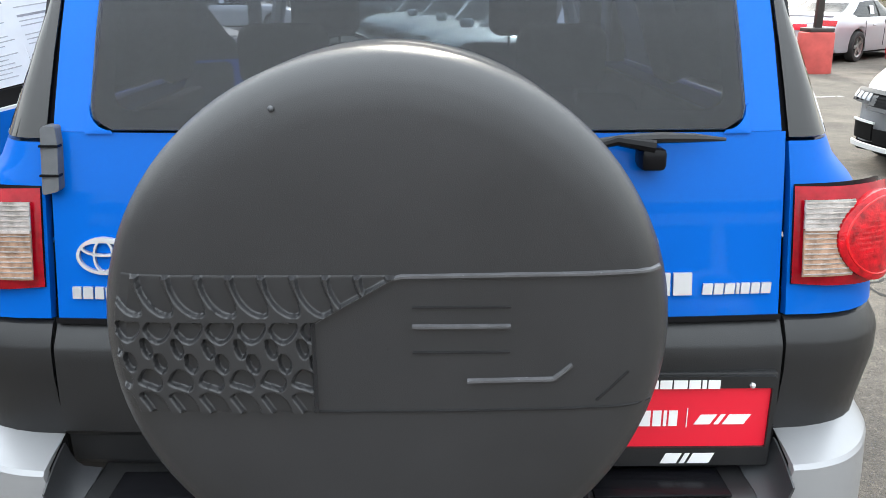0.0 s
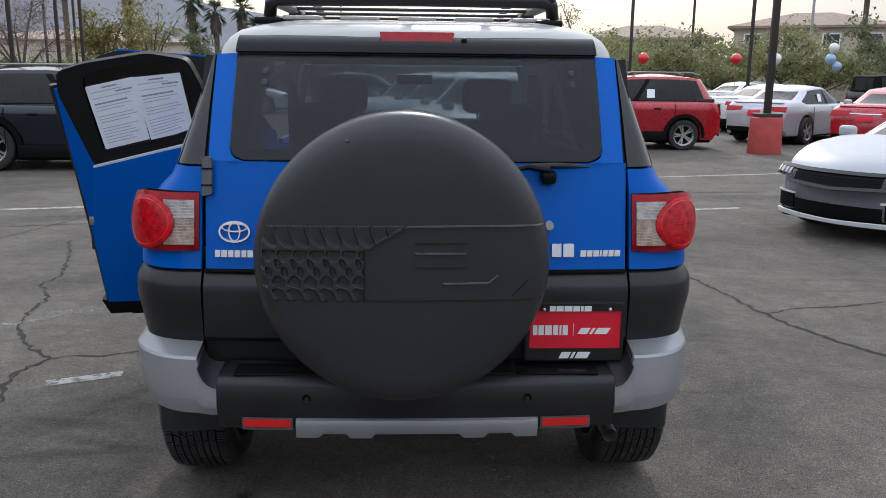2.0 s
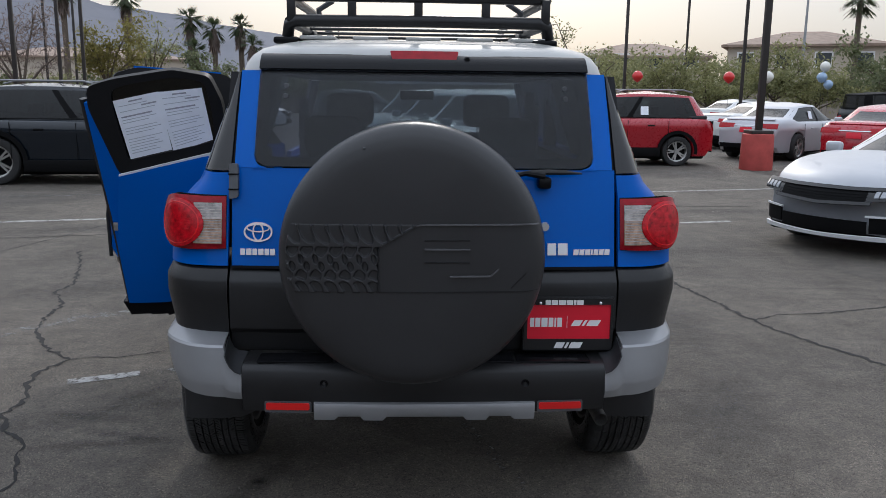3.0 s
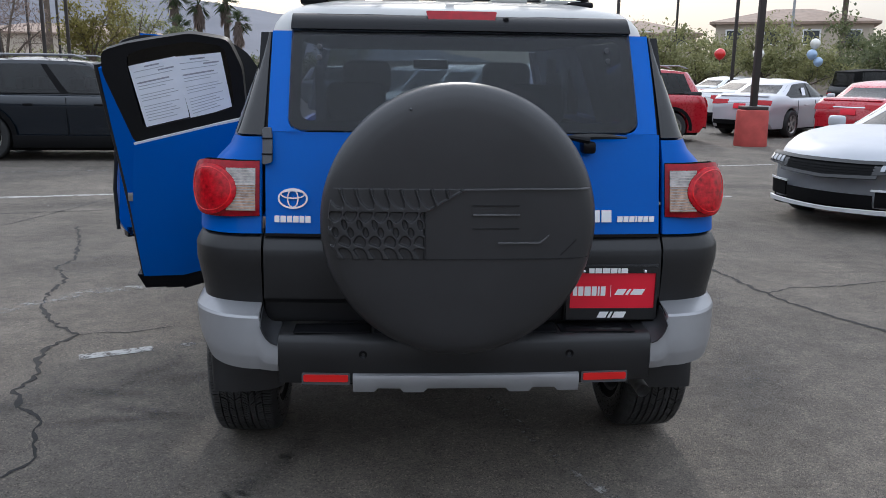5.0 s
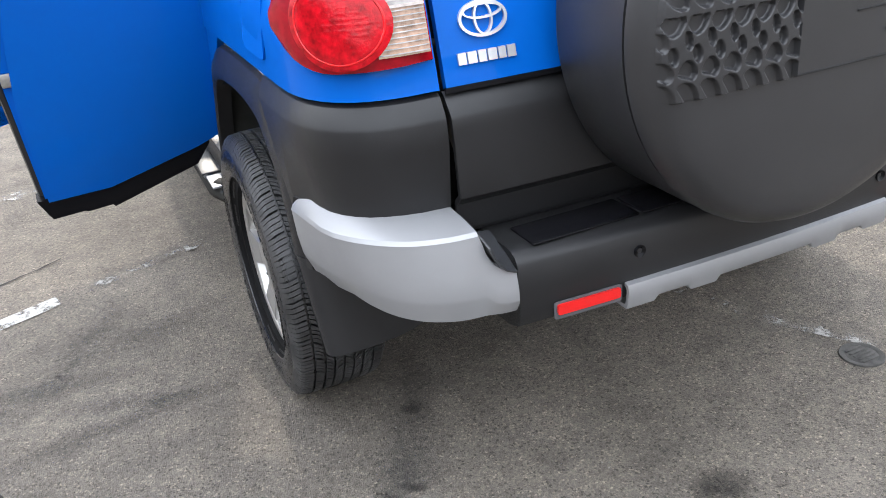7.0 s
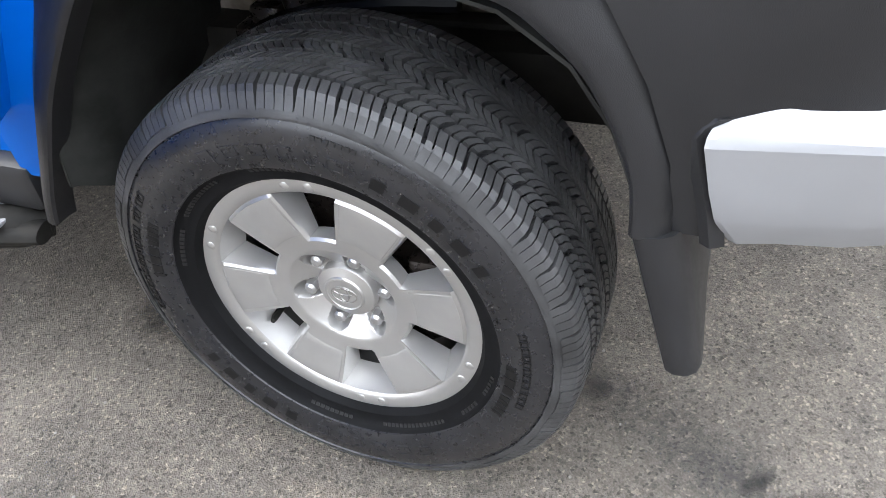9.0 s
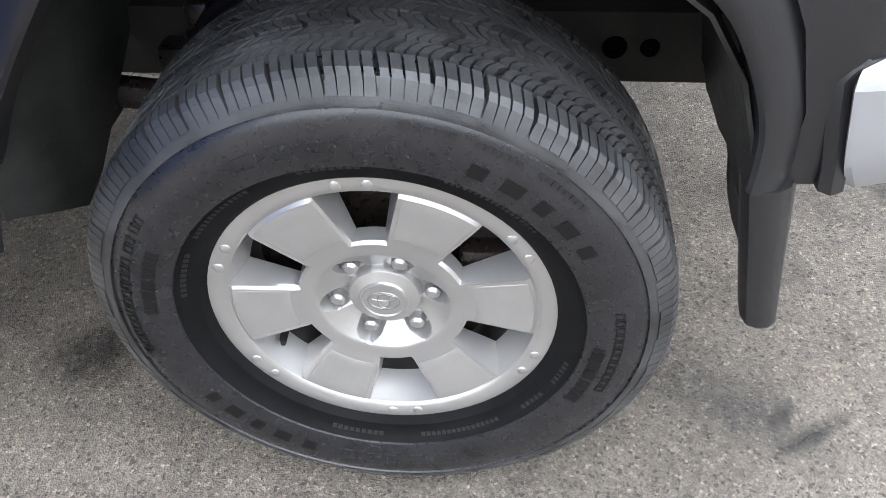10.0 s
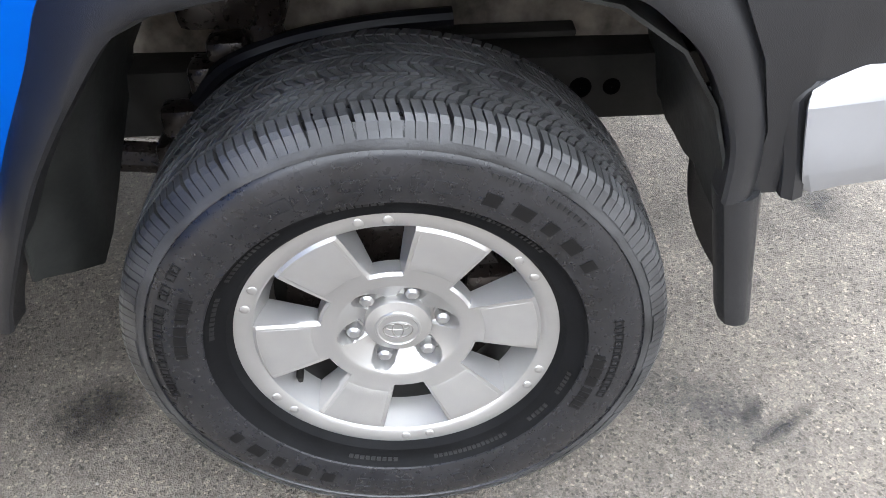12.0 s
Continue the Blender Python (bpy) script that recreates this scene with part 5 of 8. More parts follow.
# underbody
P("floor_pan", box((-0.45, -0.74, 0.60), (0.45, 3.1, 0.66)), DARK)
for sx in (-1, 1):
    rail = P("frame_rail", box((sx * 0.50 - 0.045, -0.80, 0.50), (sx * 0.50 + 0.045, 3.2, 0.62), 0.008), DARK, "black chassis rail")
    for y, r in ((-0.312, 0.019), (-0.364, 0.015)):
        bm = revolve([(0.0, r), (-0.004, r * 0.9), (-0.003, 0.001)], 16)
        bm.transform(Matrix.Translation((sx * 0.545 if sx < 0 else sx * 0.545, y, 0.562)))
        P("rail_hole", bm, HOLE, "", rail)
    P("shock_absorber", pipe([(sx * 0.60, 0.12, 0.42), (sx * 0.56, 0.22, 0.86)], 0.032, 12), RUSTY)
    P("coil_spring", pipe([(sx * (0.56 + 0.0) + 0.06 * math.cos(k * 0.6), 0.02 + 0.06 * math.sin(k * 0.6), 0.46 + k * 0.0055) for k in range(34)], 0.009, 6), RUSTY)
    P("suspension_arm", pipe([(sx * 0.55, 0.0, 0.38), (sx * 0.52, 0.35, 0.44), (sx * 0.5, 0.75, 0.47)], 0.03, 8), RUSTY)
    P("brake_hose", pipe(smooth_path([(sx * 0.60, 0.30, 0.60), (sx * 0.61, 0.24, 0.66), (sx * 0.60, 0.14, 0.692), (sx * 0.60, 0.02, 0.712), (sx * 0.59, -0.10, 0.715)], 5), 0.016, 10), CLAD_GLOSS, "black glossy pipe over the tyre")
    for y0, z0, a, b, c in ((0.33, 0.56, 0.05, 0.07, 0.05), (0.28, 0.63, 0.06, 0.05, 0.06), (0.24, 0.68, 0.05, 0.06, 0.035), (0.36, 0.50, 0.06, 0.05, 0.05)):
        P("axle_fitting", box((sx * 0.585 - a / 2, y0 - b / 2, z0 - c / 2), (sx * 0.585 + a / 2, y0 + b / 2, z0 + c / 2), 0.010, 2), RUSTY)
    P("inner_wall_flange", box((sx * 0.515 - 0.02, -0.30, 0.648), (sx * 0.515 + 0.02, 0.26, 0.660), 0.004), DARK)
    P("axle_bracket", box((sx * 0.62 - 0.05, 0.05, 0.42), (sx * 0.62 + 0.05, 0.24, 0.56), 0.015), RUSTY)
    P("bump_stop", box((sx * 0.58 - 0.05, 0.14, 0.72), (sx * 0.58 + 0.05, 0.30, 0.84), 0.02), RUSTY)
P("rear_axle", join(pipe([(-0.78, 0, 0.39), (0.78, 0, 0.39)], 0.045, 12)), RUSTY, "rusty rear axle")
bm = bmesh.new()
bmesh.ops.create_uvsphere(bm, u_segments=16, v_segments=10, radius=0.14, matrix=Matrix.Translation((0.1, 0.02, 0.39)))
P("differential", bm, RUSTY)
P("tail_pipe", pipe([(0.60, -0.35, 0.47), (0.62, -0.66, 0.475), (0.63, -0.80, 0.455)], 0.024, 14, caps=False), STEEL, "dull steel tail pipe")
P("hitch_bar", pipe([(-0.55, -0.74, 0.50), (0.55, -0.74, 0.50)], 0.035, 8), DARK)

# sides ahead of the quarters: far side closed, near side open
P("far_side", skin([[(lerp(XS, z), y, z) for y in (0.60, 1.0, 1.4, 1.8, 2.2)] for z in (0.46, 0.6, 0.8, 1.0, 1.12, 1.18, 1.24, 1.28, 1.315)], 0.03), BLUE, "closed blue doors of the far side")
P("far_side_window", skin([[(lerp(XS, z), y, z) for y in (0.58, 1.0, 1.5, 1.95)] for z in (1.318, 1.45, 1.6, 1.662)], 0.005), TINT)
P("far_side_pillar", box((0.70, 1.02, 1.31), (0.76, 1.10, 1.665)), CLAD)
for sx in (-1, 1):
    P("windscreen_pillar", pipe([(sx * 0.78, 2.22, 1.28), (sx * 0.66, 1.93, 1.67)], 0.035, 8), ROOF_WHITE)
    P("front_fender", skin([[(sx * (lerp(XS, z)), y, z) for y in (2.22, 2.6, 3.0, 3.45)] for z in (0.95, 1.0, 1.1, 1.18)], 0.03), BLUE, "blue front fender")
    P("front_flare", skin([[(sx * 0.90, 2.69 - 0.47 * math.cos(a), 0.40 + 0.47 * math.sin(a)), (sx * 0.945, 2.69 - 0.49 * math.cos(a), 0.40 + 0.49 * math.sin(a)), (sx * 0.92, 2.69 - 0.56 * math.cos(a), 0.40 + 0.58 * math.sin(a))] for a in [radians(q) for q in range(-4, 190, 12)]], 0.008), CLAD)
P("rocker", box((-0.90, 0.58, 0.42), (-0.80, 2.25, 0.52), 0.02), CLAD, "black sill")
P("rocker", box((0.80, 0.58, 0.42), (0.90, 2.25, 0.52), 0.02), CLAD, "black sill")
P("door_sill", box((-0.86, 0.60, 0.50), (-0.55, 2.25, 0.60), 0.01), BLUE)
board = P("running_board", pipe([(-0.935, 0.60, 0.355), (-0.955, 0.70, 0.36), (-0.955, 1.4, 0.36), (-0.955, 2.1, 0.36), (-0.93, 2.22, 0.355)], [0.026, 0.038, 0.040, 0.040, 0.03], 14, squash=(1.15, 0.7)), DARK, "black running board with silver strip")
P("board_strip", pipe([(-0.985, 0.80, 0.386), (-0.985, 1.4, 0.388), (-0.985, 2.05, 0.385)], 0.009, 8), SILVER, "", board)
P("board_pad", box((-1.0, 0.80, 0.388), (-0.91, 2.0, 0.400), 0.008), RUBBER, "", board)
P("board_end", pipe([(-0.955, 0.715, 0.36), (-0.93, 0.655, 0.355), (-0.90, 0.62, 0.35)], [0.041, 0.040, 0.028], 12), DARK, "", board)
P("board_plate", box((-0.988, 0.655, 0.381), (-0.915, 0.80, 0.390), 0.004), SILVER, "brushed silver end plate", board)
board.matrix_basis = Matrix.Translation((0.03, 0, 0.03))
P("bonnet", skin([[(x, y, 1.19 - 0.05 * ((y - 2.25) / 1.2) ** 2 - 0.05 * (x / 0.88) ** 4) for x in (-0.88, -0.7, -0.4, 0, 0.4, 0.7, 0.88)] for y in (2.22, 2.5, 2.9, 3.3, 3.45)], 0.03), BLUE, "blue bonnet")
P("front_end", box((-0.88, 3.30, 0.55), (0.88, 3.48, 1.14), 0.04), CLAD)
P("windscreen", skin([[(x * (0.74 if z < 1.4 else 0.66), y, z) for x in (-1, -0.5, 0, 0.5, 1)] for y, z in ((2.23, 1.24), (2.09, 1.44), (1.94, 1.66))], 0.005), CLEAR, "clear upright windscreen")

# cabin
P("cabin_floor", box((-0.80, 0.58, 0.66), (0.80, 2.25, 0.72)), SEAT)
P("cabin_floor", box((-0.45, -0.70, 0.665), (0.45, 0.58, 0.72)), SEAT)
P("dashboard", box((-0.76, 1.92, 0.78), (0.76, 2.24, 1.22), 0.05, 3), SEAT, "dark dashboard")
P("inner_trim", box((0.72, 0.58, 0.72), (0.765, 2.2, 1.27), 0.01), SEAT)
P("inner_trim", box((0.72, -0.42, 1.0), (0.765, 0.578, 1.27), 0.01), SEAT)
P("inner_trim", box((-0.765, -0.42, 1.0), (-0.72, 0.58, 1.27), 0.01), SEAT)


def seat(x, y, w, top, head):
    s = P("seat", join(box((x - w / 2, y - 0.05, 0.78), (x + w / 2, y + 0.48, 0.98), 0.06, 3), box((x - w / 2, -0.07, 0), (x + w / 2, 0.07, top - 0.92), 0.06, 3, Matrix.Translation((0, y - 0.02, 0.92)) @ pose(0, 0, 0, 12, 0, 0))), SEAT, "dark cloth seat")
    for hx in head:
        P("headrest", box((hx - 0.13, y - 0.20, top + 0.02), (hx + 0.13, y - 0.09, top + 0.20), 0.045, 3), SEAT, "", s)
        for q in (-0.05, 0.05):
            P("headrest_post", pipe([(hx + q, y - 0.13, top - 0.05), (hx + q, y - 0.145, top + 0.06)], 0.006, 6), STEEL, "", s)


seat(-0.38, 1.28, 0.52, 1.38, (-0.38,))
seat(0.38, 1.28, 0.52, 1.38, (0.38,))
seat(0.0, 0.42, 1.30, 1.28, (-0.40, 0.40))
P("steering_wheel", join(revolve([(0.0, 0.175), (-0.014, 0.188), (0.0, 0.20), (0.014, 0.188), (0.0, 0.175)], 28, "y"), box((-0.18, -0.01, -0.02), (0.18, 0.01, 0.02), 0.005)), CLAD, "black steering wheel").matrix_basis = pose(-0.38, 1.84, 1.20, -25, 0, 0)
P("interior_mirror", box((-0.11, 1.88, 1.54), (0.11, 1.92, 1.60), 0.012), CLAD)
for x, zz in ((-0.62, 1.40), (0.60, 1.45), (0.63, 1.38)):
    P("seat_belt", box((x - 0.025, 0.98, 0.95), (x + 0.025, 0.985, zz + 0.15)), GREYPLASTIC)

# rear-hinged access door, standing open
D0, DU, DW = Vector((-1.469, 0.62, 0.457)), Vector((1, 0, 0)), Vector((0, -0.30, 0.954))
DN = Vector((0, -0.954, -0.30))


def on_door(u, w, d):
    """A point of the open door: along it towards the hinge, up it, and out of its face."""
    return tuple(D0 + DU * u + DW * w + DN * d)


skin_o = [(0.004, 0.075), (0.19, 0.082), (0.20, 0.086), (0.50, 0.172), (0.575, 0.21), (0.575, 0.895), (0.45, 0.868), (0.06, 0.768), (0.03, 0.60), (0.006, 0.42)]
adoor = P("access_door", prism(skin_o, -0.03, lambda u, w, d: on_door(u, w, d + 0.004 + 0.018 * math.sin(min(1, max(0, (w - 0.05) / 0.8)) * math.pi))), BLUE, "blue rear-hinged access door, open", smooth=False)
rows = []
for j in range(17):
    t = j / 16
    row = []
    for i in range(13):
        s = i / 12
        lo_w = lerp([(0.0, 0.075), (0.19, 0.082), (0.5, 0.172), (0.58, 0.21)], 0.575 * s)
        hi_w = lerp([(0.06, 0.768), (0.45, 0.868), (0.575, 0.895)], 0.06 + 0.515 * s)
        w = lo_w + (hi_w - lo_w) * t
        left = lerp([(0.075, 0.004), (0.42, 0.006), (0.60, 0.03), (0.768, 0.06)], w)
        u = left + (0.578 - left) * s
        bulge = 0.012 + 0.035 * math.sin(t * math.pi) ** 0.8 * math.sin(min(1, s * 1.2 + 0.08) * math.pi / 2)
        row.append(on_door(u, w, bulge))
    rows.append(row)
P("door_skin", skin(rows, 0.01), BLUE, "", adoor)
band = [(-0.004, 0.03), (0.012, 0.075), (0.012, 0.42), (0.035, 0.60), (0.066, 0.768), (0.04, 0.95), (0.012, 1.12), (-0.043, 1.12), (-0.03, 0.85), (-0.012, 0.55)]
P("door_jamb", prism(band, -0.06, lambda u, w, d: on_door(u, w, d + 0.004)), BLUE, "", adoor, smooth=False)
P("door_edge_seal", pipe([on_door(u, w, -0.03) for u, w in ((0.0, -0.005), (-0.006, 0.1), (-0.014, 0.4), (-0.026, 0.7), (-0.05, 1.0), (-0.055, 1.13))], 0.018, 8), CLAD, "", adoor)
low_trim = [(0.0, 0.0), (0.10, 0.006), (0.105, 0.0), (0.185, 0.006), (0.19, -0.004), (0.475, 0.09), (0.525, 0.165), (0.50, 0.176), (0.19, 0.086), (0.0, 0.079), (-0.03, 0.078)]
P("door_lower_trim", prism(low_trim, -0.05, lambda u, w, d: on_door(u, w, d + 0.012)), CLAD_GLOSS, "", adoor, smooth=False)
fo = rounded([(0.062, 0.772), (0.32, 0.838), (0.575, 0.90), (0.572, 1.13), (0.525, 1.252), (0.365, 1.278), (0.10, 1.232), (-0.02, 1.195), (-0.03, 1.10)], 0.03, 3)
fi = rounded([(0.112, 0.842), (0.32, 0.894), (0.524, 0.945), (0.520, 1.12), (0.500, 1.225), (0.365, 1.243), (0.16, 1.208), (0.082, 1.178), (0.080, 1.10)], 0.03, 3)
P("window_frame", ring_plate(fo, fi, -0.045, lambda u, w, d: on_door(u, w, d + 0.006)), FRAME_BLACK, "black window frame", adoor)
P("door_window", prism(fi, -0.004, lambda u, w, d: on_door(u, w, d - 0.006)), TINT_DARK, "dark tinted pane", adoor)
P("belt_strip", prism([(0.060, 0.766), (0.46, 0.869), (0.576, 0.898), (0.576, 0.909), (0.46, 0.881), (0.060, 0.777)], 0.012, lambda u, w, d: on_door(u, w, d + 0.006)), STRIP, "bright belt strip", adoor)
P("door_latch", box((-0.02, -0.015, -0.02), (0.03, 0.015, 0.02), 0.004, m=Matrix.Translation(on_door(0.01, 0.50, 0.0))), STEEL, "", adoor)
P("latch_bolt", pipe([on_door(0.035, 0.09, 0.014), on_door(0.042, 0.25, 0.014)], 0.005, 8), CHROME, "", adoor)
# two printed sheets in the window
for a, b, c, d_, h0 in (((0.083, 1.128), (0.290, 1.175), (0.318, 0.898), (0.121, 0.848), 0.0), ((0.285, 1.172), (0.486, 1.195), (0.512, 0.950), (0.325, 0.885), 0.002)):
    sheet = P("window_sheet", prism([a, b, c, d_], 0.001, lambda u, w, d: on_door(u, w, d - 0.003 + h0)), PAPER, "white printed sheet with grey bars", adoor, smooth=False)
    A, B, C, E_ = (Vector(q) for q in (a, b, c, d_))
    for k in range(19):
        t = 0.07 + k * 0.047
        s0, s1 = (0.32, 0.64) if k == 0 else ((0.58, 0.92) if k == 2 else (0.08, 0.90 - 0.25 * ((k * 37) % 10) / 10))
        if k in (4, 8, 12):
            continue
        hh = 0.0065 if k in (0, 2, 5) else 0.0032
        p0, p1 = A.lerp(E_, t), B.lerp(C, t)
        q0, q1 = p0.lerp(p1, s0), p0.lerp(p1, s1)
        up = (A - E_).normalized() * hh
        P("print_bar", prism([tuple(q0), tuple(q1), tuple(q1 + up), tuple(q0 + up)], 0.0006, lambda u, w, d: on_door(u, w, d - 0.0018 + h0)), INK_DARK if k in (0, 2, 5) else INK, "", sheet, smooth=False)

# front door, open, seen from its inner side
F0 = Vector((-0.90, 2.20, 0.50))
FU = Vector((-1.0, -0.57, 0)).normalized()
FN = Vector((FU.y, -FU.x, 0)) * -1
if FN.y > 0:
    FN = -FN


def on_front(u, w, d):
    return tuple(F0 + FU * u + Vector((0, 0, w)) + FN * (d - 0.10 * max(0, w - 0.7) ** 1.2))


fd = [(0.0, 0.05), (1.10, 0.0), (1.16, 0.10), (1.14, 0.45), (1.10, 0.72), (0.0, 0.74)]
fdoor = P("front_door", prism(rounded(fd, 0.03), -0.03, lambda u, w, d: on_front(u, w, d - 0.06)), BLUE, "blue front door, open, with black inner trim", smooth=False)
P("door_inner_frame", ring_plate(rounded(fd, 0.03), rounded([(0.10, 0.14), (1.0, 0.10), (1.03, 0.16), (1.01, 0.45), (0.99, 0.66), (0.10, 0.68)], 0.03), 0.06, lambda u, w, d: on_front(u, w, d - 0.06)), BLUE, "", fdoor)
P("inner_trim_panel", prism(rounded([(0.10, 0.12), (1.0, 0.09), (1.03, 0.16), (1.01, 0.45), (0.99, 0.70), (0.10, 0.72)], 0.04), 0.05, lambda u, w, d: on_front(u, w, d - 0.04)), SEAT, "dark inner trim panel", fdoor)
P("pull_handle", box((0.60, -0.02, 0.45), (0.85, 0.04, 0.50), 0.012, m=Matrix(((FU.x, FN.x, 0, F0.x), (FU.y, FN.y, 0, F0.y), (0, 0, 1, F0.z), (0, 0, 0, 1)))), GREYPLASTIC, "", fdoor)
fo = rounded([(0.02, 0.73), (1.10, 0.72), (1.12, 0.95), (1.08, 1.18), (0.95, 1.22), (0.40, 1.19), (0.30, 1.13)], 0.03, 3)
# front corner added as solid frame, to widen the door's shadow
fi = rounded([(0.44, 0.77), (1.04, 0.76), (1.06, 0.95), (1.03, 1.12), (0.93, 1.155), (0.58, 1.145), (0.47, 1.09)], 0.03, 3)
P("window_frame", ring_plate(fo, fi, -0.04, lambda u, w, d: on_front(u, w, d)), FRAME_BLACK, "", fdoor)
P("door_window", prism(fi, -0.004, lambda u, w, d: on_front(u, w, d - 0.02)), CLEAR, "", fdoor)
P("frame_paint", prism([(0.40, 1.20), (0.95, 1.23), (0.95, 1.16), (0.42, 1.14)], -0.01, lambda u, w, d: on_front(u, w, d - 0.045)), BLUE, "", fdoor)
P("door_edge_strip", pipe([on_front(1.165, 0.05, -0.03), on_front(1.17, 0.3, -0.03), on_front(1.13, 0.70, -0.03)], 0.012, 8), CLAD, "", fdoor)
P("front_door_lower_trim", prism([(0.0, 0.06), (1.12, 0.0), (1.12, 0.06), (0.0, 0.11)], -0.09, lambda u, w, d: on_front(u, w, d)), CLAD_GLOSS, "", fdoor)
P("edge_sticker", prism([(1.02, 0.45), (1.06, 0.45), (1.06, 0.60), (1.02, 0.60)], 0.002, lambda u, w, d: on_front(u, w, d + 0.001)), PAINT_WHITE, "", fdoor)

P("side_mirror", box((0.14, -0.36, 0.72), (0.36, -0.12, 0.98), 0.05, 3, m=Matrix(((FU.x, FN.x, 0, F0.x), (FU.y, FN.y, 0, F0.y), (0, 0, 1, F0.z), (0, 0, 0, 1)))), CLAD, "black side mirror", fdoor)

# wheels
wheel_rl = build_wheel(suv, Matrix.Translation((-0.835, 0.0, 0.3865)))
copy_thing(wheel_rl, pose(0.835, 0, 0.3865, 0, 0, 180))
copy_thing(wheel_rl, pose(-0.835, 2.69, 0.3865, 40, 0, 0))
copy_thing(wheel_rl, pose(0.835, 2.69, 0.3865, 0, 0, 180))


# ---- parked cars ----
CAR_TINT = glass("car_window_glass", (0.08, 0.10, 0.10), 0.15, ior=1.42)
CABIN = plain("dark_cabin", (0.03, 0.03, 0.033), 0.8, vary=0.3)
CAR_TRIM = plain("black_car_trim", (0.005, 0.005, 0.0055), 0.6, spec=0.10)
LAMP_CLEAR = plain("head_lamp", (0.26, 0.27, 0.29), 0.12, 0.5, 1.0, vary=0.25, vary_scale=25)
CAR_WHITE = plain("white_car_paint", (0.60, 0.60, 0.59), 0.3, 0.0, 0.6, vary=0.03)
CAR_SILVER = plain("silver_car_paint", (0.40, 0.41, 0.435), 0.40, 0.1, 0.3, vary=0.03)
CAR_LILAC = plain("pale_silver_car_paint", (0.47, 0.47, 0.50), 0.3, 0.2, 0.6, vary=0.03)
CAR_RED = plain("red_car_paint", (0.40, 0.006, 0.018), 0.28, 0.1, 1.0, vary=0.05)
CAR_SLATE = plain("dark_slate_car_paint", (0.006, 0.010, 0.016), 0.25, 0.0, 0.6, vary=0.05, spec=0.3)
CAR_BLACK = plain("black_car_paint", (0.006, 0.006, 0.007), 0.2, 0.0, 0.5, spec=0.3)
CAR_GREY = plain("grey_car_paint", (0.16, 0.165, 0.17), 0.3, 0.4, 1.0)
FAR_RUBBER = plain("far_tyre", (0.018, 0.018, 0.018), 0.75)

STYLES = {
    # deck/bonnet line, greenhouse foot and roof (share of the length, from the tail), roof height, belt
    "sedan": dict(H=1.43, belt=0.95, top=[(0, 0.70), (0.012, 0.92), (0.05, 1.04), (0.17, 1.06), (0.22, 0.97), (0.66, 0.97), (0.72, 0.985), (0.86, 0.90), (0.955, 0.78), (0.985, 0.66), (1, 0.50)], foot=(0.085, 0.745), roof=(0.30, 0.53)),
    "suv": dict(H=1.66, belt=1.06, top=[(0, 0.75), (0.01, 0.95), (0.03, 1.06), (0.2, 1.07), (0.66, 1.05), (0.74, 1.06), (0.88, 1.0), (0.96, 0.90), (0.985, 0.74), (1, 0.55)], foot=(0.022, 0.745), roof=(0.10, 0.56)),
    "boxy": dict(H=1.80, belt=1.15, top=[(0, 0.8), (0.01, 1.1), (0.03, 1.15), (0.6, 1.15), (0.7, 1.15), (0.95, 1.12), (0.98, 0.9), (1, 0.6)], foot=(0.015, 0.66), roof=(0.03, 0.60)),
}
_wheel_data = {}


def car_wheel_data(R):
    """Tyre and rim meshes of parked cars, shared by all of one size."""
    if R in _wheel_data:
        return _wheel_data[R]
    tyre = revolve([(-0.10, R * 0.66), (-0.115, R * 0.80), (-0.105, R * 0.95), (-0.08, R), (0.08, R), (0.10, R * 0.9), (0.10, R * 0.6)], 36)
    rim = revolve([(-0.095, R * 0.66), (-0.105, R * 0.69), (-0.09, R * 0.62), (-0.02, R * 0.60)], 36)
    spokes = bmesh.new()
    for k in range(5):
        for d in (-9, 9):
            a = radians(72 * k + d)
            c, s = math.cos(a), math.sin(a)
            w = 0.016
            pts = []
            for r, o in ((0.05, -0.075), (R * 0.63, -0.088)):
                for q in (-w, w):
                    pts.append((o, r * c - q * s, r * s + q * c))
            v = [spokes.verts.new(p) for p in (pts[0], pts[1], pts[3], pts[2])]
            f = spokes.faces.new(v)
            e = bmesh.ops.extrude_face_region(spokes, geom=[f])
            for g in e["geom"]:
                if isinstance(g, bmesh.types.BMVert):
                    g.co.x += 0.025
    bmesh.ops.create_cone(spokes, cap_ends=True, segments=16, radius1=0.06, radius2=0.05, depth=0.05, matrix=pose(-0.07, 0, 0, 0, -90, 0))
    back = revolve([(-0.02, 0.001), (-0.02, R * 0.62)], 24)
    out = []
    for bm, mt, nm in ((tyre, FAR_RUBBER, "tyre"), (rim, ALLOY, "rim"), (spokes, ALLOY, "spokes"), (back, CAR_TRIM, "brake_back")):
        bmesh.ops.recalc_face_normals(bm, faces=bm.faces)
        me = bpy.data.meshes.new(nm)
        bm.to_mesh(me)
        bm.free()
        me.materials.append(mt)
        me.shade_smooth()
        me.set_sharp_from_angle(angle=radians(35))
        out.append((nm, me))
    _wheel_data[R] = out
    return out


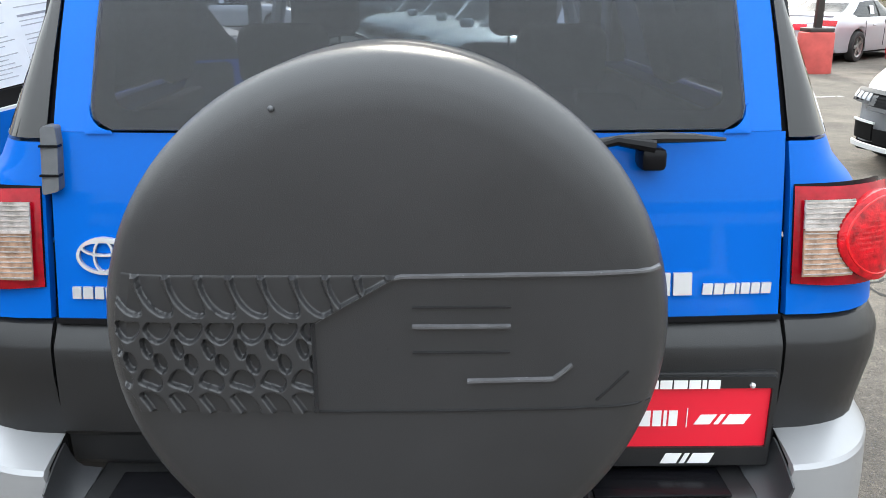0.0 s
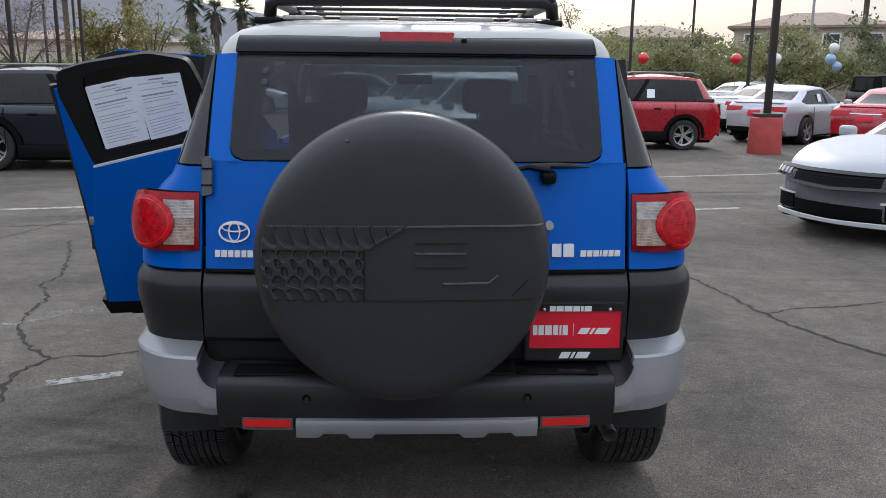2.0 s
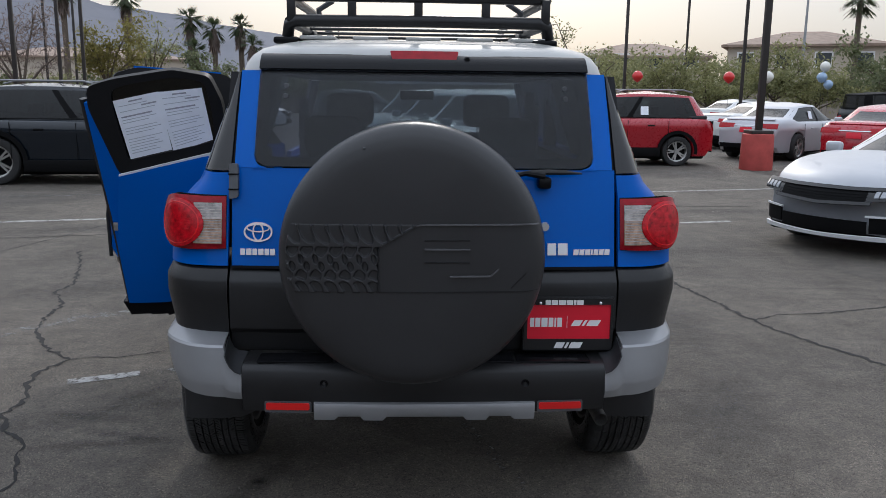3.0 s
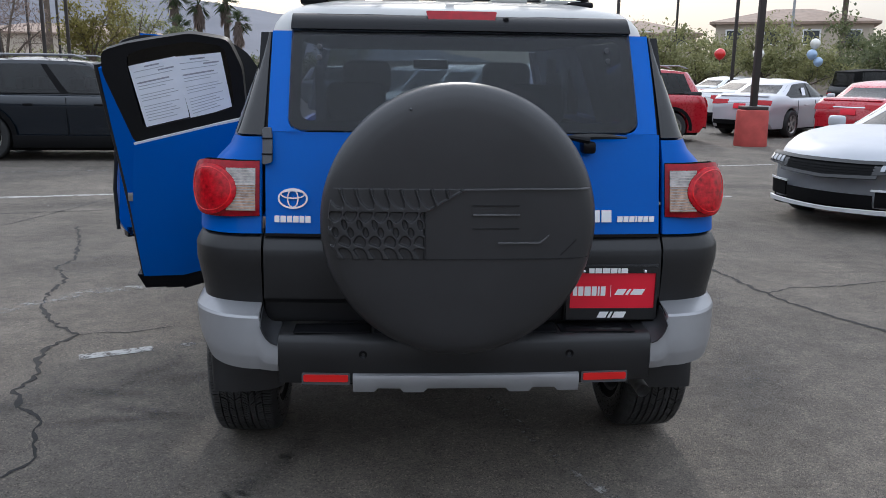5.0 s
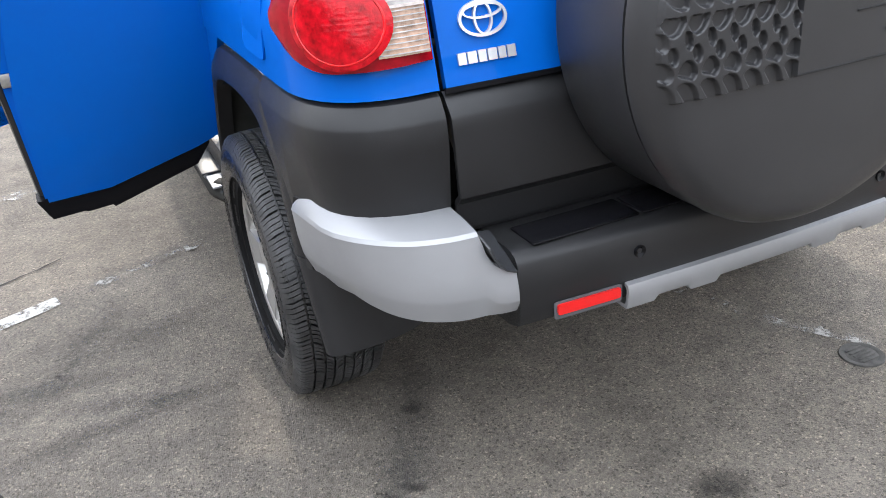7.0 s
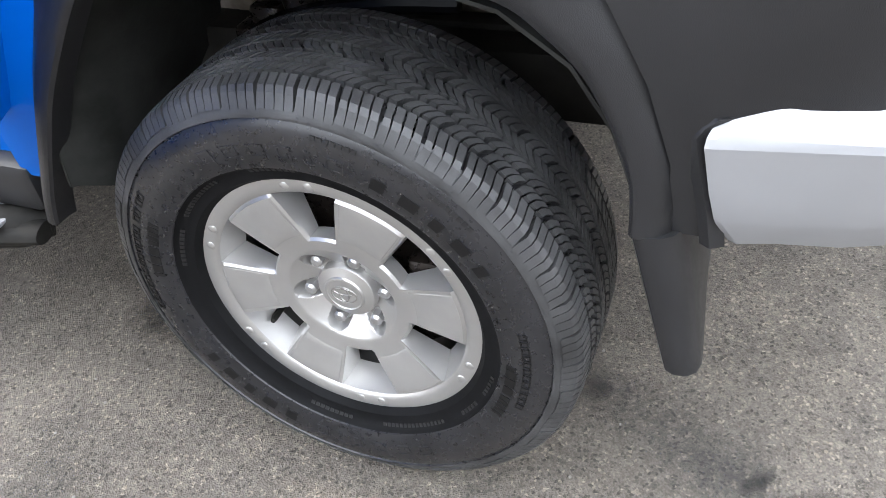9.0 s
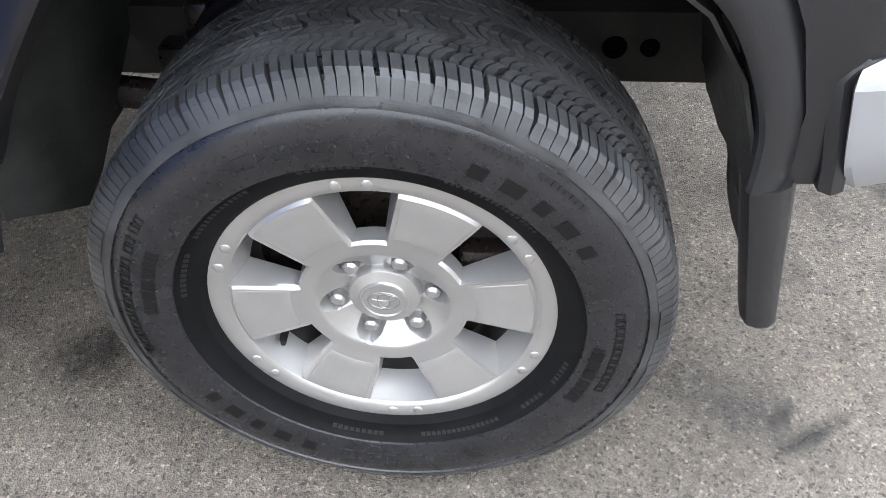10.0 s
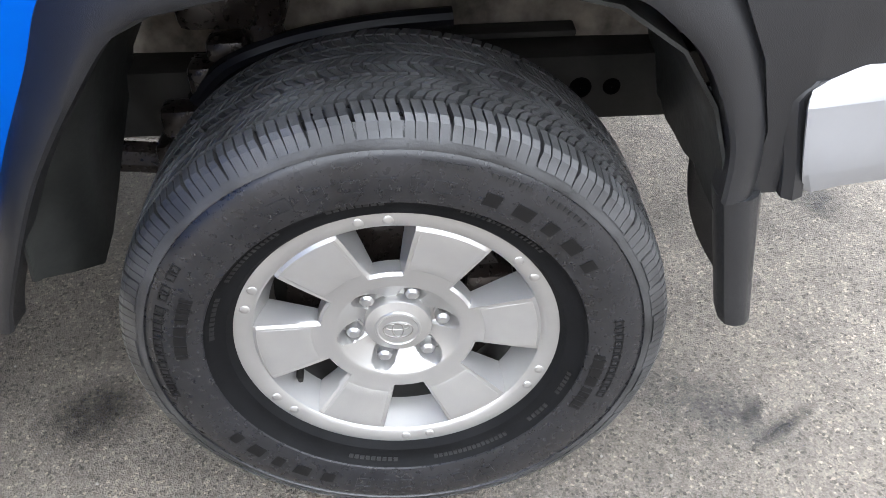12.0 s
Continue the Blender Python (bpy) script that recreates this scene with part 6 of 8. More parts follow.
def saloon_nose(car, L, W):
    """Swept front of a saloon: wing bar, grille, lamps, lower intakes and lip, all bowed round the nose."""
    def sheet(x0, x1, lo, hi, off, thick=0.02, nx=14, nz=5):
        rows = []
        for i in range(nx + 1):
            x = x0 + (x1 - x0) * i / nx
            a, b = lo(x), hi(x)
            rows.append([(x, L + off + (0.034 if z > 0.5 else 0.016) + (0.05 + 0.10 * (abs(x) / (W / 2)) ** 2 if z > 0.5 else 0.012) + lerp([(0.18, -0.05), (0.30, -0.01), (0.45, 0.0), (0.52, -0.004), (0.60, -0.045), (0.66, -0.072), (0.72, -0.135), (0.78, -0.205), (0.84, -0.33)], z) - 0.34 * (abs(x) / (W / 2)) ** 2 - 0.25 * max(0, abs(x) - 0.70) , z) for z in [a + (b - a) * j / nz for j in range(nz + 1)]])
        return skin(rows, thick)

    flat = lambda z: (lambda x: z)
    rise = lambda x: 0.04 * max(0, abs(x) - 0.35)
    part("grille", sheet(-0.50, 0.50, lambda x: 0.565 + 0.05 * abs(x), lambda x: 0.685 + rise(x), 0.016), CAR_TRIM, car, "black front grille")
    part("grille_bar", sheet(-0.72, 0.72, lambda x: 0.690 + rise(x), lambda x: 0.722 + rise(x), 0.040), CAR_BLACK, car, "gloss black wing bar")
    part("chin_bar", sheet(-0.52, 0.52, lambda x: 0.535 + 0.05 * abs(x), lambda x: 0.565 + 0.05 * abs(x), 0.034), CAR_BLACK, car)
    for k in range(3):
        part("grille_slat", sheet(-0.47, 0.47, lambda x: 0.592 + 0.026 * k + 0.02 * abs(x), lambda x: 0.600 + 0.026 * k + 0.02 * abs(x), 0.020), CAR_TRIM, car)
    for sx in (-1, 1):
        a, b = sorted((sx * 0.46, sx * 0.75))
        part("lamp_bezel", sheet(a, b, lambda x: 0.590 + 0.10 * (abs(x) - 0.46), lambda x: 0.705 + 0.06 * (abs(x) - 0.46), 0.018), CAR_BLACK, car)
        lamp = part("head_lamp", sheet(*sorted((sx * 0.53, sx * 0.735)), lambda x: 0.622 + 0.10 * (abs(x) - 0.46), lambda x: 0.692 + 0.06 * (abs(x) - 0.46), 0.030), LAMP_CLEAR, car, "clear head lamp")
        for q in (0.57, 0.63, 0.69):
            part("lamp_divider", sheet(*sorted((sx * q, sx * (q + 0.012))), flat(0.63), flat(0.70), 0.034, 0.01, 2, 2), CAR_BLACK, lamp)
        part("fog_recess", sheet(*sorted((sx * 0.49, sx * 0.74)), lambda x: 0.27 + 0.03 * (abs(x) - 0.49), lambda x: 0.425, 0.018), CAR_TRIM, car)
        part("fog_strip", sheet(*sorted((sx * 0.46, sx * 0.75)), lambda x: 0.428 + 0.03 * (abs(x) - 0.46), lambda x: 0.446 + 0.03 * (abs(x) - 0.46), 0.034), STRIP, car, "bright strip over the intake")
    part("lower_grille", sheet(-0.47, 0.47, flat(0.255), flat(0.385), 0.018), CAR_TRIM, car)
    part("lip", sheet(-0.78, 0.78, flat(0.195), lambda x: 0.228 + 0.02 * abs(x), 0.050), STRIP, car, "bright front lip")
    ring = lambda r: [(r * math.copysign(abs(math.cos(a)) ** 0.6, math.cos(a)), 0.640 + r * math.copysign(abs(math.sin(a)) ** 0.6, math.sin(a))) for a in [2 * math.pi * k / 24 for k in range(24)]]
    part("front_emblem", ring_plate(ring(0.056), ring(0.042), 0.012, lambda u, v, d: (u, L - 0.03 + d - (v - 0.64) * 0.5, v)), STRIP, car)


def parked_car(name, label, style, paint, place, L=4.6, W=1.82, group="parked cars", plate=False, details="", cladding=False, R=0.335, rails=False):
    """A parked car in its own space: tail at y = 0, nose at y = L, heading +y."""
    st = STYLES[style]
    H, belt = st["H"], st["belt"]
    car = empty(name, label, "car", place, group)
    wr, wf = 0.21 * L, 0.80 * L
    ra = R + 0.055

    def half(s):
        return W / 2 * (1 - 0.16 * abs(2 * s - 1) ** 5 - 0.03 * abs(2 * s - 1) ** 2)

    ys = sorted(set([L * k / 44 for k in range(45)] + [wc + q * ra for wc in (wr, wf) for q in (-1.001, -0.999, -0.8, -0.5, 0, 0.5, 0.8, 0.999, 1.001)] + [0.03, 0.1, L - 0.03, L - 0.1]))
    rows = []
    for y in ys:
        s = y / L
        w, zt = half(s), sum(lerp(st["top"], s + q * 0.008) for q in (-2, -1, 0, 1, 2)) / 5
        bow = 0.10 * (abs(2 * s - 1) ** 8) if details != "nose" or s < 0.5 else 0.34 * max(0.0, 2 * s - 1) ** 4
        zb = 0.22 + (0.12 if s < 0.04 else 0.0) + (0.03 if s > 0.97 else 0)
        for wc in (wr, wf):
            if abs(y - wc) < ra:
                zb = max(zb, R + math.sqrt(ra * ra - (y - wc) ** 2))
        zsh = min(zt - 0.02, belt - 0.03)
        zm = max(zb + 0.04, 0.58)
        zu = max(zm + 0.03, zsh - 0.16)
        zsh = max(zsh, zu + 0.02)
        zt = max(zt, zsh + 0.015)
        ze = zu + (zsh - zu) * 0.45
        side = [(w * 0.84, zb), (w * 0.955, zb + 0.004), (w * 0.975, zb + 0.05), (w * 0.968, zm - 0.02), (w * 0.985, zm + 0.03), (w * 0.996, zu - 0.015), (w, zu), (w * 0.988, ze), (w * 0.970, zsh - 0.01), (w * 0.945, zsh + (zt - zsh) * 0.45), (w * 0.89, zsh + (zt - zsh) * 0.82), (w * 0.80, zt + 0.002), (w * 0.60, zt + 0.014), (w * 0.30, zt + 0.026), (0.0, zt + 0.03)]
        dy = lambda x: (bow * (x / (W / 2)) ** 2) * (1 if s < 0.5 else -1)
        rows.append([(x, y + dy(x), z) for x, z in side] + [(-x, y + dy(x), z) for x, z in side[-2::-1]])
    bm = bmesh.new()
    vs = grid(bm, rows)
    bm.faces.new(vs[0])
    bm.faces.new(vs[-1][::-1])
    part("body", bm, paint, car, sharp=38)
    # cabin and greenhouse
    f0, f1 = st["foot"]
    r0, r1 = st["roof"]
    wb, wt = W / 2 * 0.86, W / 2 * (0.66 if style != "boxy" else 0.78)
    part("cabin", box((-wb * 0.94, f0 * L + 0.12, belt - 0.02), (wb * 0.94, f1 * L - 0.45, belt + 0.07), 0.03), CABIN, car)
    for sy in (0.47, 0.30):
        for sx in (-0.36, 0.36):
            part("seat_back", box((sx - 0.22, sy * L - 0.06, belt), (sx + 0.22, sy * L + 0.06, belt + 0.27), 0.05), CABIN, car)

    # one shell of roof, pillars and panes, bowed in plan and leaning in towards the top
    mid = (0.50 * (f0 + f1)) * L
    split = (0.47 * L - mid) / ((f1 - f0) * L / 2)
    FS = [-0.97, -0.93, -0.88, -0.80, -0.55, -0.30, split - 0.05, split + 0.03, split + 0.25, 0.55, 0.80, 0.90, 0.95, 0.975]
    GS = [0.90, 0.82, 0.62, 0.40, 0.15, -0.15, -0.40, -0.62, -0.82, -0.90]
    pw = 5.0
    seats = [(1, f) for f in FS] + [(2, g) for g in GS] + [(3, f) for f in FS[::-1]] + [(4, -g) for g in GS]

    def ring(t, grow=0.0):
        """The shell's outline at share t of the greenhouse's height."""
        a = (f0 + (r0 - f0) * t ** 0.9) * L - grow
        b = (f1 + (r1 - f1) * t ** 0.92) * L + grow
        c, h = (a + b) / 2, (b - a) / 2
        w = wb + (wt - wb) * (0.75 * t + 0.25 * t ** 3) + grow
        pts = []
        for kind, v in seats:
            if kind in (1, 3):
                x, y = (1 if kind == 1 else -1) * w * (1 - abs(v) ** pw) ** (1 / pw), c + h * v
            else:
                x, y = w * v, c + (1 if kind == 2 else -1) * h * (1 - abs(v) ** pw) ** (1 / pw)
            k = (y - (r0 + r1) / 2 * L) / ((r1 - r0) * L / 2)
            arc = 0.055 * min(2.0, abs(k)) ** 2 * (1.0 if k < 0 else 0.75)
            pts.append((x, y, belt - 0.02 + (H - 0.055 - arc * t - belt + 0.02) * t))
        return pts

    TS = [0.0, 0.07, 0.3, 0.55, 0.78, 0.90, 1.0]
    table = [ring(t) for t in TS]
    cy = (r0 + r1) / 2 * L
    for k in (0.97, 0.90, 0.75, 0.5, 0.25, 0.02):
        table.append([(x * k, cy + (y - cy) * k, z + 0.062 * (1 - k * k) + (H - 0.055 - z) * (1 - k) ** 1.3) for x, y, z in table[6]])
    nr = len(seats)
    nf, ng = len(FS), len(GS)

    def pane_of(i, j):
        """Name of the pane that holds this patch, or None for paint."""
        if not 1 <= j < 5:
            return None
        if i < nf or nf + ng <= i < 2 * nf + ng:
            near = i if i < nf else (2 * nf + ng - 2 - i)
            if 3 <= near < 6:
                return "rear_side_window" if i < nf else "rear_side_window_far"
            if 7 <= near < 10:
                return "side_window" if i < nf else "side_window_far"
            return ("pillar_trim" if i < nf else "pillar_trim_far") if near == 6 else None
        k = i - nf if i < nf + ng else i - 2 * nf - ng
        if 1 <= k < ng - 2:
            return "windscreen" if i < nf + ng else "rear_window"
        return None

    shells = {}
    for j in range(len(table) - 1):
        for i in range(nr):
            shells.setdefault(pane_of(i, j), []).append((i, j))
    for nm, cells in shells.items():
        bm = bmesh.new()
        made = {}
        for i, j in cells:
            q = []
            for a_, b_ in ((i, j), ((i + 1) % nr, j), ((i + 1) % nr, j + 1), (i, j + 1)):
                if (a_, b_) not in made:
                    made[(a_, b_)] = bm.verts.new(table[b_][a_])
                q.append(made[(a_, b_)])
            bm.faces.new(q)
        if nm is None:
            part("roof", bm, paint if style != "boxy" else CAR_TRIM, car, "painted roof and pillars", sharp=50)
        elif nm.startswith("pillar_trim"):
            part("door_pillar", bm, CAR_TRIM, car)
        else:
            part(nm.replace("_far", ""), bm, CAR_TINT, car, "dark car window")
    tail_y = [(0.30, 0.012), (0.40, 0.0), (0.66, 0.0), (0.75, 0.004), (0.84, 0.030), (0.93, 0.075), (1.0, 0.14), (1.06, 0.24)] if style == "sedan" else [(0.30, 0.012), (0.40, 0.0), (0.70, 0.0), (0.85, 0.020), (0.95, 0.050), (1.06, 0.15)]

    def tail_patch(x0, x1, lo, hi, off, thick=0.02, nx=8, nz=5):
        """A sheet that lies on the bowed tail, that far proud of it."""
        rows_ = []
        for i in range(nx + 1):
            x = x0 + (x1 - x0) * i / nx
            a, b = lo(x), hi(x)
            rows_.append([(x, lerp(tail_y, z) + 0.10 * (x / (W / 2)) ** 2 - off, z) for z in [a + (b - a) * k / nz for k in range(nz + 1)]])
        return skin(rows_, thick)

    for sx in (1, -1):
        line = table[1][3:11] if sx > 0 else table[1][nf + ng + 3:nf + ng + 11]
        part("window_trim", pipe([(x + sx * 0.004, y, z) for x, y, z in line], 0.010, 6), CHROME if style == "sedan" else CAR_TRIM, car)
        for s in (0.36, 0.58):
            part("door_handle", box((sx * W / 2 * 0.985 - 0.02, s * L - 0.12, belt - 0.17), (sx * W / 2 * 0.985 + 0.02, s * L + 0.04, belt - 0.135), 0.01), paint if style == "sedan" else CAR_TRIM, car)
        for s in (0.26, 0.47, 0.67):
            part("door_gap", pipe([(sx * W / 2 * 0.998, s * L, 0.32), (sx * W / 2 * 0.999, s * L + 0.01, 0.6), (sx * W / 2 * 0.985, s * L, belt - 0.04)], 0.006, 5), CAR_TRIM, car)
        mir = box((sx * (wb + 0.12) - 0.10, 0.66 * L - 0.04, belt - 0.01), (sx * (wb + 0.12) + 0.10, 0.66 * L + 0.06, belt + 0.12), 0.04, 3)
        part("mirror", mir, paint, car)
        # lamps, flush with the bowed tail
        hx = half(0.0) * 0.76
        inner, outer, lo_, hi_ = (hx - 0.24, hx + 0.20, 0.80, 0.92) if style == "sedan" else (hx - 0.06, hx + 0.19, 0.80, 1.02)
        lampb = tail_patch(sx * inner, sx * outer, lambda x: lo_ + 0.10 * max(0, hx - abs(x)), lambda x: hi_, 0.014)
        part("tail_lamp", lampb, LENS_RED_DEEP, car, "red tail lamp")
        hz = 0.70 if style == "sedan" else 0.82
        nose = half(1.0)
        if details != "nose":
            part("head_lamp", box((sx * nose * 0.80 - 0.18, L - 0.30, hz - 0.06), (sx * nose * 0.80 + 0.16, L - 0.045, hz + 0.05), 0.025, 2), LAMP_CLEAR, car, "clear head lamp")
            part("lamp_bezel", box((sx * nose * 0.80 - 0.20, L - 0.28, hz - 0.075), (sx * nose * 0.80 + 0.16, L - 0.06, hz + 0.065), 0.025, 2), CAR_TRIM, car)
            part("fog_recess", box((sx * nose * 0.74 - 0.15, L - 0.2, 0.33), (sx * nose * 0.74 + 0.15, L - 0.055, 0.47), 0.03, 2), CAR_TRIM, car)
        for wy in (wr, wf):
            if cladding:
                rws = [[(sx * (W / 2 - 0.02), wy - q * math.cos(a), R + q * math.sin(a)) for q in (ra + 0.0, ra + 0.02, ra + 0.075)] for a in [radians(k) for k in range(-8, 189, 14)]]
                part("arch_cladding", skin([[(x + sx * 0.025, y, z) for x, y, z in r] for r in rws], 0.012), CAR_TRIM, car)
            hub = Matrix.Translation((sx * (W / 2 - 0.115), wy, R)) @ pose(0, 0, 0, 0, 0, 180 if sx > 0 else 0)
            first = None
            for nm, me in car_wheel_data(R):
                ob = new("wheel" if first is None else nm, me)
                if first is None:
                    ob.parent, ob.matrix_basis, first = car, hub, ob
                else:
                    ob.parent = first
            part("wheel_well", box((min(sx * (W / 2 - 0.30), sx * (W / 2 - 0.26)), wy - ra, 0.25), (max(sx * (W / 2 - 0.30), sx * (W / 2 - 0.26)), wy + ra, R + ra - 0.02)), CAR_TRIM, car)
        if cladding:
            part("sill_cladding", box((min(sx * W / 2 * 0.985, sx * W / 2 * 1.012), wr + ra, 0.22), (max(sx * W / 2 * 0.985, sx * W / 2 * 1.012), wf - ra, 0.42), 0.01), CAR_TRIM, car)
        if rails:
            part("roof_rail", pipe([(sx * wt * 0.93, r0 * L + 0.1, H - 0.02), (sx * wt * 0.93, r0 * L + 0.3, H + 0.035), (sx * wt * 0.93, r1 * L - 0.4, H + 0.035), (sx * wt * 0.93, r1 * L - 0.2, H - 0.02)], 0.016, 8), SILVER, car)
    part("underbody", box((-W * 0.40, 0.25, 0.16), (W * 0.40, L - 0.2, 0.30), 0.03), CAR_TRIM, car)
    part("rear_bumper_trim", tail_patch(-W * 0.38, W * 0.38, lambda x: 0.31, lambda x: 0.42, 0.010), CAR_TRIM, car)
    gz = 0.62 if style == "sedan" else 0.74
    if details == "nose":
        saloon_nose(car, L, W)
    else:
        part("grille", box((-W * 0.27, L - 0.10, gz - 0.10), (W * 0.27, L + 0.006, gz + 0.08), 0.03, 2), CAR_TRIM, car, "black front grille")
        part("lower_grille", box((-W * 0.36, L - 0.10, 0.26), (W * 0.36, L + 0.012, 0.42), 0.03, 2), CAR_TRIM, car)
        part("grille_bar", box((-W * 0.30, L - 0.08, gz + 0.055), (W * 0.30, L + 0.016, gz + 0.085), 0.01, 2), CHROME, car)
        bm = ring_plate([(0.062 * math.cos(2 * math.pi * k / 20), gz + 0.0 + 0.05 * math.sin(2 * math.pi * k / 20)) for k in range(20)], [(0.046 * math.cos(2 * math.pi * k / 20), gz + 0.036 * math.sin(2 * math.pi * k / 20)) for k in range(20)], 0.012, lambda u, v, d: (u, L + 0.008 + d, v))
        part("front_emblem", bm, CHROME, car)
        part("lip", box((-W * 0.40, L - 0.12, 0.205), (W * 0.40, L + 0.022, 0.235), 0.01), SILVER if style == "sedan" else CAR_TRIM, car)
    pz = 0.70 if style == "sedan" else 0.74
    part("plate", tail_patch(-0.16, 0.16, lambda x: pz, lambda x: pz + 0.13, 0.020, 0.008, 4, 3), PLATE_RED if plate else CAR_TRIM, car, "red dealer plate" if plate else "")
    if style == "sedan":
        part("boot_bar", tail_patch(-0.34, 0.34, lambda x: 0.855, lambda x: 0.875, 0.018, 0.01), CHROME, car)
        part("boot_lip", tail_patch(-half(0.05) * 0.78, half(0.05) * 0.78, lambda x: 1.015, lambda x: 1.045, 0.030, 0.02), paint, car)
    if style != "sedan" and not plate:
        return car
    for sx in (1, -1):
        part("door_sticker", prism([(0.36 * L, belt + 0.08), (0.40 * L, belt + 0.08), (0.40 * L, belt + 0.27), (0.36 * L, belt + 0.27)], 0.003, lambda u, v, d: (sx * (wb + (wt - wb) * 0.78 * (v - belt) / (H - belt) + 0.004 + d), u, v)), PAPER, car)
    return car


def heading(x, y, az):
    """Tail middle at (x, y), nose towards az degrees from +y to +x."""
    return pose(x, y, 0, 0, 0, -az)


# dark SUV beside the open doors, side on
parked_car("parked_suv", "dark slate SUV with black cladding, parked side on", "suv", CAR_SLATE, heading(-7.85, 11.15, 88), 5.0, 1.98, cladding=True, R=0.385, rails=True)
# silver saloon facing the vehicle's lane
parked_car("parked_sedan", "silver saloon with black grille and chrome bar", "sedan", CAR_SILVER, heading(8.18, 6.96, -120), 4.63, 1.80, details="nose")
# red crossover
parked_car("parked_crossover", "red crossover with dark wheel arches", "suv", CAR_RED, heading(6.95, 15.75, -90), 4.4, 1.82, cladding=True, plate=True, rails=True)
# row of saloons seen from behind
parked_car("parked_sedan", "pale silver saloon with red dealer plate", "sedan", CAR_LILAC, heading(8.35, 16.75, 50), 4.85, 1.86, plate=True)
parked_car("parked_sedan", "red saloon with boot spoiler and dealer plate", "sedan", CAR_RED, heading(9.65, 14.1, 50), 4.65, 1.80, plate=True)
parked_car("parked_sedan", "white saloon parked behind a light pole", "sedan", CAR_WHITE, heading(9.0, 21.0, 72), 4.7, 1.82)
parked_car("parked_jeep", "black boxy off-roader with hard top", "boxy", CAR_BLACK, heading(17.4, 28.6, 75), 4.3, 1.85, R=0.40)
parked_car("parked_suv", "white SUV with dark rear window", "suv", CAR_WHITE, heading(19.5, 22.5, 40), 4.6, 1.88)
# far row under the trees
for k, (x, y, az, stl, pnt, lab) in enumerate([
    (3.5, 25.5, 80, "suv", CAR_GREY, "grey crossover in the far row"),
    (6.5, 29.0, -85, "sedan", CAR_WHITE, "white saloon in the far row"),
    (9.2, 33.0, 78, "sedan", CAR_GREY, "grey saloon in the far row"),
    (12.0, 30.0, 60, "sedan", CAR_WHITE, "white saloon facing the far wall"),
    (14.2, 34.0, 70, "sedan", CAR_SILVER, "silver saloon by the far wall"),
    (25.5, 29.0, 45, "suv", CAR_SILVER, "silver SUV by the sign"),
    (-15.0, 30.0, 90, "suv", CAR_WHITE, "white SUV in the far row by the wall"),
    (-9.5, 31.0, 90, "sedan", CAR_WHITE, "white saloon in the far row by the wall"),
    (-4.0, 31.0, 90, "suv", CAR_GREY, "grey SUV in the far row by the wall"),
    (2.87, 12.0, -150, "suv", CAR_SILVER, "silver crossover parked nose-out ahead of the vehicle"),
    (2.55, 14.5, -150, "suv", CAR_WHITE, "white crossover in the row ahead"),
    (2.01, 17.0, -150, "suv", CAR_SILVER, "silver crossover in the row ahead"),
    (1.42, 19.5, -150, "suv", CAR_WHITE, "white crossover far along the row ahead"),
    # unseen row behind the camera, added for the paint to reflect
    (-6.5, -14.0, 180, "suv", CAR_GREY, "unseen grey SUV added across the lane"),
    (-3.2, -14.0, 180, "sedan", CAR_WHITE, "unseen white saloon added across the lane"),
    (0.2, -14.0, 180, "suv", CAR_RED, "unseen red SUV added across the lane"),
    (3.6, -14.0, 180, "sedan", CAR_BLACK, "unseen black saloon added across the lane"),
    (7.0, -14.0, 180, "suv", CAR_WHITE, "unseen white SUV added across the lane"),
]):
    parked_car("parked_" + ("sedan" if stl == "sedan" else "suv"), lab, stl, pnt, heading(x, y, az), 4.6, 1.82)


# ---- poles, balloons, trees, houses, hills ----
def light_pole(x, y, h=8.5, base=True, r=0.10):
    p = empty("light_pole", "dark bronze light pole on a red concrete base" if base else "slim dark light pole", "lamp post", Matrix.Translation((x, y, 0)), "light poles")
    z0 = 0.0
    if base:
        part("base", revolve_z([(0.0, 0.345), (0.02, 0.35), (0.74, 0.335), (0.77, 0.325), (0.78, 0.30), (0.78, 0.0)], 28), CONCRETE_RED, p, "red painted concrete base")
        part("base_plate", box((-0.24, -0.24, 0.78), (0.24, 0.24, 0.86), 0.015), POLE, p)
        z0 = 0.84
    part("pole", box((-r, -r, z0), (r, r, h), 0.015), POLE, p)
    part("arm", box((-0.8, -0.05, h - 0.12), (0.8, 0.05, h), 0.01), POLE, p)
    for sx in (-1, 1):
        part("lamp_head", box((sx * 0.9 - 0.35, -0.22, h - 0.16), (sx * 0.9 + 0.35, 0.22, h + 0.06), 0.03), POLE, p)
    return p


def revolve_z(profile, n=32):
    rows = [[(r * math.cos(2 * math.pi * k / n), r * math.sin(2 * math.pi * k / n), z) for z, r in profile] for k in range(n)]
    bm = bmesh.new()
    grid(bm, rows, close_u=True)
    return bm


light_pole(7.6, 14.25, r=0.066)
for x, y, h in ((-10.9, 20.2, 10), (-12.1, 26.2, 10), (-11.4, 26.5, 10), (-17.5, 38.0, 6.6), (-16.3, 38.5, 9), (8.05, 27.5, 5.6), (14.25, 39.2, 10), (12.0, 26.2, 10), (-5.2, 60.0, 7)):
    light_pole(x, y, h, False, 0.052)

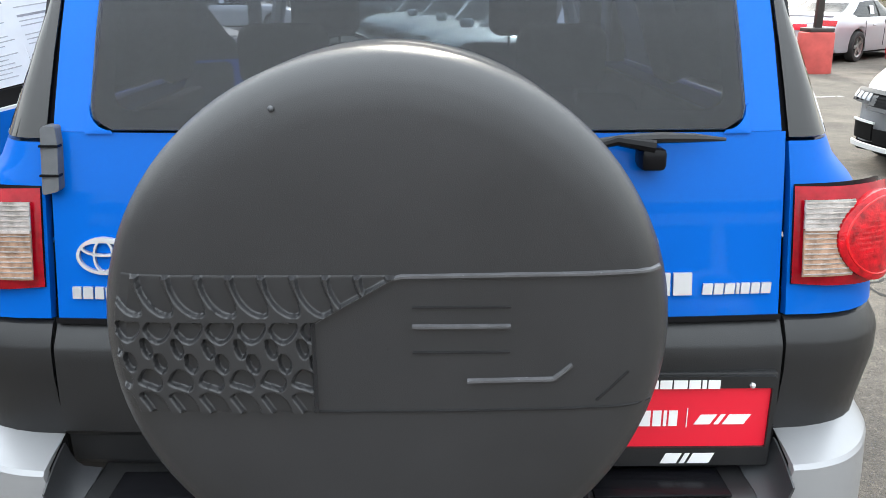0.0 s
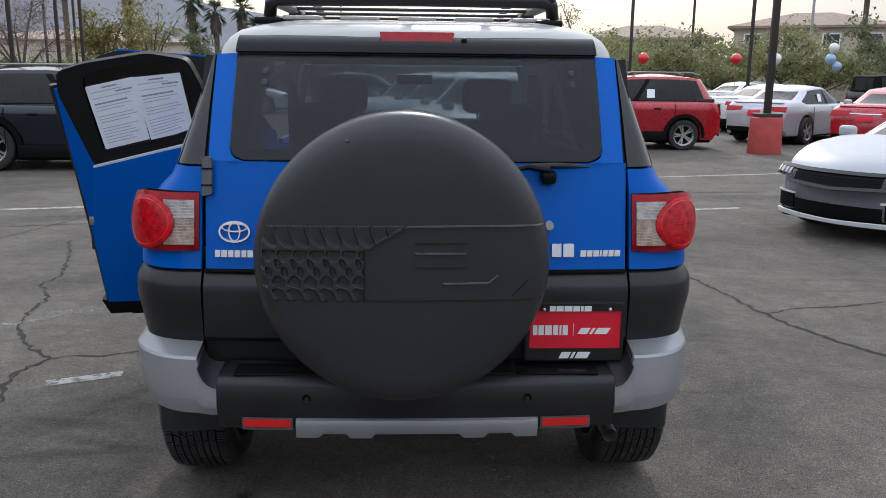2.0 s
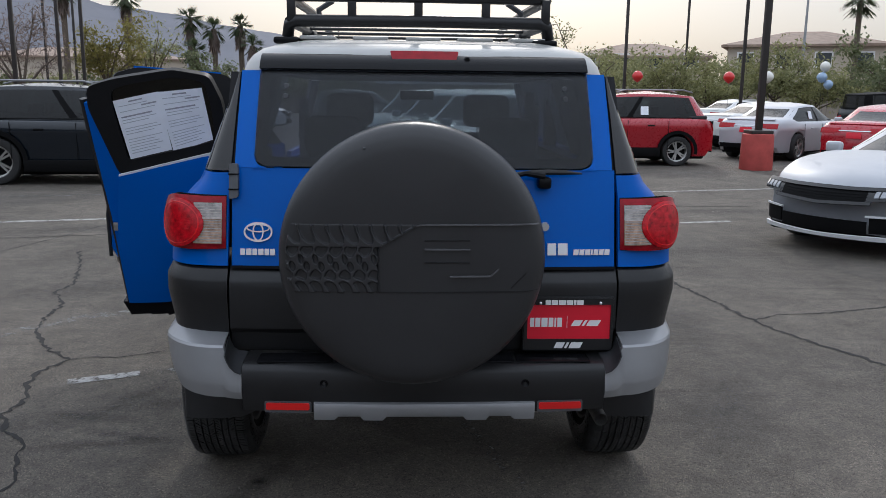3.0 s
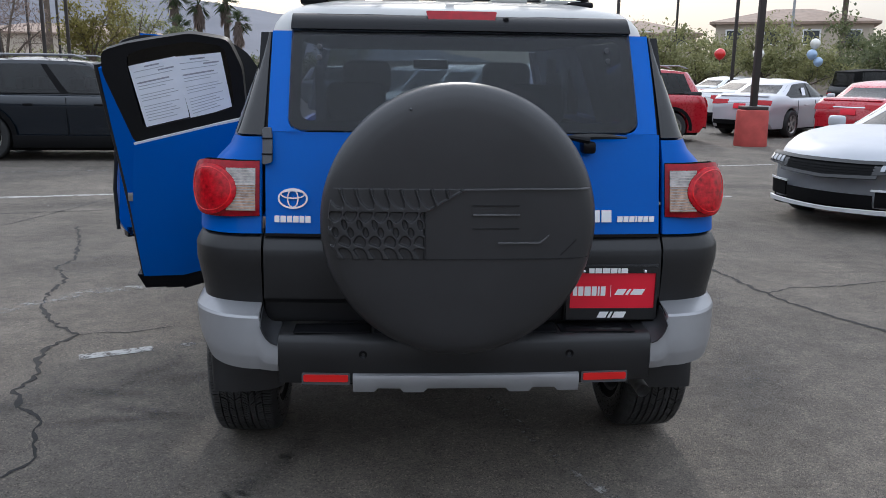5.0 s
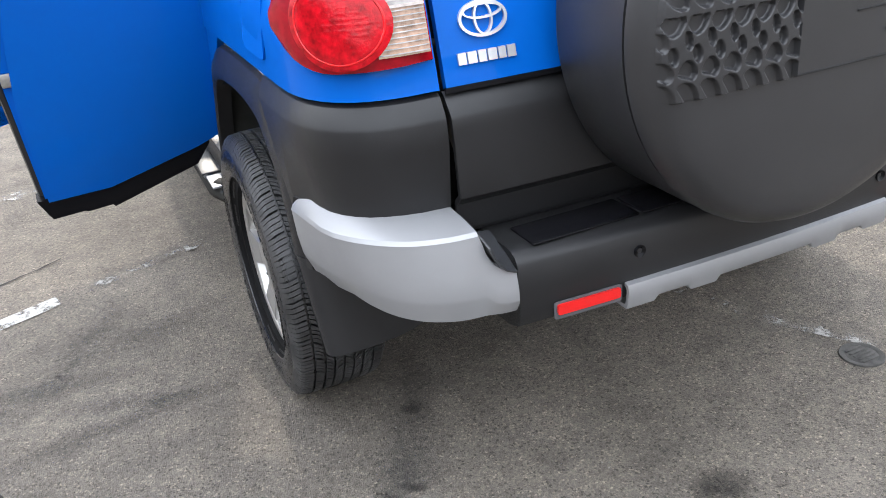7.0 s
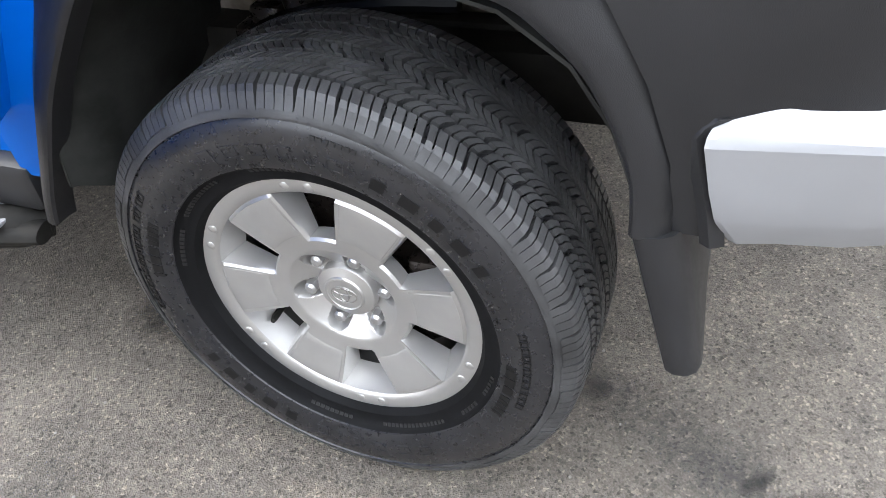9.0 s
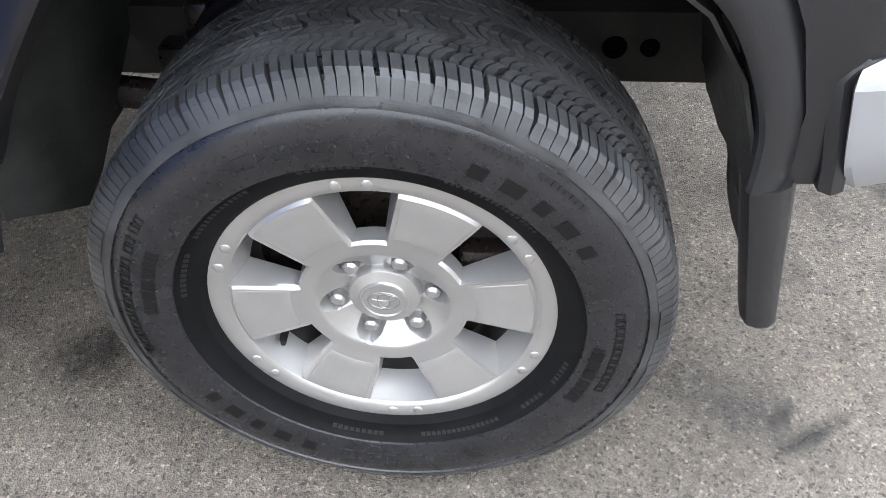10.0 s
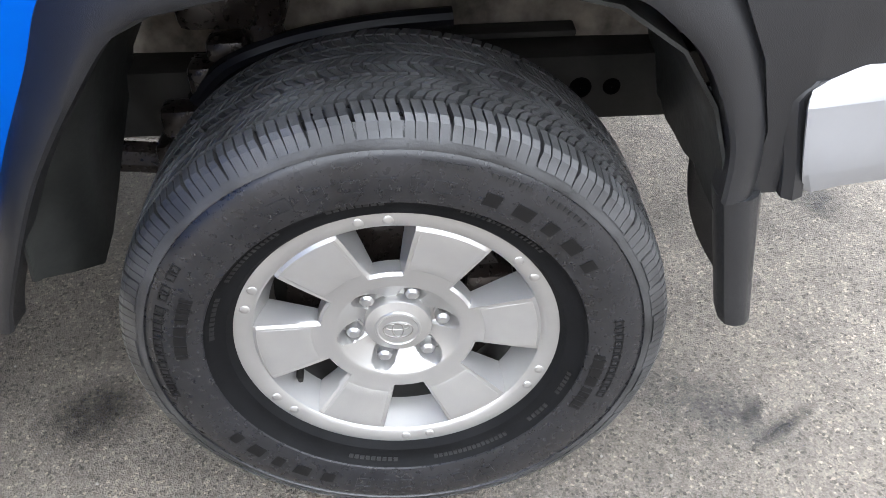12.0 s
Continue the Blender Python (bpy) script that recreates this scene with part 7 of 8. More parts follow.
# street lamp with curved arm
sl = empty("street_lamp", "grey street lamp with curved arm", "lamp post", Matrix.Translation((26.5, 52, 0)))
GALV = plain("galvanised_steel", (0.35, 0.36, 0.37), 0.5, 0.6)
part("pole", pipe([(0, 0, 0), (0, 0, 6), (0, 0, 8.6)], [0.12, 0.09, 0.07], 8), GALV, sl)
part("arm", pipe([(0, 0, 8.6), (-0.5, 0, 9.1), (-1.6, 0, 9.5), (-2.8, 0, 9.6)], 0.05, 6), GALV, sl)
part("lamp_head", box((-3.7, -0.15, 9.5), (-2.7, 0.15, 9.68), 0.05), POLE, sl)

# balloons
BALLOON_RED = plain("red_balloon", (0.62, 0.010, 0.010), 0.3, coat=0.6)
BALLOON_WHITE = plain("white_balloon", (0.72, 0.70, 0.64), 0.3, coat=0.6)
BALLOON_BLUE = plain("pale_blue_balloon", (0.30, 0.42, 0.60), 0.3, coat=0.6)


def balloon(x, y, z, r, mt, word):
    b = empty("balloon", word + " balloon on a string above the cars", "balloon", Matrix.Translation((x, y, z)), "balloons")
    part("bladder", revolve_z([(-r * 1.15, 0.0), (-r * 1.05, r * 0.18), (-r * 0.8, r * 0.6), (-r * 0.3, r * 0.93), (0, r), (r * 0.4, r * 0.9), (r * 0.75, r * 0.62), (r * 0.95, r * 0.25), (r, 0.0)], 20), mt, b)
    part("string", pipe([(0, 0, -r * 1.1), (0.02, 0, -z * 0.5), (0, 0, -z + 0.02)], 0.006, 4), POLE, b)


for x, y, z, r, mt, word in ((8.4, 27.0, 2.25, 0.20, BALLOON_RED, "red"), (12.6, 29.0, 2.3, 0.22, BALLOON_RED, "red"), (14.6, 30.0, 2.35, 0.23, BALLOON_WHITE, "white"), (19.0, 27.2, 2.35, 0.30, BALLOON_RED, "large red"), (17.6, 31.5, 2.4, 0.22, BALLOON_BLUE, "pale blue"), (17.75, 31.6, 2.85, 0.22, BALLOON_WHITE, "pale white"), (17.85, 31.4, 2.1, 0.2, BALLOON_BLUE, "pale blue")):
    balloon(x, y, z, r, mt, word)
sign = empty("inflatable_sign", "red and white inflatable tube sign above the cars", "sign", Matrix.Translation((22.6, 30.0, 0)))
part("tube", pipe([(-1.0, 0, 2.6), (0.2, 0, 2.75), (1.6, 0, 2.8), (3.0, 0, 2.7)], [0.45, 0.6, 0.6, 0.5], 16), BALLOON_WHITE, sign)
part("band", pipe([(0.0, 0, 2.73), (0.7, 0, 2.77), (1.4, 0, 2.79)], 0.62, 16), BALLOON_RED, sign)
part("support", pipe([(0.6, 0.2, 0), (0.7, 0, 2.4)], 0.05, 6), POLE, sign)

# trees
BARK = plain("bark", (0.11, 0.085, 0.065), 0.9, grain=0.6, grain_scale=30, vary=0.3)
OLIVE = make_foliage("olive_leaves", (0.15, 0.16, 0.065), (0.34, 0.33, 0.16))
GREEN = make_foliage("green_leaves", (0.085, 0.105, 0.048), (0.20, 0.215, 0.11))
YELLOW = make_foliage("yellow_green_leaves", (0.15, 0.13, 0.035), (0.27, 0.24, 0.08))
TWIGS = make_foliage("bare_pinkish_twigs", (0.14, 0.10, 0.085), (0.26, 0.20, 0.17))
PALM = make_foliage("palm_fronds", (0.030, 0.045, 0.020), (0.085, 0.105, 0.045))


def tree(x, y, h, spread, leaves, label, n=1400, size=0.22, seed=1, low=0.25, bare=False):
    rng = random.Random(seed)
    t = empty("tree", label, "tree", Matrix.Translation((x, y, 0)), "trees")
    lean = rng.uniform(-0.3, 0.3)
    fork = h * rng.uniform(0.25, 0.35)
    bms = [pipe([(0, 0, 0), (lean * 0.3, 0, fork * 0.5), (lean, 0, fork)], [h * 0.030, h * 0.024, h * 0.020], 8)]
    tips = []
    for k in range(7):
        a = 2 * math.pi * k / 7 + rng.uniform(-0.4, 0.4)
        r = spread * rng.uniform(0.35, 0.95)
        top = h * rng.uniform(0.55, 0.97)
        mid = Vector((lean + r * 0.45 * math.cos(a), r * 0.45 * math.sin(a), fork + (top - fork) * 0.55))
        tip = Vector((lean + r * math.cos(a), r * math.sin(a), top))
        bms.append(pipe([(lean, 0, fork), mid, tip], [h * 0.013, h * 0.008, h * 0.003], 5))
        tips += [mid, tip, mid.lerp(tip, 0.5)]
        for q in range(3 if not bare else 7):
            b = mid.lerp(tip, rng.random())
            e = b + Vector((rng.uniform(-1, 1), rng.uniform(-1, 1), rng.uniform(-0.2, 0.9))) * spread * 0.35
            bms.append(pipe([b, e], [h * 0.004, h * 0.0015], 4))
            tips.append(e)
    part("trunk", join(*bms), BARK, t, "forked brown trunk with limbs")
    bm = bmesh.new()
    clumps = [(p, spread * rng.uniform(0.16, 0.38)) for p in tips]
    for k in range(n):
        c, r = clumps[rng.randrange(len(clumps))]
        d = Vector((rng.gauss(0, 1), rng.gauss(0, 1), rng.gauss(0, 0.8)))
        p = c + d.normalized() * r * rng.random() ** 0.5
        if p.z < h * low:
            continue
        s = size * rng.uniform(0.5, 1.3)
        e = Euler((rng.uniform(-1.2, 1.2), rng.uniform(-1.2, 1.2), rng.uniform(0, 6.28)))
        w = 0.45 if not bare else 0.10
        vs = [bm.verts.new(p + (Vector(q) * s)) for q in (e.to_matrix() @ Vector((-1, 0, 0)), e.to_matrix() @ Vector((0, -w, 0.1)), e.to_matrix() @ Vector((1, 0, 0)), e.to_matrix() @ Vector((0, w, 0.1)))]
        bm.faces.new(vs)
    part("crown", bm, leaves, t, "uneven crown of small leaves", smooth=False)


def palm_tree(x, y, h, r, seed=1, skirt=True):
    rng = random.Random(seed)
    t = empty("palm_tree", "tall fan palm with drooping fronds", "palm", Matrix.Translation((x, y, 0)), "palms")
    part("trunk", pipe([(0, 0, 0), (0.05, 0, h * 0.5), (0, 0, h)], [h * 0.028 + 0.1, 0.20, 0.22], 8), BARK, t, "slim palm trunk")
    bm = bmesh.new()
    for k in range(34):
        a = rng.uniform(0, 6.283)
        el = rng.uniform(-0.9, 1.35)
        d = Vector((math.cos(a) * math.cos(el), math.sin(a) * math.cos(el), math.sin(el)))
        side = Vector((-math.sin(a), math.cos(a), 0))
        base = Vector((0, 0, h))
        stem = base + d * r * 0.45
        for q in range(11):
            f = (q - 5) / 5
            tip = stem + (d + side * f * 1.1).normalized() * r * 0.6 + Vector((0, 0, -0.28 * r * (abs(f) + 0.3)))
            n = (d.cross(side)).normalized() * 0.0 + side.cross(d).normalized() * 0.03
            w = side * 0.07
            bm.faces.new([bm.verts.new(p) for p in (stem - w * 0.3, tip, stem + w + n)])
        bm.faces.new([bm.verts.new(p) for p in (base - side * 0.03, stem - side * 0.04, stem + side * 0.04, base + side * 0.03)])
    part("crown", bm, PALM, t, "fan-shaped palm fronds", smooth=False)
    if skirt:
        bm = bmesh.new()
        for k in range(90):
            a = rng.uniform(0, 6.283)
            z = h - rng.uniform(0.2, r * 1.1)
            o = Vector((math.cos(a), math.sin(a), 0))
            s = Vector((-math.sin(a), math.cos(a), 0)) * 0.12
            p = Vector((0, 0, z)) + o * 0.2
            bm.faces.new([bm.verts.new(q) for q in (p - s, p + s, p + o * 0.3 + Vector((0, 0, -0.8)))])
        part("dry_skirt", bm, TWIGS, t, "brown dry frond skirt", smooth=False)


# right-hand belt of trees
for k in range(13):
    az = radians(13.0 + k * 2.25)
    d = 46 + 5 * math.sin(k * 2.1)
    lv = GREEN if k in (7, 8, 9) else OLIVE
    tree(d * math.sin(az), -3.4 + d * math.cos(az), 3.5 + 0.6 * math.sin(k * 1.7) - (0.3 if k > 10 else 0), 2.3, lv, "dark green leafy tree by the wall" if lv is GREEN else "olive-green tree with thin crown", 3600, 0.105, k + 3, 0.25)
tree(7.4, 33.0, 4.9, 1.7, OLIVE, "sparse young tree with pale leaves", 900, 0.075, 77, 0.3)
tree(-2.4, 36.0, 4.6, 1.6, OLIVE, "small olive tree beyond the roof", 1200, 0.09, 78, 0.3)
# left-hand trees
tree(-16.2, 33.0, 5.2, 2.6, TWIGS, "bare pinkish tree with fine twigs", 2600, 0.15, 31, 0.3, True)
tree(-23.5, 38.0, 4.6, 2.6, TWIGS, "leafless tree by the wall", 2200, 0.15, 32, 0.3, True)
tree(-13.5, 34.5, 5.2, 2.1, YELLOW, "yellow-green autumn tree by the wall", 4200, 0.085, 33, 0.3)
tree(-13.2, 40.0, 4.6, 1.6, OLIVE, "thin olive tree beside the wall", 1500, 0.09, 34, 0.25)
tree(-12.8, 50.0, 3.9, 1.7, GREEN, "round dark green bush-like tree", 2400, 0.11, 35, 0.2)
for k in range(9):
    az = radians(-4.5 - k * 2.6)
    d = 58 + 4 * math.sin(k * 3.0)
    tree(d * math.sin(az), -3.4 + d * math.cos(az), 2.4 + 0.4 * math.sin(k * 2.3), 1.9, OLIVE if k % 2 else GREEN, "low green shrubby tree at the wall", 1500, 0.12, 50 + k, 0.1)
palm_tree(-16.3, 60.4, 6.7, 1.25, 1)
palm_tree(-14.6, 60.8, 6.0, 1.15, 2)
palm_tree(-12.7, 61.2, 6.3, 1.1, 3)
palm_tree(-20.5, 59.2, 8.0, 1.15, 4)
palm_tree(-24.4, 57.8, 8.4, 1.15, 5)
palm_tree(-15.4, 58.0, 4.3, 1.2, 6)
palm_tree(-11.6, 60.0, 4.8, 1.1, 8)
palm_tree(35.2, 61.5, 8.9, 1.55, 7, False)

# low block wall closing the car park
WALL = plain("beige_block_wall", (0.33, 0.28, 0.23), 0.85, grain=0.4, grain_scale=12, vary=0.12, vary_scale=0.6)
STUCCO = plain("beige_stucco", (0.52, 0.45, 0.37), 0.85, grain=0.3, grain_scale=20, vary=0.08, vary_scale=0.5)
TILE = plain("clay_roof_tile", (0.30, 0.22, 0.17), 0.8, grain=0.5, grain_scale=6, vary=0.2, vary_scale=2)
DARK_PANE = plain("dark_window_pane", (0.05, 0.06, 0.07), 0.08)
for a, b in (((-70, 44), (-8, 56)), ((-8, 56), (16, 53)), ((16, 53), (75, 34))):
    va, vb = Vector((*a, 0)), Vector((*b, 0))
    d = vb - va
    w = part("boundary_wall", box((0, -0.1, 0), (d.length, 0.1, 2.1)), WALL)
    w.matrix_basis = pose(*va, 0, 0, math.degrees(math.atan2(d.y, d.x)))
    tagged(w, "beige block wall behind the trees", "wall", kind="structure")


def house(x, y, w, d, h, az, label, rows=2):
    ob = empty("house", label, "house", pose(x, y, 0, 0, 0, az), "houses")
    wall = part("wall", box((-w / 2, -d / 2, 0), (w / 2, d / 2, h)), STUCCO, ob, "beige stucco wall", smooth=False)
    bm = bmesh.new()
    e = 0.5
    b0 = [bm.verts.new(p) for p in ((-w / 2 - e, -d / 2 - e, h), (w / 2 + e, -d / 2 - e, h), (w / 2 + e, d / 2 + e, h), (-w / 2 - e, d / 2 + e, h))]
    b1 = [bm.verts.new((v.co.x, v.co.y, h + 0.2)) for v in b0]
    rg = [bm.verts.new((-w / 2 + d / 2, 0, h + 1.5)), bm.verts.new((w / 2 - d / 2, 0, h + 1.5))]
    bm.faces.new(b0[::-1])
    for i in range(4):
        bm.faces.new((b0[i], b0[(i + 1) % 4], b1[(i + 1) % 4], b1[i]))
    bm.faces.new((b1[0], b1[1], rg[1], rg[0]))
    bm.faces.new((b1[1], b1[2], rg[1]))
    bm.faces.new((b1[2], b1[3], rg[0], rg[1]))
    bm.faces.new((b1[3], b1[0], rg[0]))
    part("roof", bm, TILE, ob, "hipped clay tile roof", smooth=False)
    n = max(2, int(w / 3))
    for r in range(rows):
        for k in range(n):
            cx = -w / 2 + (k + 0.5) * w / n
            z = 1.0 + r * 2.9
            win = part("window", ring_plate([(cx - 0.7, z), (cx + 0.7, z), (cx + 0.7, z + 1.3), (cx - 0.7, z + 1.3)], [(cx - 0.58, z + 0.12), (cx + 0.58, z + 0.12), (cx + 0.58, z + 1.18), (cx - 0.58, z + 1.18)], 0.10, lambda u, v, q: (u, -d / 2 - q, v)), PAINT_WHITE, ob, smooth=False)
            part("pane", box((cx - 0.6, -d / 2 - 0.03, z + 0.1), (cx + 0.6, -d / 2 - 0.004, z + 1.2)), DARK_PANE, win, smooth=False)
    return ob


house(34.5, 68.5, 12, 9, 5.6, -26, "two-storey beige stucco house with tiled roof")
house(55, 66, 14, 9, 3.4, -35, "low beige stucco house with tiled roof", 1)
house(22.0, 76.0, 12, 9, 4.8, -15, "beige stucco house behind the trees")
house(-40, 105, 22, 12, 5.0, 20, "wide beige building beyond the palms", 1)
house(-58, 60, 18, 10, 3.6, 40, "low beige building behind bare trees", 1)

# hills on the horizon, the distance haze put into their base colour
HILL = plain("haze_painted_hill", (0.135, 0.140, 0.165), 0.95, vary=0.12, vary_scale=0.006)
bm = bmesh.new()
rows = []
for j in range(9):
    t = j / 8
    row = []
    for i in range(80):
        az = radians(-75 + i * 1.05)
        deg = math.degrees(az)
        top = lerp([(-75, 5.5), (-40, 6.6), (-28, 6.4), (-22, 5.9), (-17, 5.0), (-10, 4.2), (-4, 3.2), (3, 1.6), (8, 0.4)], deg) * 2600 / 57.3
        rough = 26 * noise.noise(Vector((i * 0.33, 3.0, t * 2.5))) + 12 * noise.noise(Vector((i * 0.9, 7.0, t * 4)))
        d = 2600 - 900 * (1 - t) + 60 * noise.noise(Vector((i * 0.5, t * 3, 1)))
        row.append((d * math.sin(az), d * math.cos(az), -5 + max(0, top) * t ** 1.15 + rough * t * (0.6 if top > 40 else 0.1)))
    rows.append(row)
grid(bm, rows)
tagged(part("hills", bm, HILL), "hills on the horizon with grey-blue haze painted in", "hills", kind="structure")

# unseen building added across the lane, behind the camera, to shape reflections and fill
SHOW_WALL = plain("light_grey_wall_panel", (0.55, 0.56, 0.58), 0.6, vary=0.06, vary_scale=0.5)
show = empty("unseen_building", "unseen long light grey building with dark glazing, added across the lane", "building", pose(0, -34, 0))
part("wall", box((-34, -6, 0), (34, 0, 5.2)), SHOW_WALL, show, "light grey panel wall", smooth=False)
part("parapet", box((-34.3, -6.3, 5.2), (34.3, 0.3, 5.6)), POLE, show, smooth=False)
for k in range(12):
    w = part("window", box((-32.5 + k * 5.5, 0.0, 0.4), (-28.0 + k * 5.5, 0.10, 4.2)), DARK_PANE, show, "dark pane of the added building", smooth=False)
    part("window_frame", box((-32.7 + k * 5.5, 0.0, 4.2), (-27.8 + k * 5.5, 0.14, 4.4)), POLE, w, smooth=False)

# unseen block added along the lot's side, to screen low sky light
side_b = empty("unseen_side_block", "unseen dark brown block added to screen the low sky", "building", pose(-19, -12, 0))
SIDE_WALL = plain("dark_brown_blocker", (0.10, 0.085, 0.075), 0.8, vary=0.15, vary_scale=0.8)
part("wall", box((-5, -22, 0), (0, 16, 6.0)), SIDE_WALL, side_b, "dark wall of the added block", smooth=False)
part("parapet", box((-5.2, -22.2, 6.0), (0.2, 16.2, 6.4)), POLE, side_b, smooth=False)


# ---- marks on the asphalt ----
def strip(points, width, z, rng, jag=0.0):
    """A flat ragged strip along a line on the ground, a few millimetres proud."""
    bm = bmesh.new()
    pts = [Vector(p) for p in points]
    fine = []
    for a, b in zip(pts, pts[1:]):
        n = max(2, int((b - a).length / 0.035)) if jag else 2
        fine += [a.lerp(b, k / n) for k in range(n)]
    fine.append(pts[-1])
    rows = []
    for i, p in enumerate(fine):
        d = (fine[min(i + 1, len(fine) - 1)] - fine[max(i - 1, 0)]).normalized()
        s = Vector((-d.y, d.x))
        o = rng.uniform(-jag, jag)
        w = width * (1 if not jag else rng.uniform(0.35, 1.5))
        rows.append([(p.x + s.x * (o - w / 2), p.y + s.y * (o - w / 2), z), (p.x + s.x * (o + w / 2), p.y + s.y * (o + w / 2), z)])
    grid(bm, rows)
    return bm


_rng = random.Random(5)
for pts, w in (
    ([(2.0, 4.3), (2.2, 3.5), (2.38, 2.5), (2.40, 2.27), (2.48, 1.88), (2.62, 1.55), (2.76, 1.27), (3.0, 0.6), (3.3, -0.3)], 0.022),
    ([(2.44, 2.10), (2.68, 2.24), (3.1, 2.30), (3.55, 2.44), (4.6, 2.9)], 0.012),
    ([(-3.3, 4.6), (-2.97, 3.75), (-2.80, 3.2), (-2.84, 2.9), (-2.62, 2.56), (-2.60, 2.2), (-2.50, 1.78), (-2.25, 1.42), (-2.07, 1.24), (-2.16, 1.0), (-2.11, 0.81), (-2.04, 0.62), (-2.05, 0.40), (-1.95, 0.18)], 0.022),
    ([(-2.07, 1.24), (-1.95, 1.29), (-1.80, 1.27), (-1.55, 1.40)], 0.008),
    ([(-1.95, 0.18), (-1.80, 0.06), (-1.77, -0.08), (-1.74, -0.16), (-1.70, -0.25), (-1.66, -0.36), (-1.70, -0.44), (-1.75, -0.52), (-1.90, -0.72)], 0.014),
    ([(-4.9, 5.2), (-4.35, 5.29), (-3.36, 5.56), (-2.2, 5.75)], 0.018),
    ([(1.9, 8.0), (3.4, 8.1), (5.0, 8.2)], 0.025),
    ([(-5.2, 3.2), (-4.2, 4.0), (-3.8, 5.4), (-3.2, 8.0)], 0.014),
    ([(-0.845, -0.66), (-0.83, -0.675), (-0.82, -0.70)], 0.0025),
):
    tagged(part("asphalt_crack", strip(pts, w * 1.2, 0.003, _rng, min(0.018, w * 0.9)), CRACK, smooth=False), "dark jagged crack in grey asphalt", "crack", "asphalt cracks", "structure")
for pts, w, mt, lab in (
    ([(-1.92, 0.85), (-1.57, 0.99)], 0.085, LINE_WHITE, "short white parking mark, worn"),
    ([(-1.49, 1.02), (-0.98, 1.20)], 0.06, LINE_FAINT, "flaked remains of a parking mark"),
    ([(-2.9, 0.60), (-2.35, 0.78)], 0.09, LINE_FAINT, "flaked remains of a parking mark"),
    ([(-5.4, 6.25), (-3.0, 6.85)], 0.11, LINE_WHITE, "worn white parking line"),
    ([(3.6, 9.8), (6.4, 10.5)], 0.10, LINE_WHITE, "worn white parking line"),
    ([(3.4, 6.6), (4.1, 6.75)], 0.10, LINE_WHITE, "worn white parking mark"),
    ([(5.2, 13.2), (8.2, 13.9)], 0.12, LINE_FAINT, "faded white parking line"),
    ([(0.22, 0.25), (0.45, -0.50), (0.62, -0.78)], 0.05, LINE_FAINT, "faint pale tyre rub line"),
    ([(-8.5, 8.2), (-4.0, 9.2)], 0.12, LINE_FAINT, "faded parking line by the dark SUV"),
    ([(-3.2, 1.2), (-2.3, 2.2), (-1.2, 2.6)], 0.14, LINE_FAINT, "pale scraped patch on asphalt"),
):
    tagged(part("parking_line", strip(pts, w, 0.004, _rng), mt, smooth=False), lab, "road marking", "parking lines", "structure")


def blot(x, y, rx, ry, z, mt, name, label, turn=0.0):
    bm = bmesh.new()
    c = bm.verts.new((0, 0, z))
    ring = [bm.verts.new((rx * math.cos(a) * _rng.uniform(0.75, 1.2), ry * math.sin(a) * _rng.uniform(0.75, 1.2), z)) for a in [2 * math.pi * k / 26 for k in range(26)]]
    for k in range(26):
        bm.faces.new((c, ring[k], ring[(k + 1) % 26]))
    ob = tagged(part(name, bm, mt, smooth=False), label, "stain", "stains", "structure")
    ob.matrix_basis = pose(x, y, 0, 0, 0, turn)


blot(-0.73, 0.60, 0.11, 0.12, 0.0035, OIL, "oil_stain", "dark oil stain on the asphalt")
blot(-0.15, -1.02, 0.10, 0.09, 0.0035, OIL, "oil_stain", "faint round oil stain on the asphalt")
blot(-0.67, -0.345, 0.04, 0.035, 0.0035, OIL, "oil_stain", "small dark oil spot on the asphalt")
blot(-0.825, -0.69, 0.115, 0.022, 0.0034, OIL, "oil_stain", "dark drawn-out smear on the asphalt", -57)
blot(-0.79, -0.64, 0.05, 0.02, 0.0036, OIL, "oil_stain", "dark drawn-out smear on the asphalt", -35)
blot(-0.44, -0.74, 0.07, 0.05, 0.0035, SCUFF, "oil_stain", "small grey smudge on the asphalt")
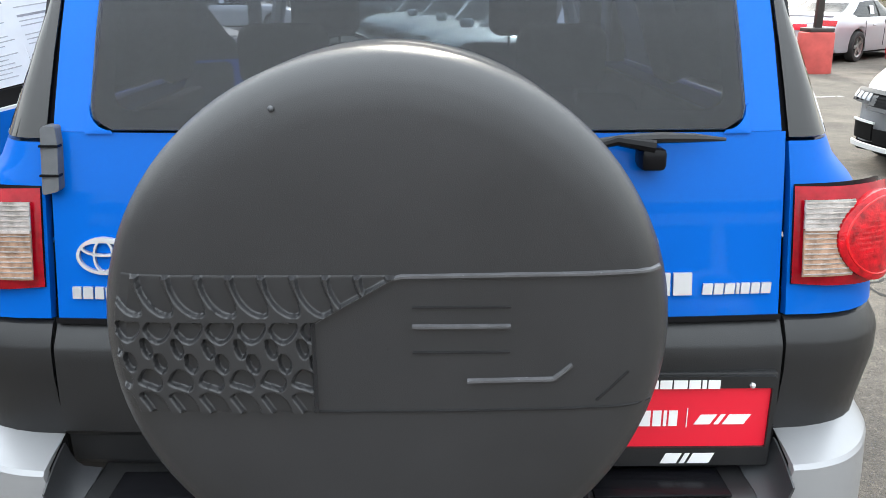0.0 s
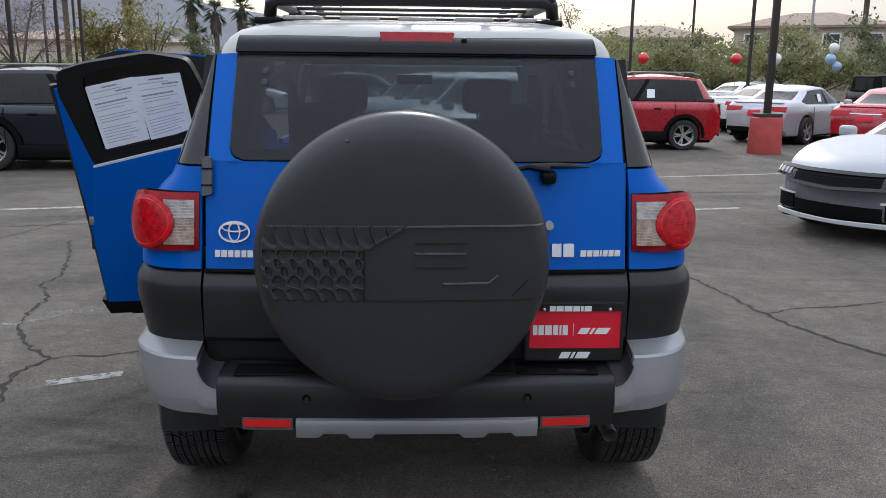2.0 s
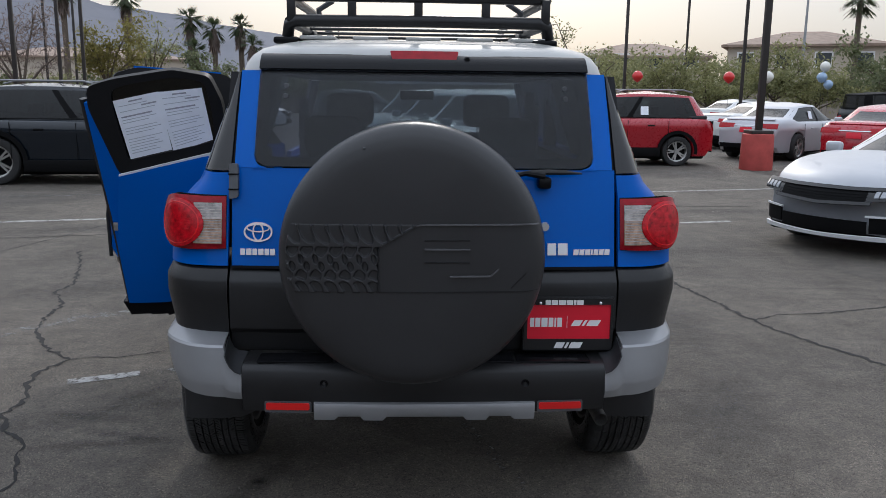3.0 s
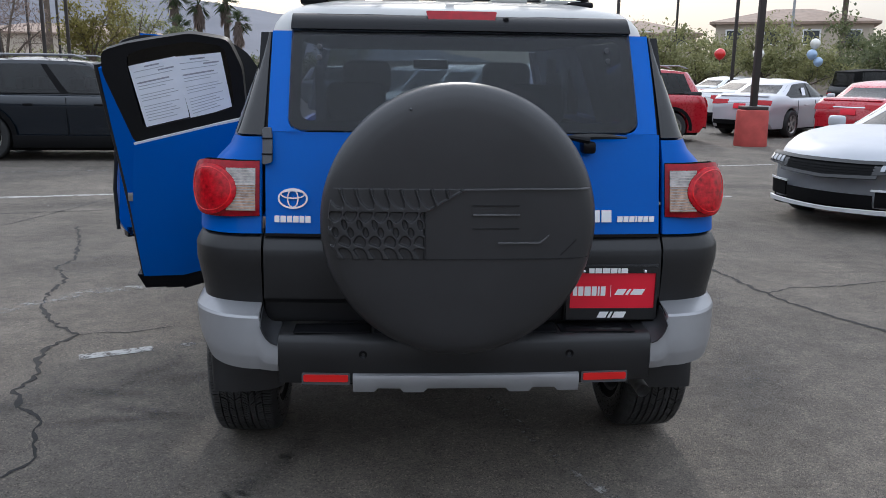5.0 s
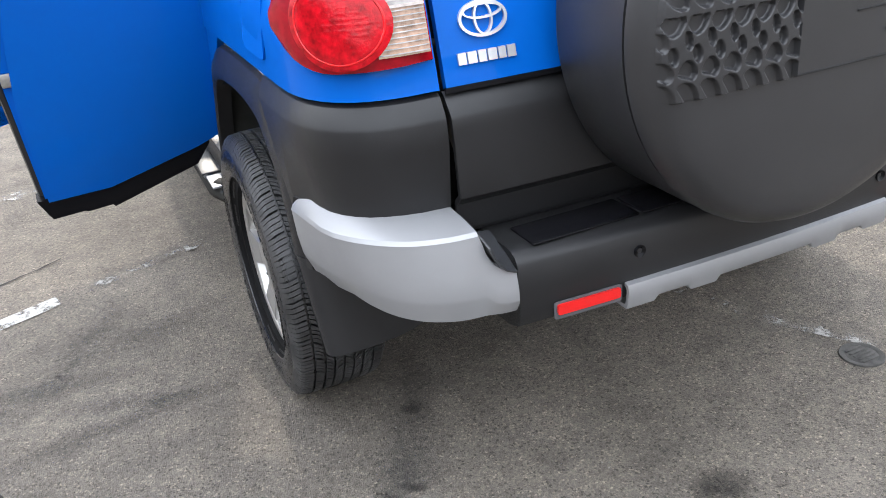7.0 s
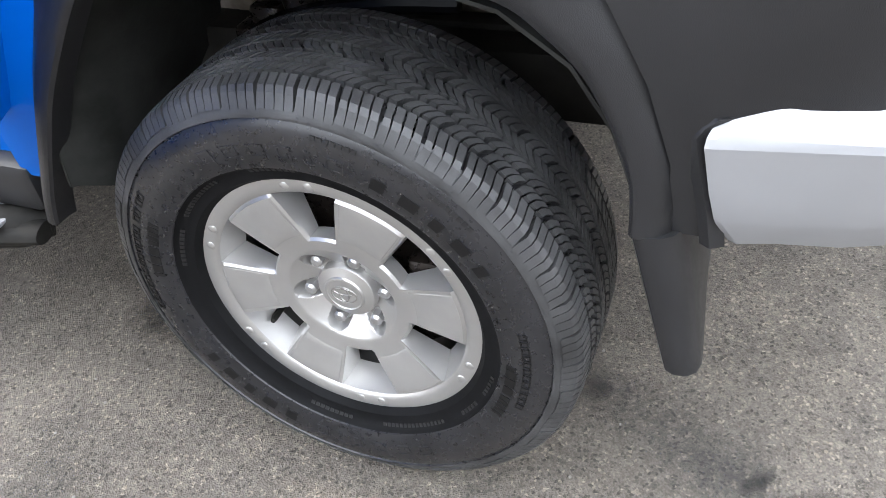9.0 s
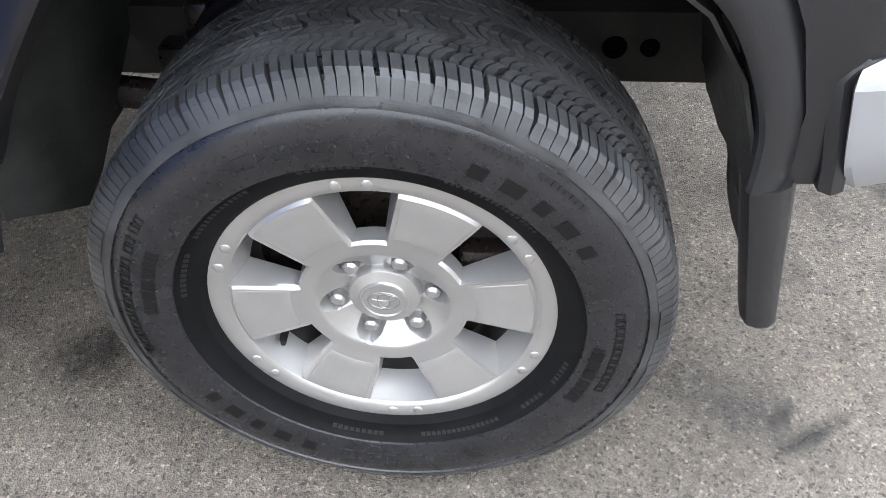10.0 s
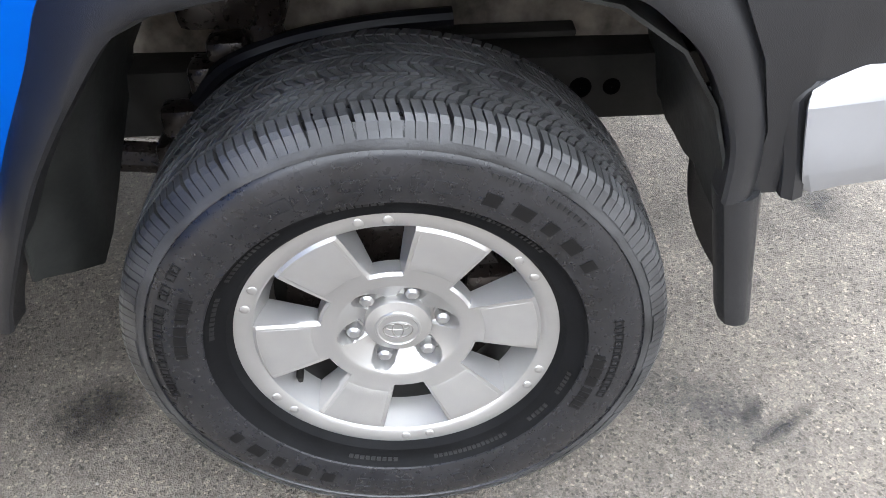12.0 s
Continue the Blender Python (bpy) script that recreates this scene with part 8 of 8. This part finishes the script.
for k, (x, y, rx, ry, turn) in enumerate(((-0.74, -0.52, 0.20, 0.12, 60), (-0.80, -0.60, 0.16, 0.09, 55), (-0.62, -0.25, 0.22, 0.10, 75), (-1.45, 0.03, 0.42, 0.07, 10), (-1.65, 0.36, 0.40, 0.08, -10), (-1.35, 0.12, 0.30, 0.06, -18), (-1.50, 0.62, 0.30, 0.10, 60), (-1.25, 0.55, 0.35, 0.12, 20), (-2.1, 0.2, 0.6, 0.16, 15), (0.3, -1.3, 0.5, 0.25, 30), (-0.4, -1.5, 0.6, 0.22, -15), (1.6, 0.4, 0.8, 0.25, 65), (-2.6, 3.0, 0.9, 0.35, 30), (2.4, 4.6, 1.3, 0.4, 10), (-3.6, 6.0, 1.4, 0.4, 12), (1.9, 2.0, 0.9, 0.3, 80), (4.3, 7.6, 1.5, 0.5, 5), (-1.9, 5.0, 1.1, 0.35, -20))):
    blot(x, y, rx, ry, 0.0022 + 0.00003 * k, SCUFF, "tyre_scuff", "dark tyre scuff on the asphalt", turn)
# small round cover in the ground
LID = plain("dusty_iron", (0.050, 0.047, 0.043), 0.85, grain=0.5, grain_scale=200, vary=0.4, vary_scale=40)
cov = empty("drain_cover", "small round dusty grey drain cover set in the asphalt", "drain cover", Matrix.Translation((0.54, -0.80, 0)))
part("lid", revolve_z([(0.001, 0.062), (0.005, 0.060), (0.005, 0.048), (0.003, 0.045), (0.004, 0.040), (0.004, 0.0)], 32), LID, cov)
for k in range(5):
    part("lid_bar", box((-0.03, -0.03 + k * 0.015 - 0.004, 0.004), (0.03, -0.03 + k * 0.015 + 0.004, 0.007), 0.001), LID, cov)
# loose grit
bm = bmesh.new()
for k in range(420):
    x, y = _rng.uniform(-2.6, 1.6), _rng.uniform(-1.6, 1.4)
    s = _rng.uniform(0.0015, 0.004)
    bmesh.ops.create_icosphere(bm, subdivisions=0 + 1, radius=s, matrix=Matrix.Translation((x, y, s * 0.6)) @ Matrix.Diagonal((1, _rng.uniform(0.6, 1.2), 0.7, 1)))
tagged(part("grit", bm, plain("pale_grit", (0.20, 0.185, 0.165), 0.9, vary=0.4, vary_scale=40)), "loose pale grit on the asphalt", "grit", kind="stuff")


# ---- ground ----
bm = bmesh.new()
bmesh.ops.create_grid(bm, x_segments=8, y_segments=8, size=1500)
ground = part("ground", bm, ASPHALT)
tagged(ground, "worn grey asphalt of a dealership car park", "ground", kind="structure")
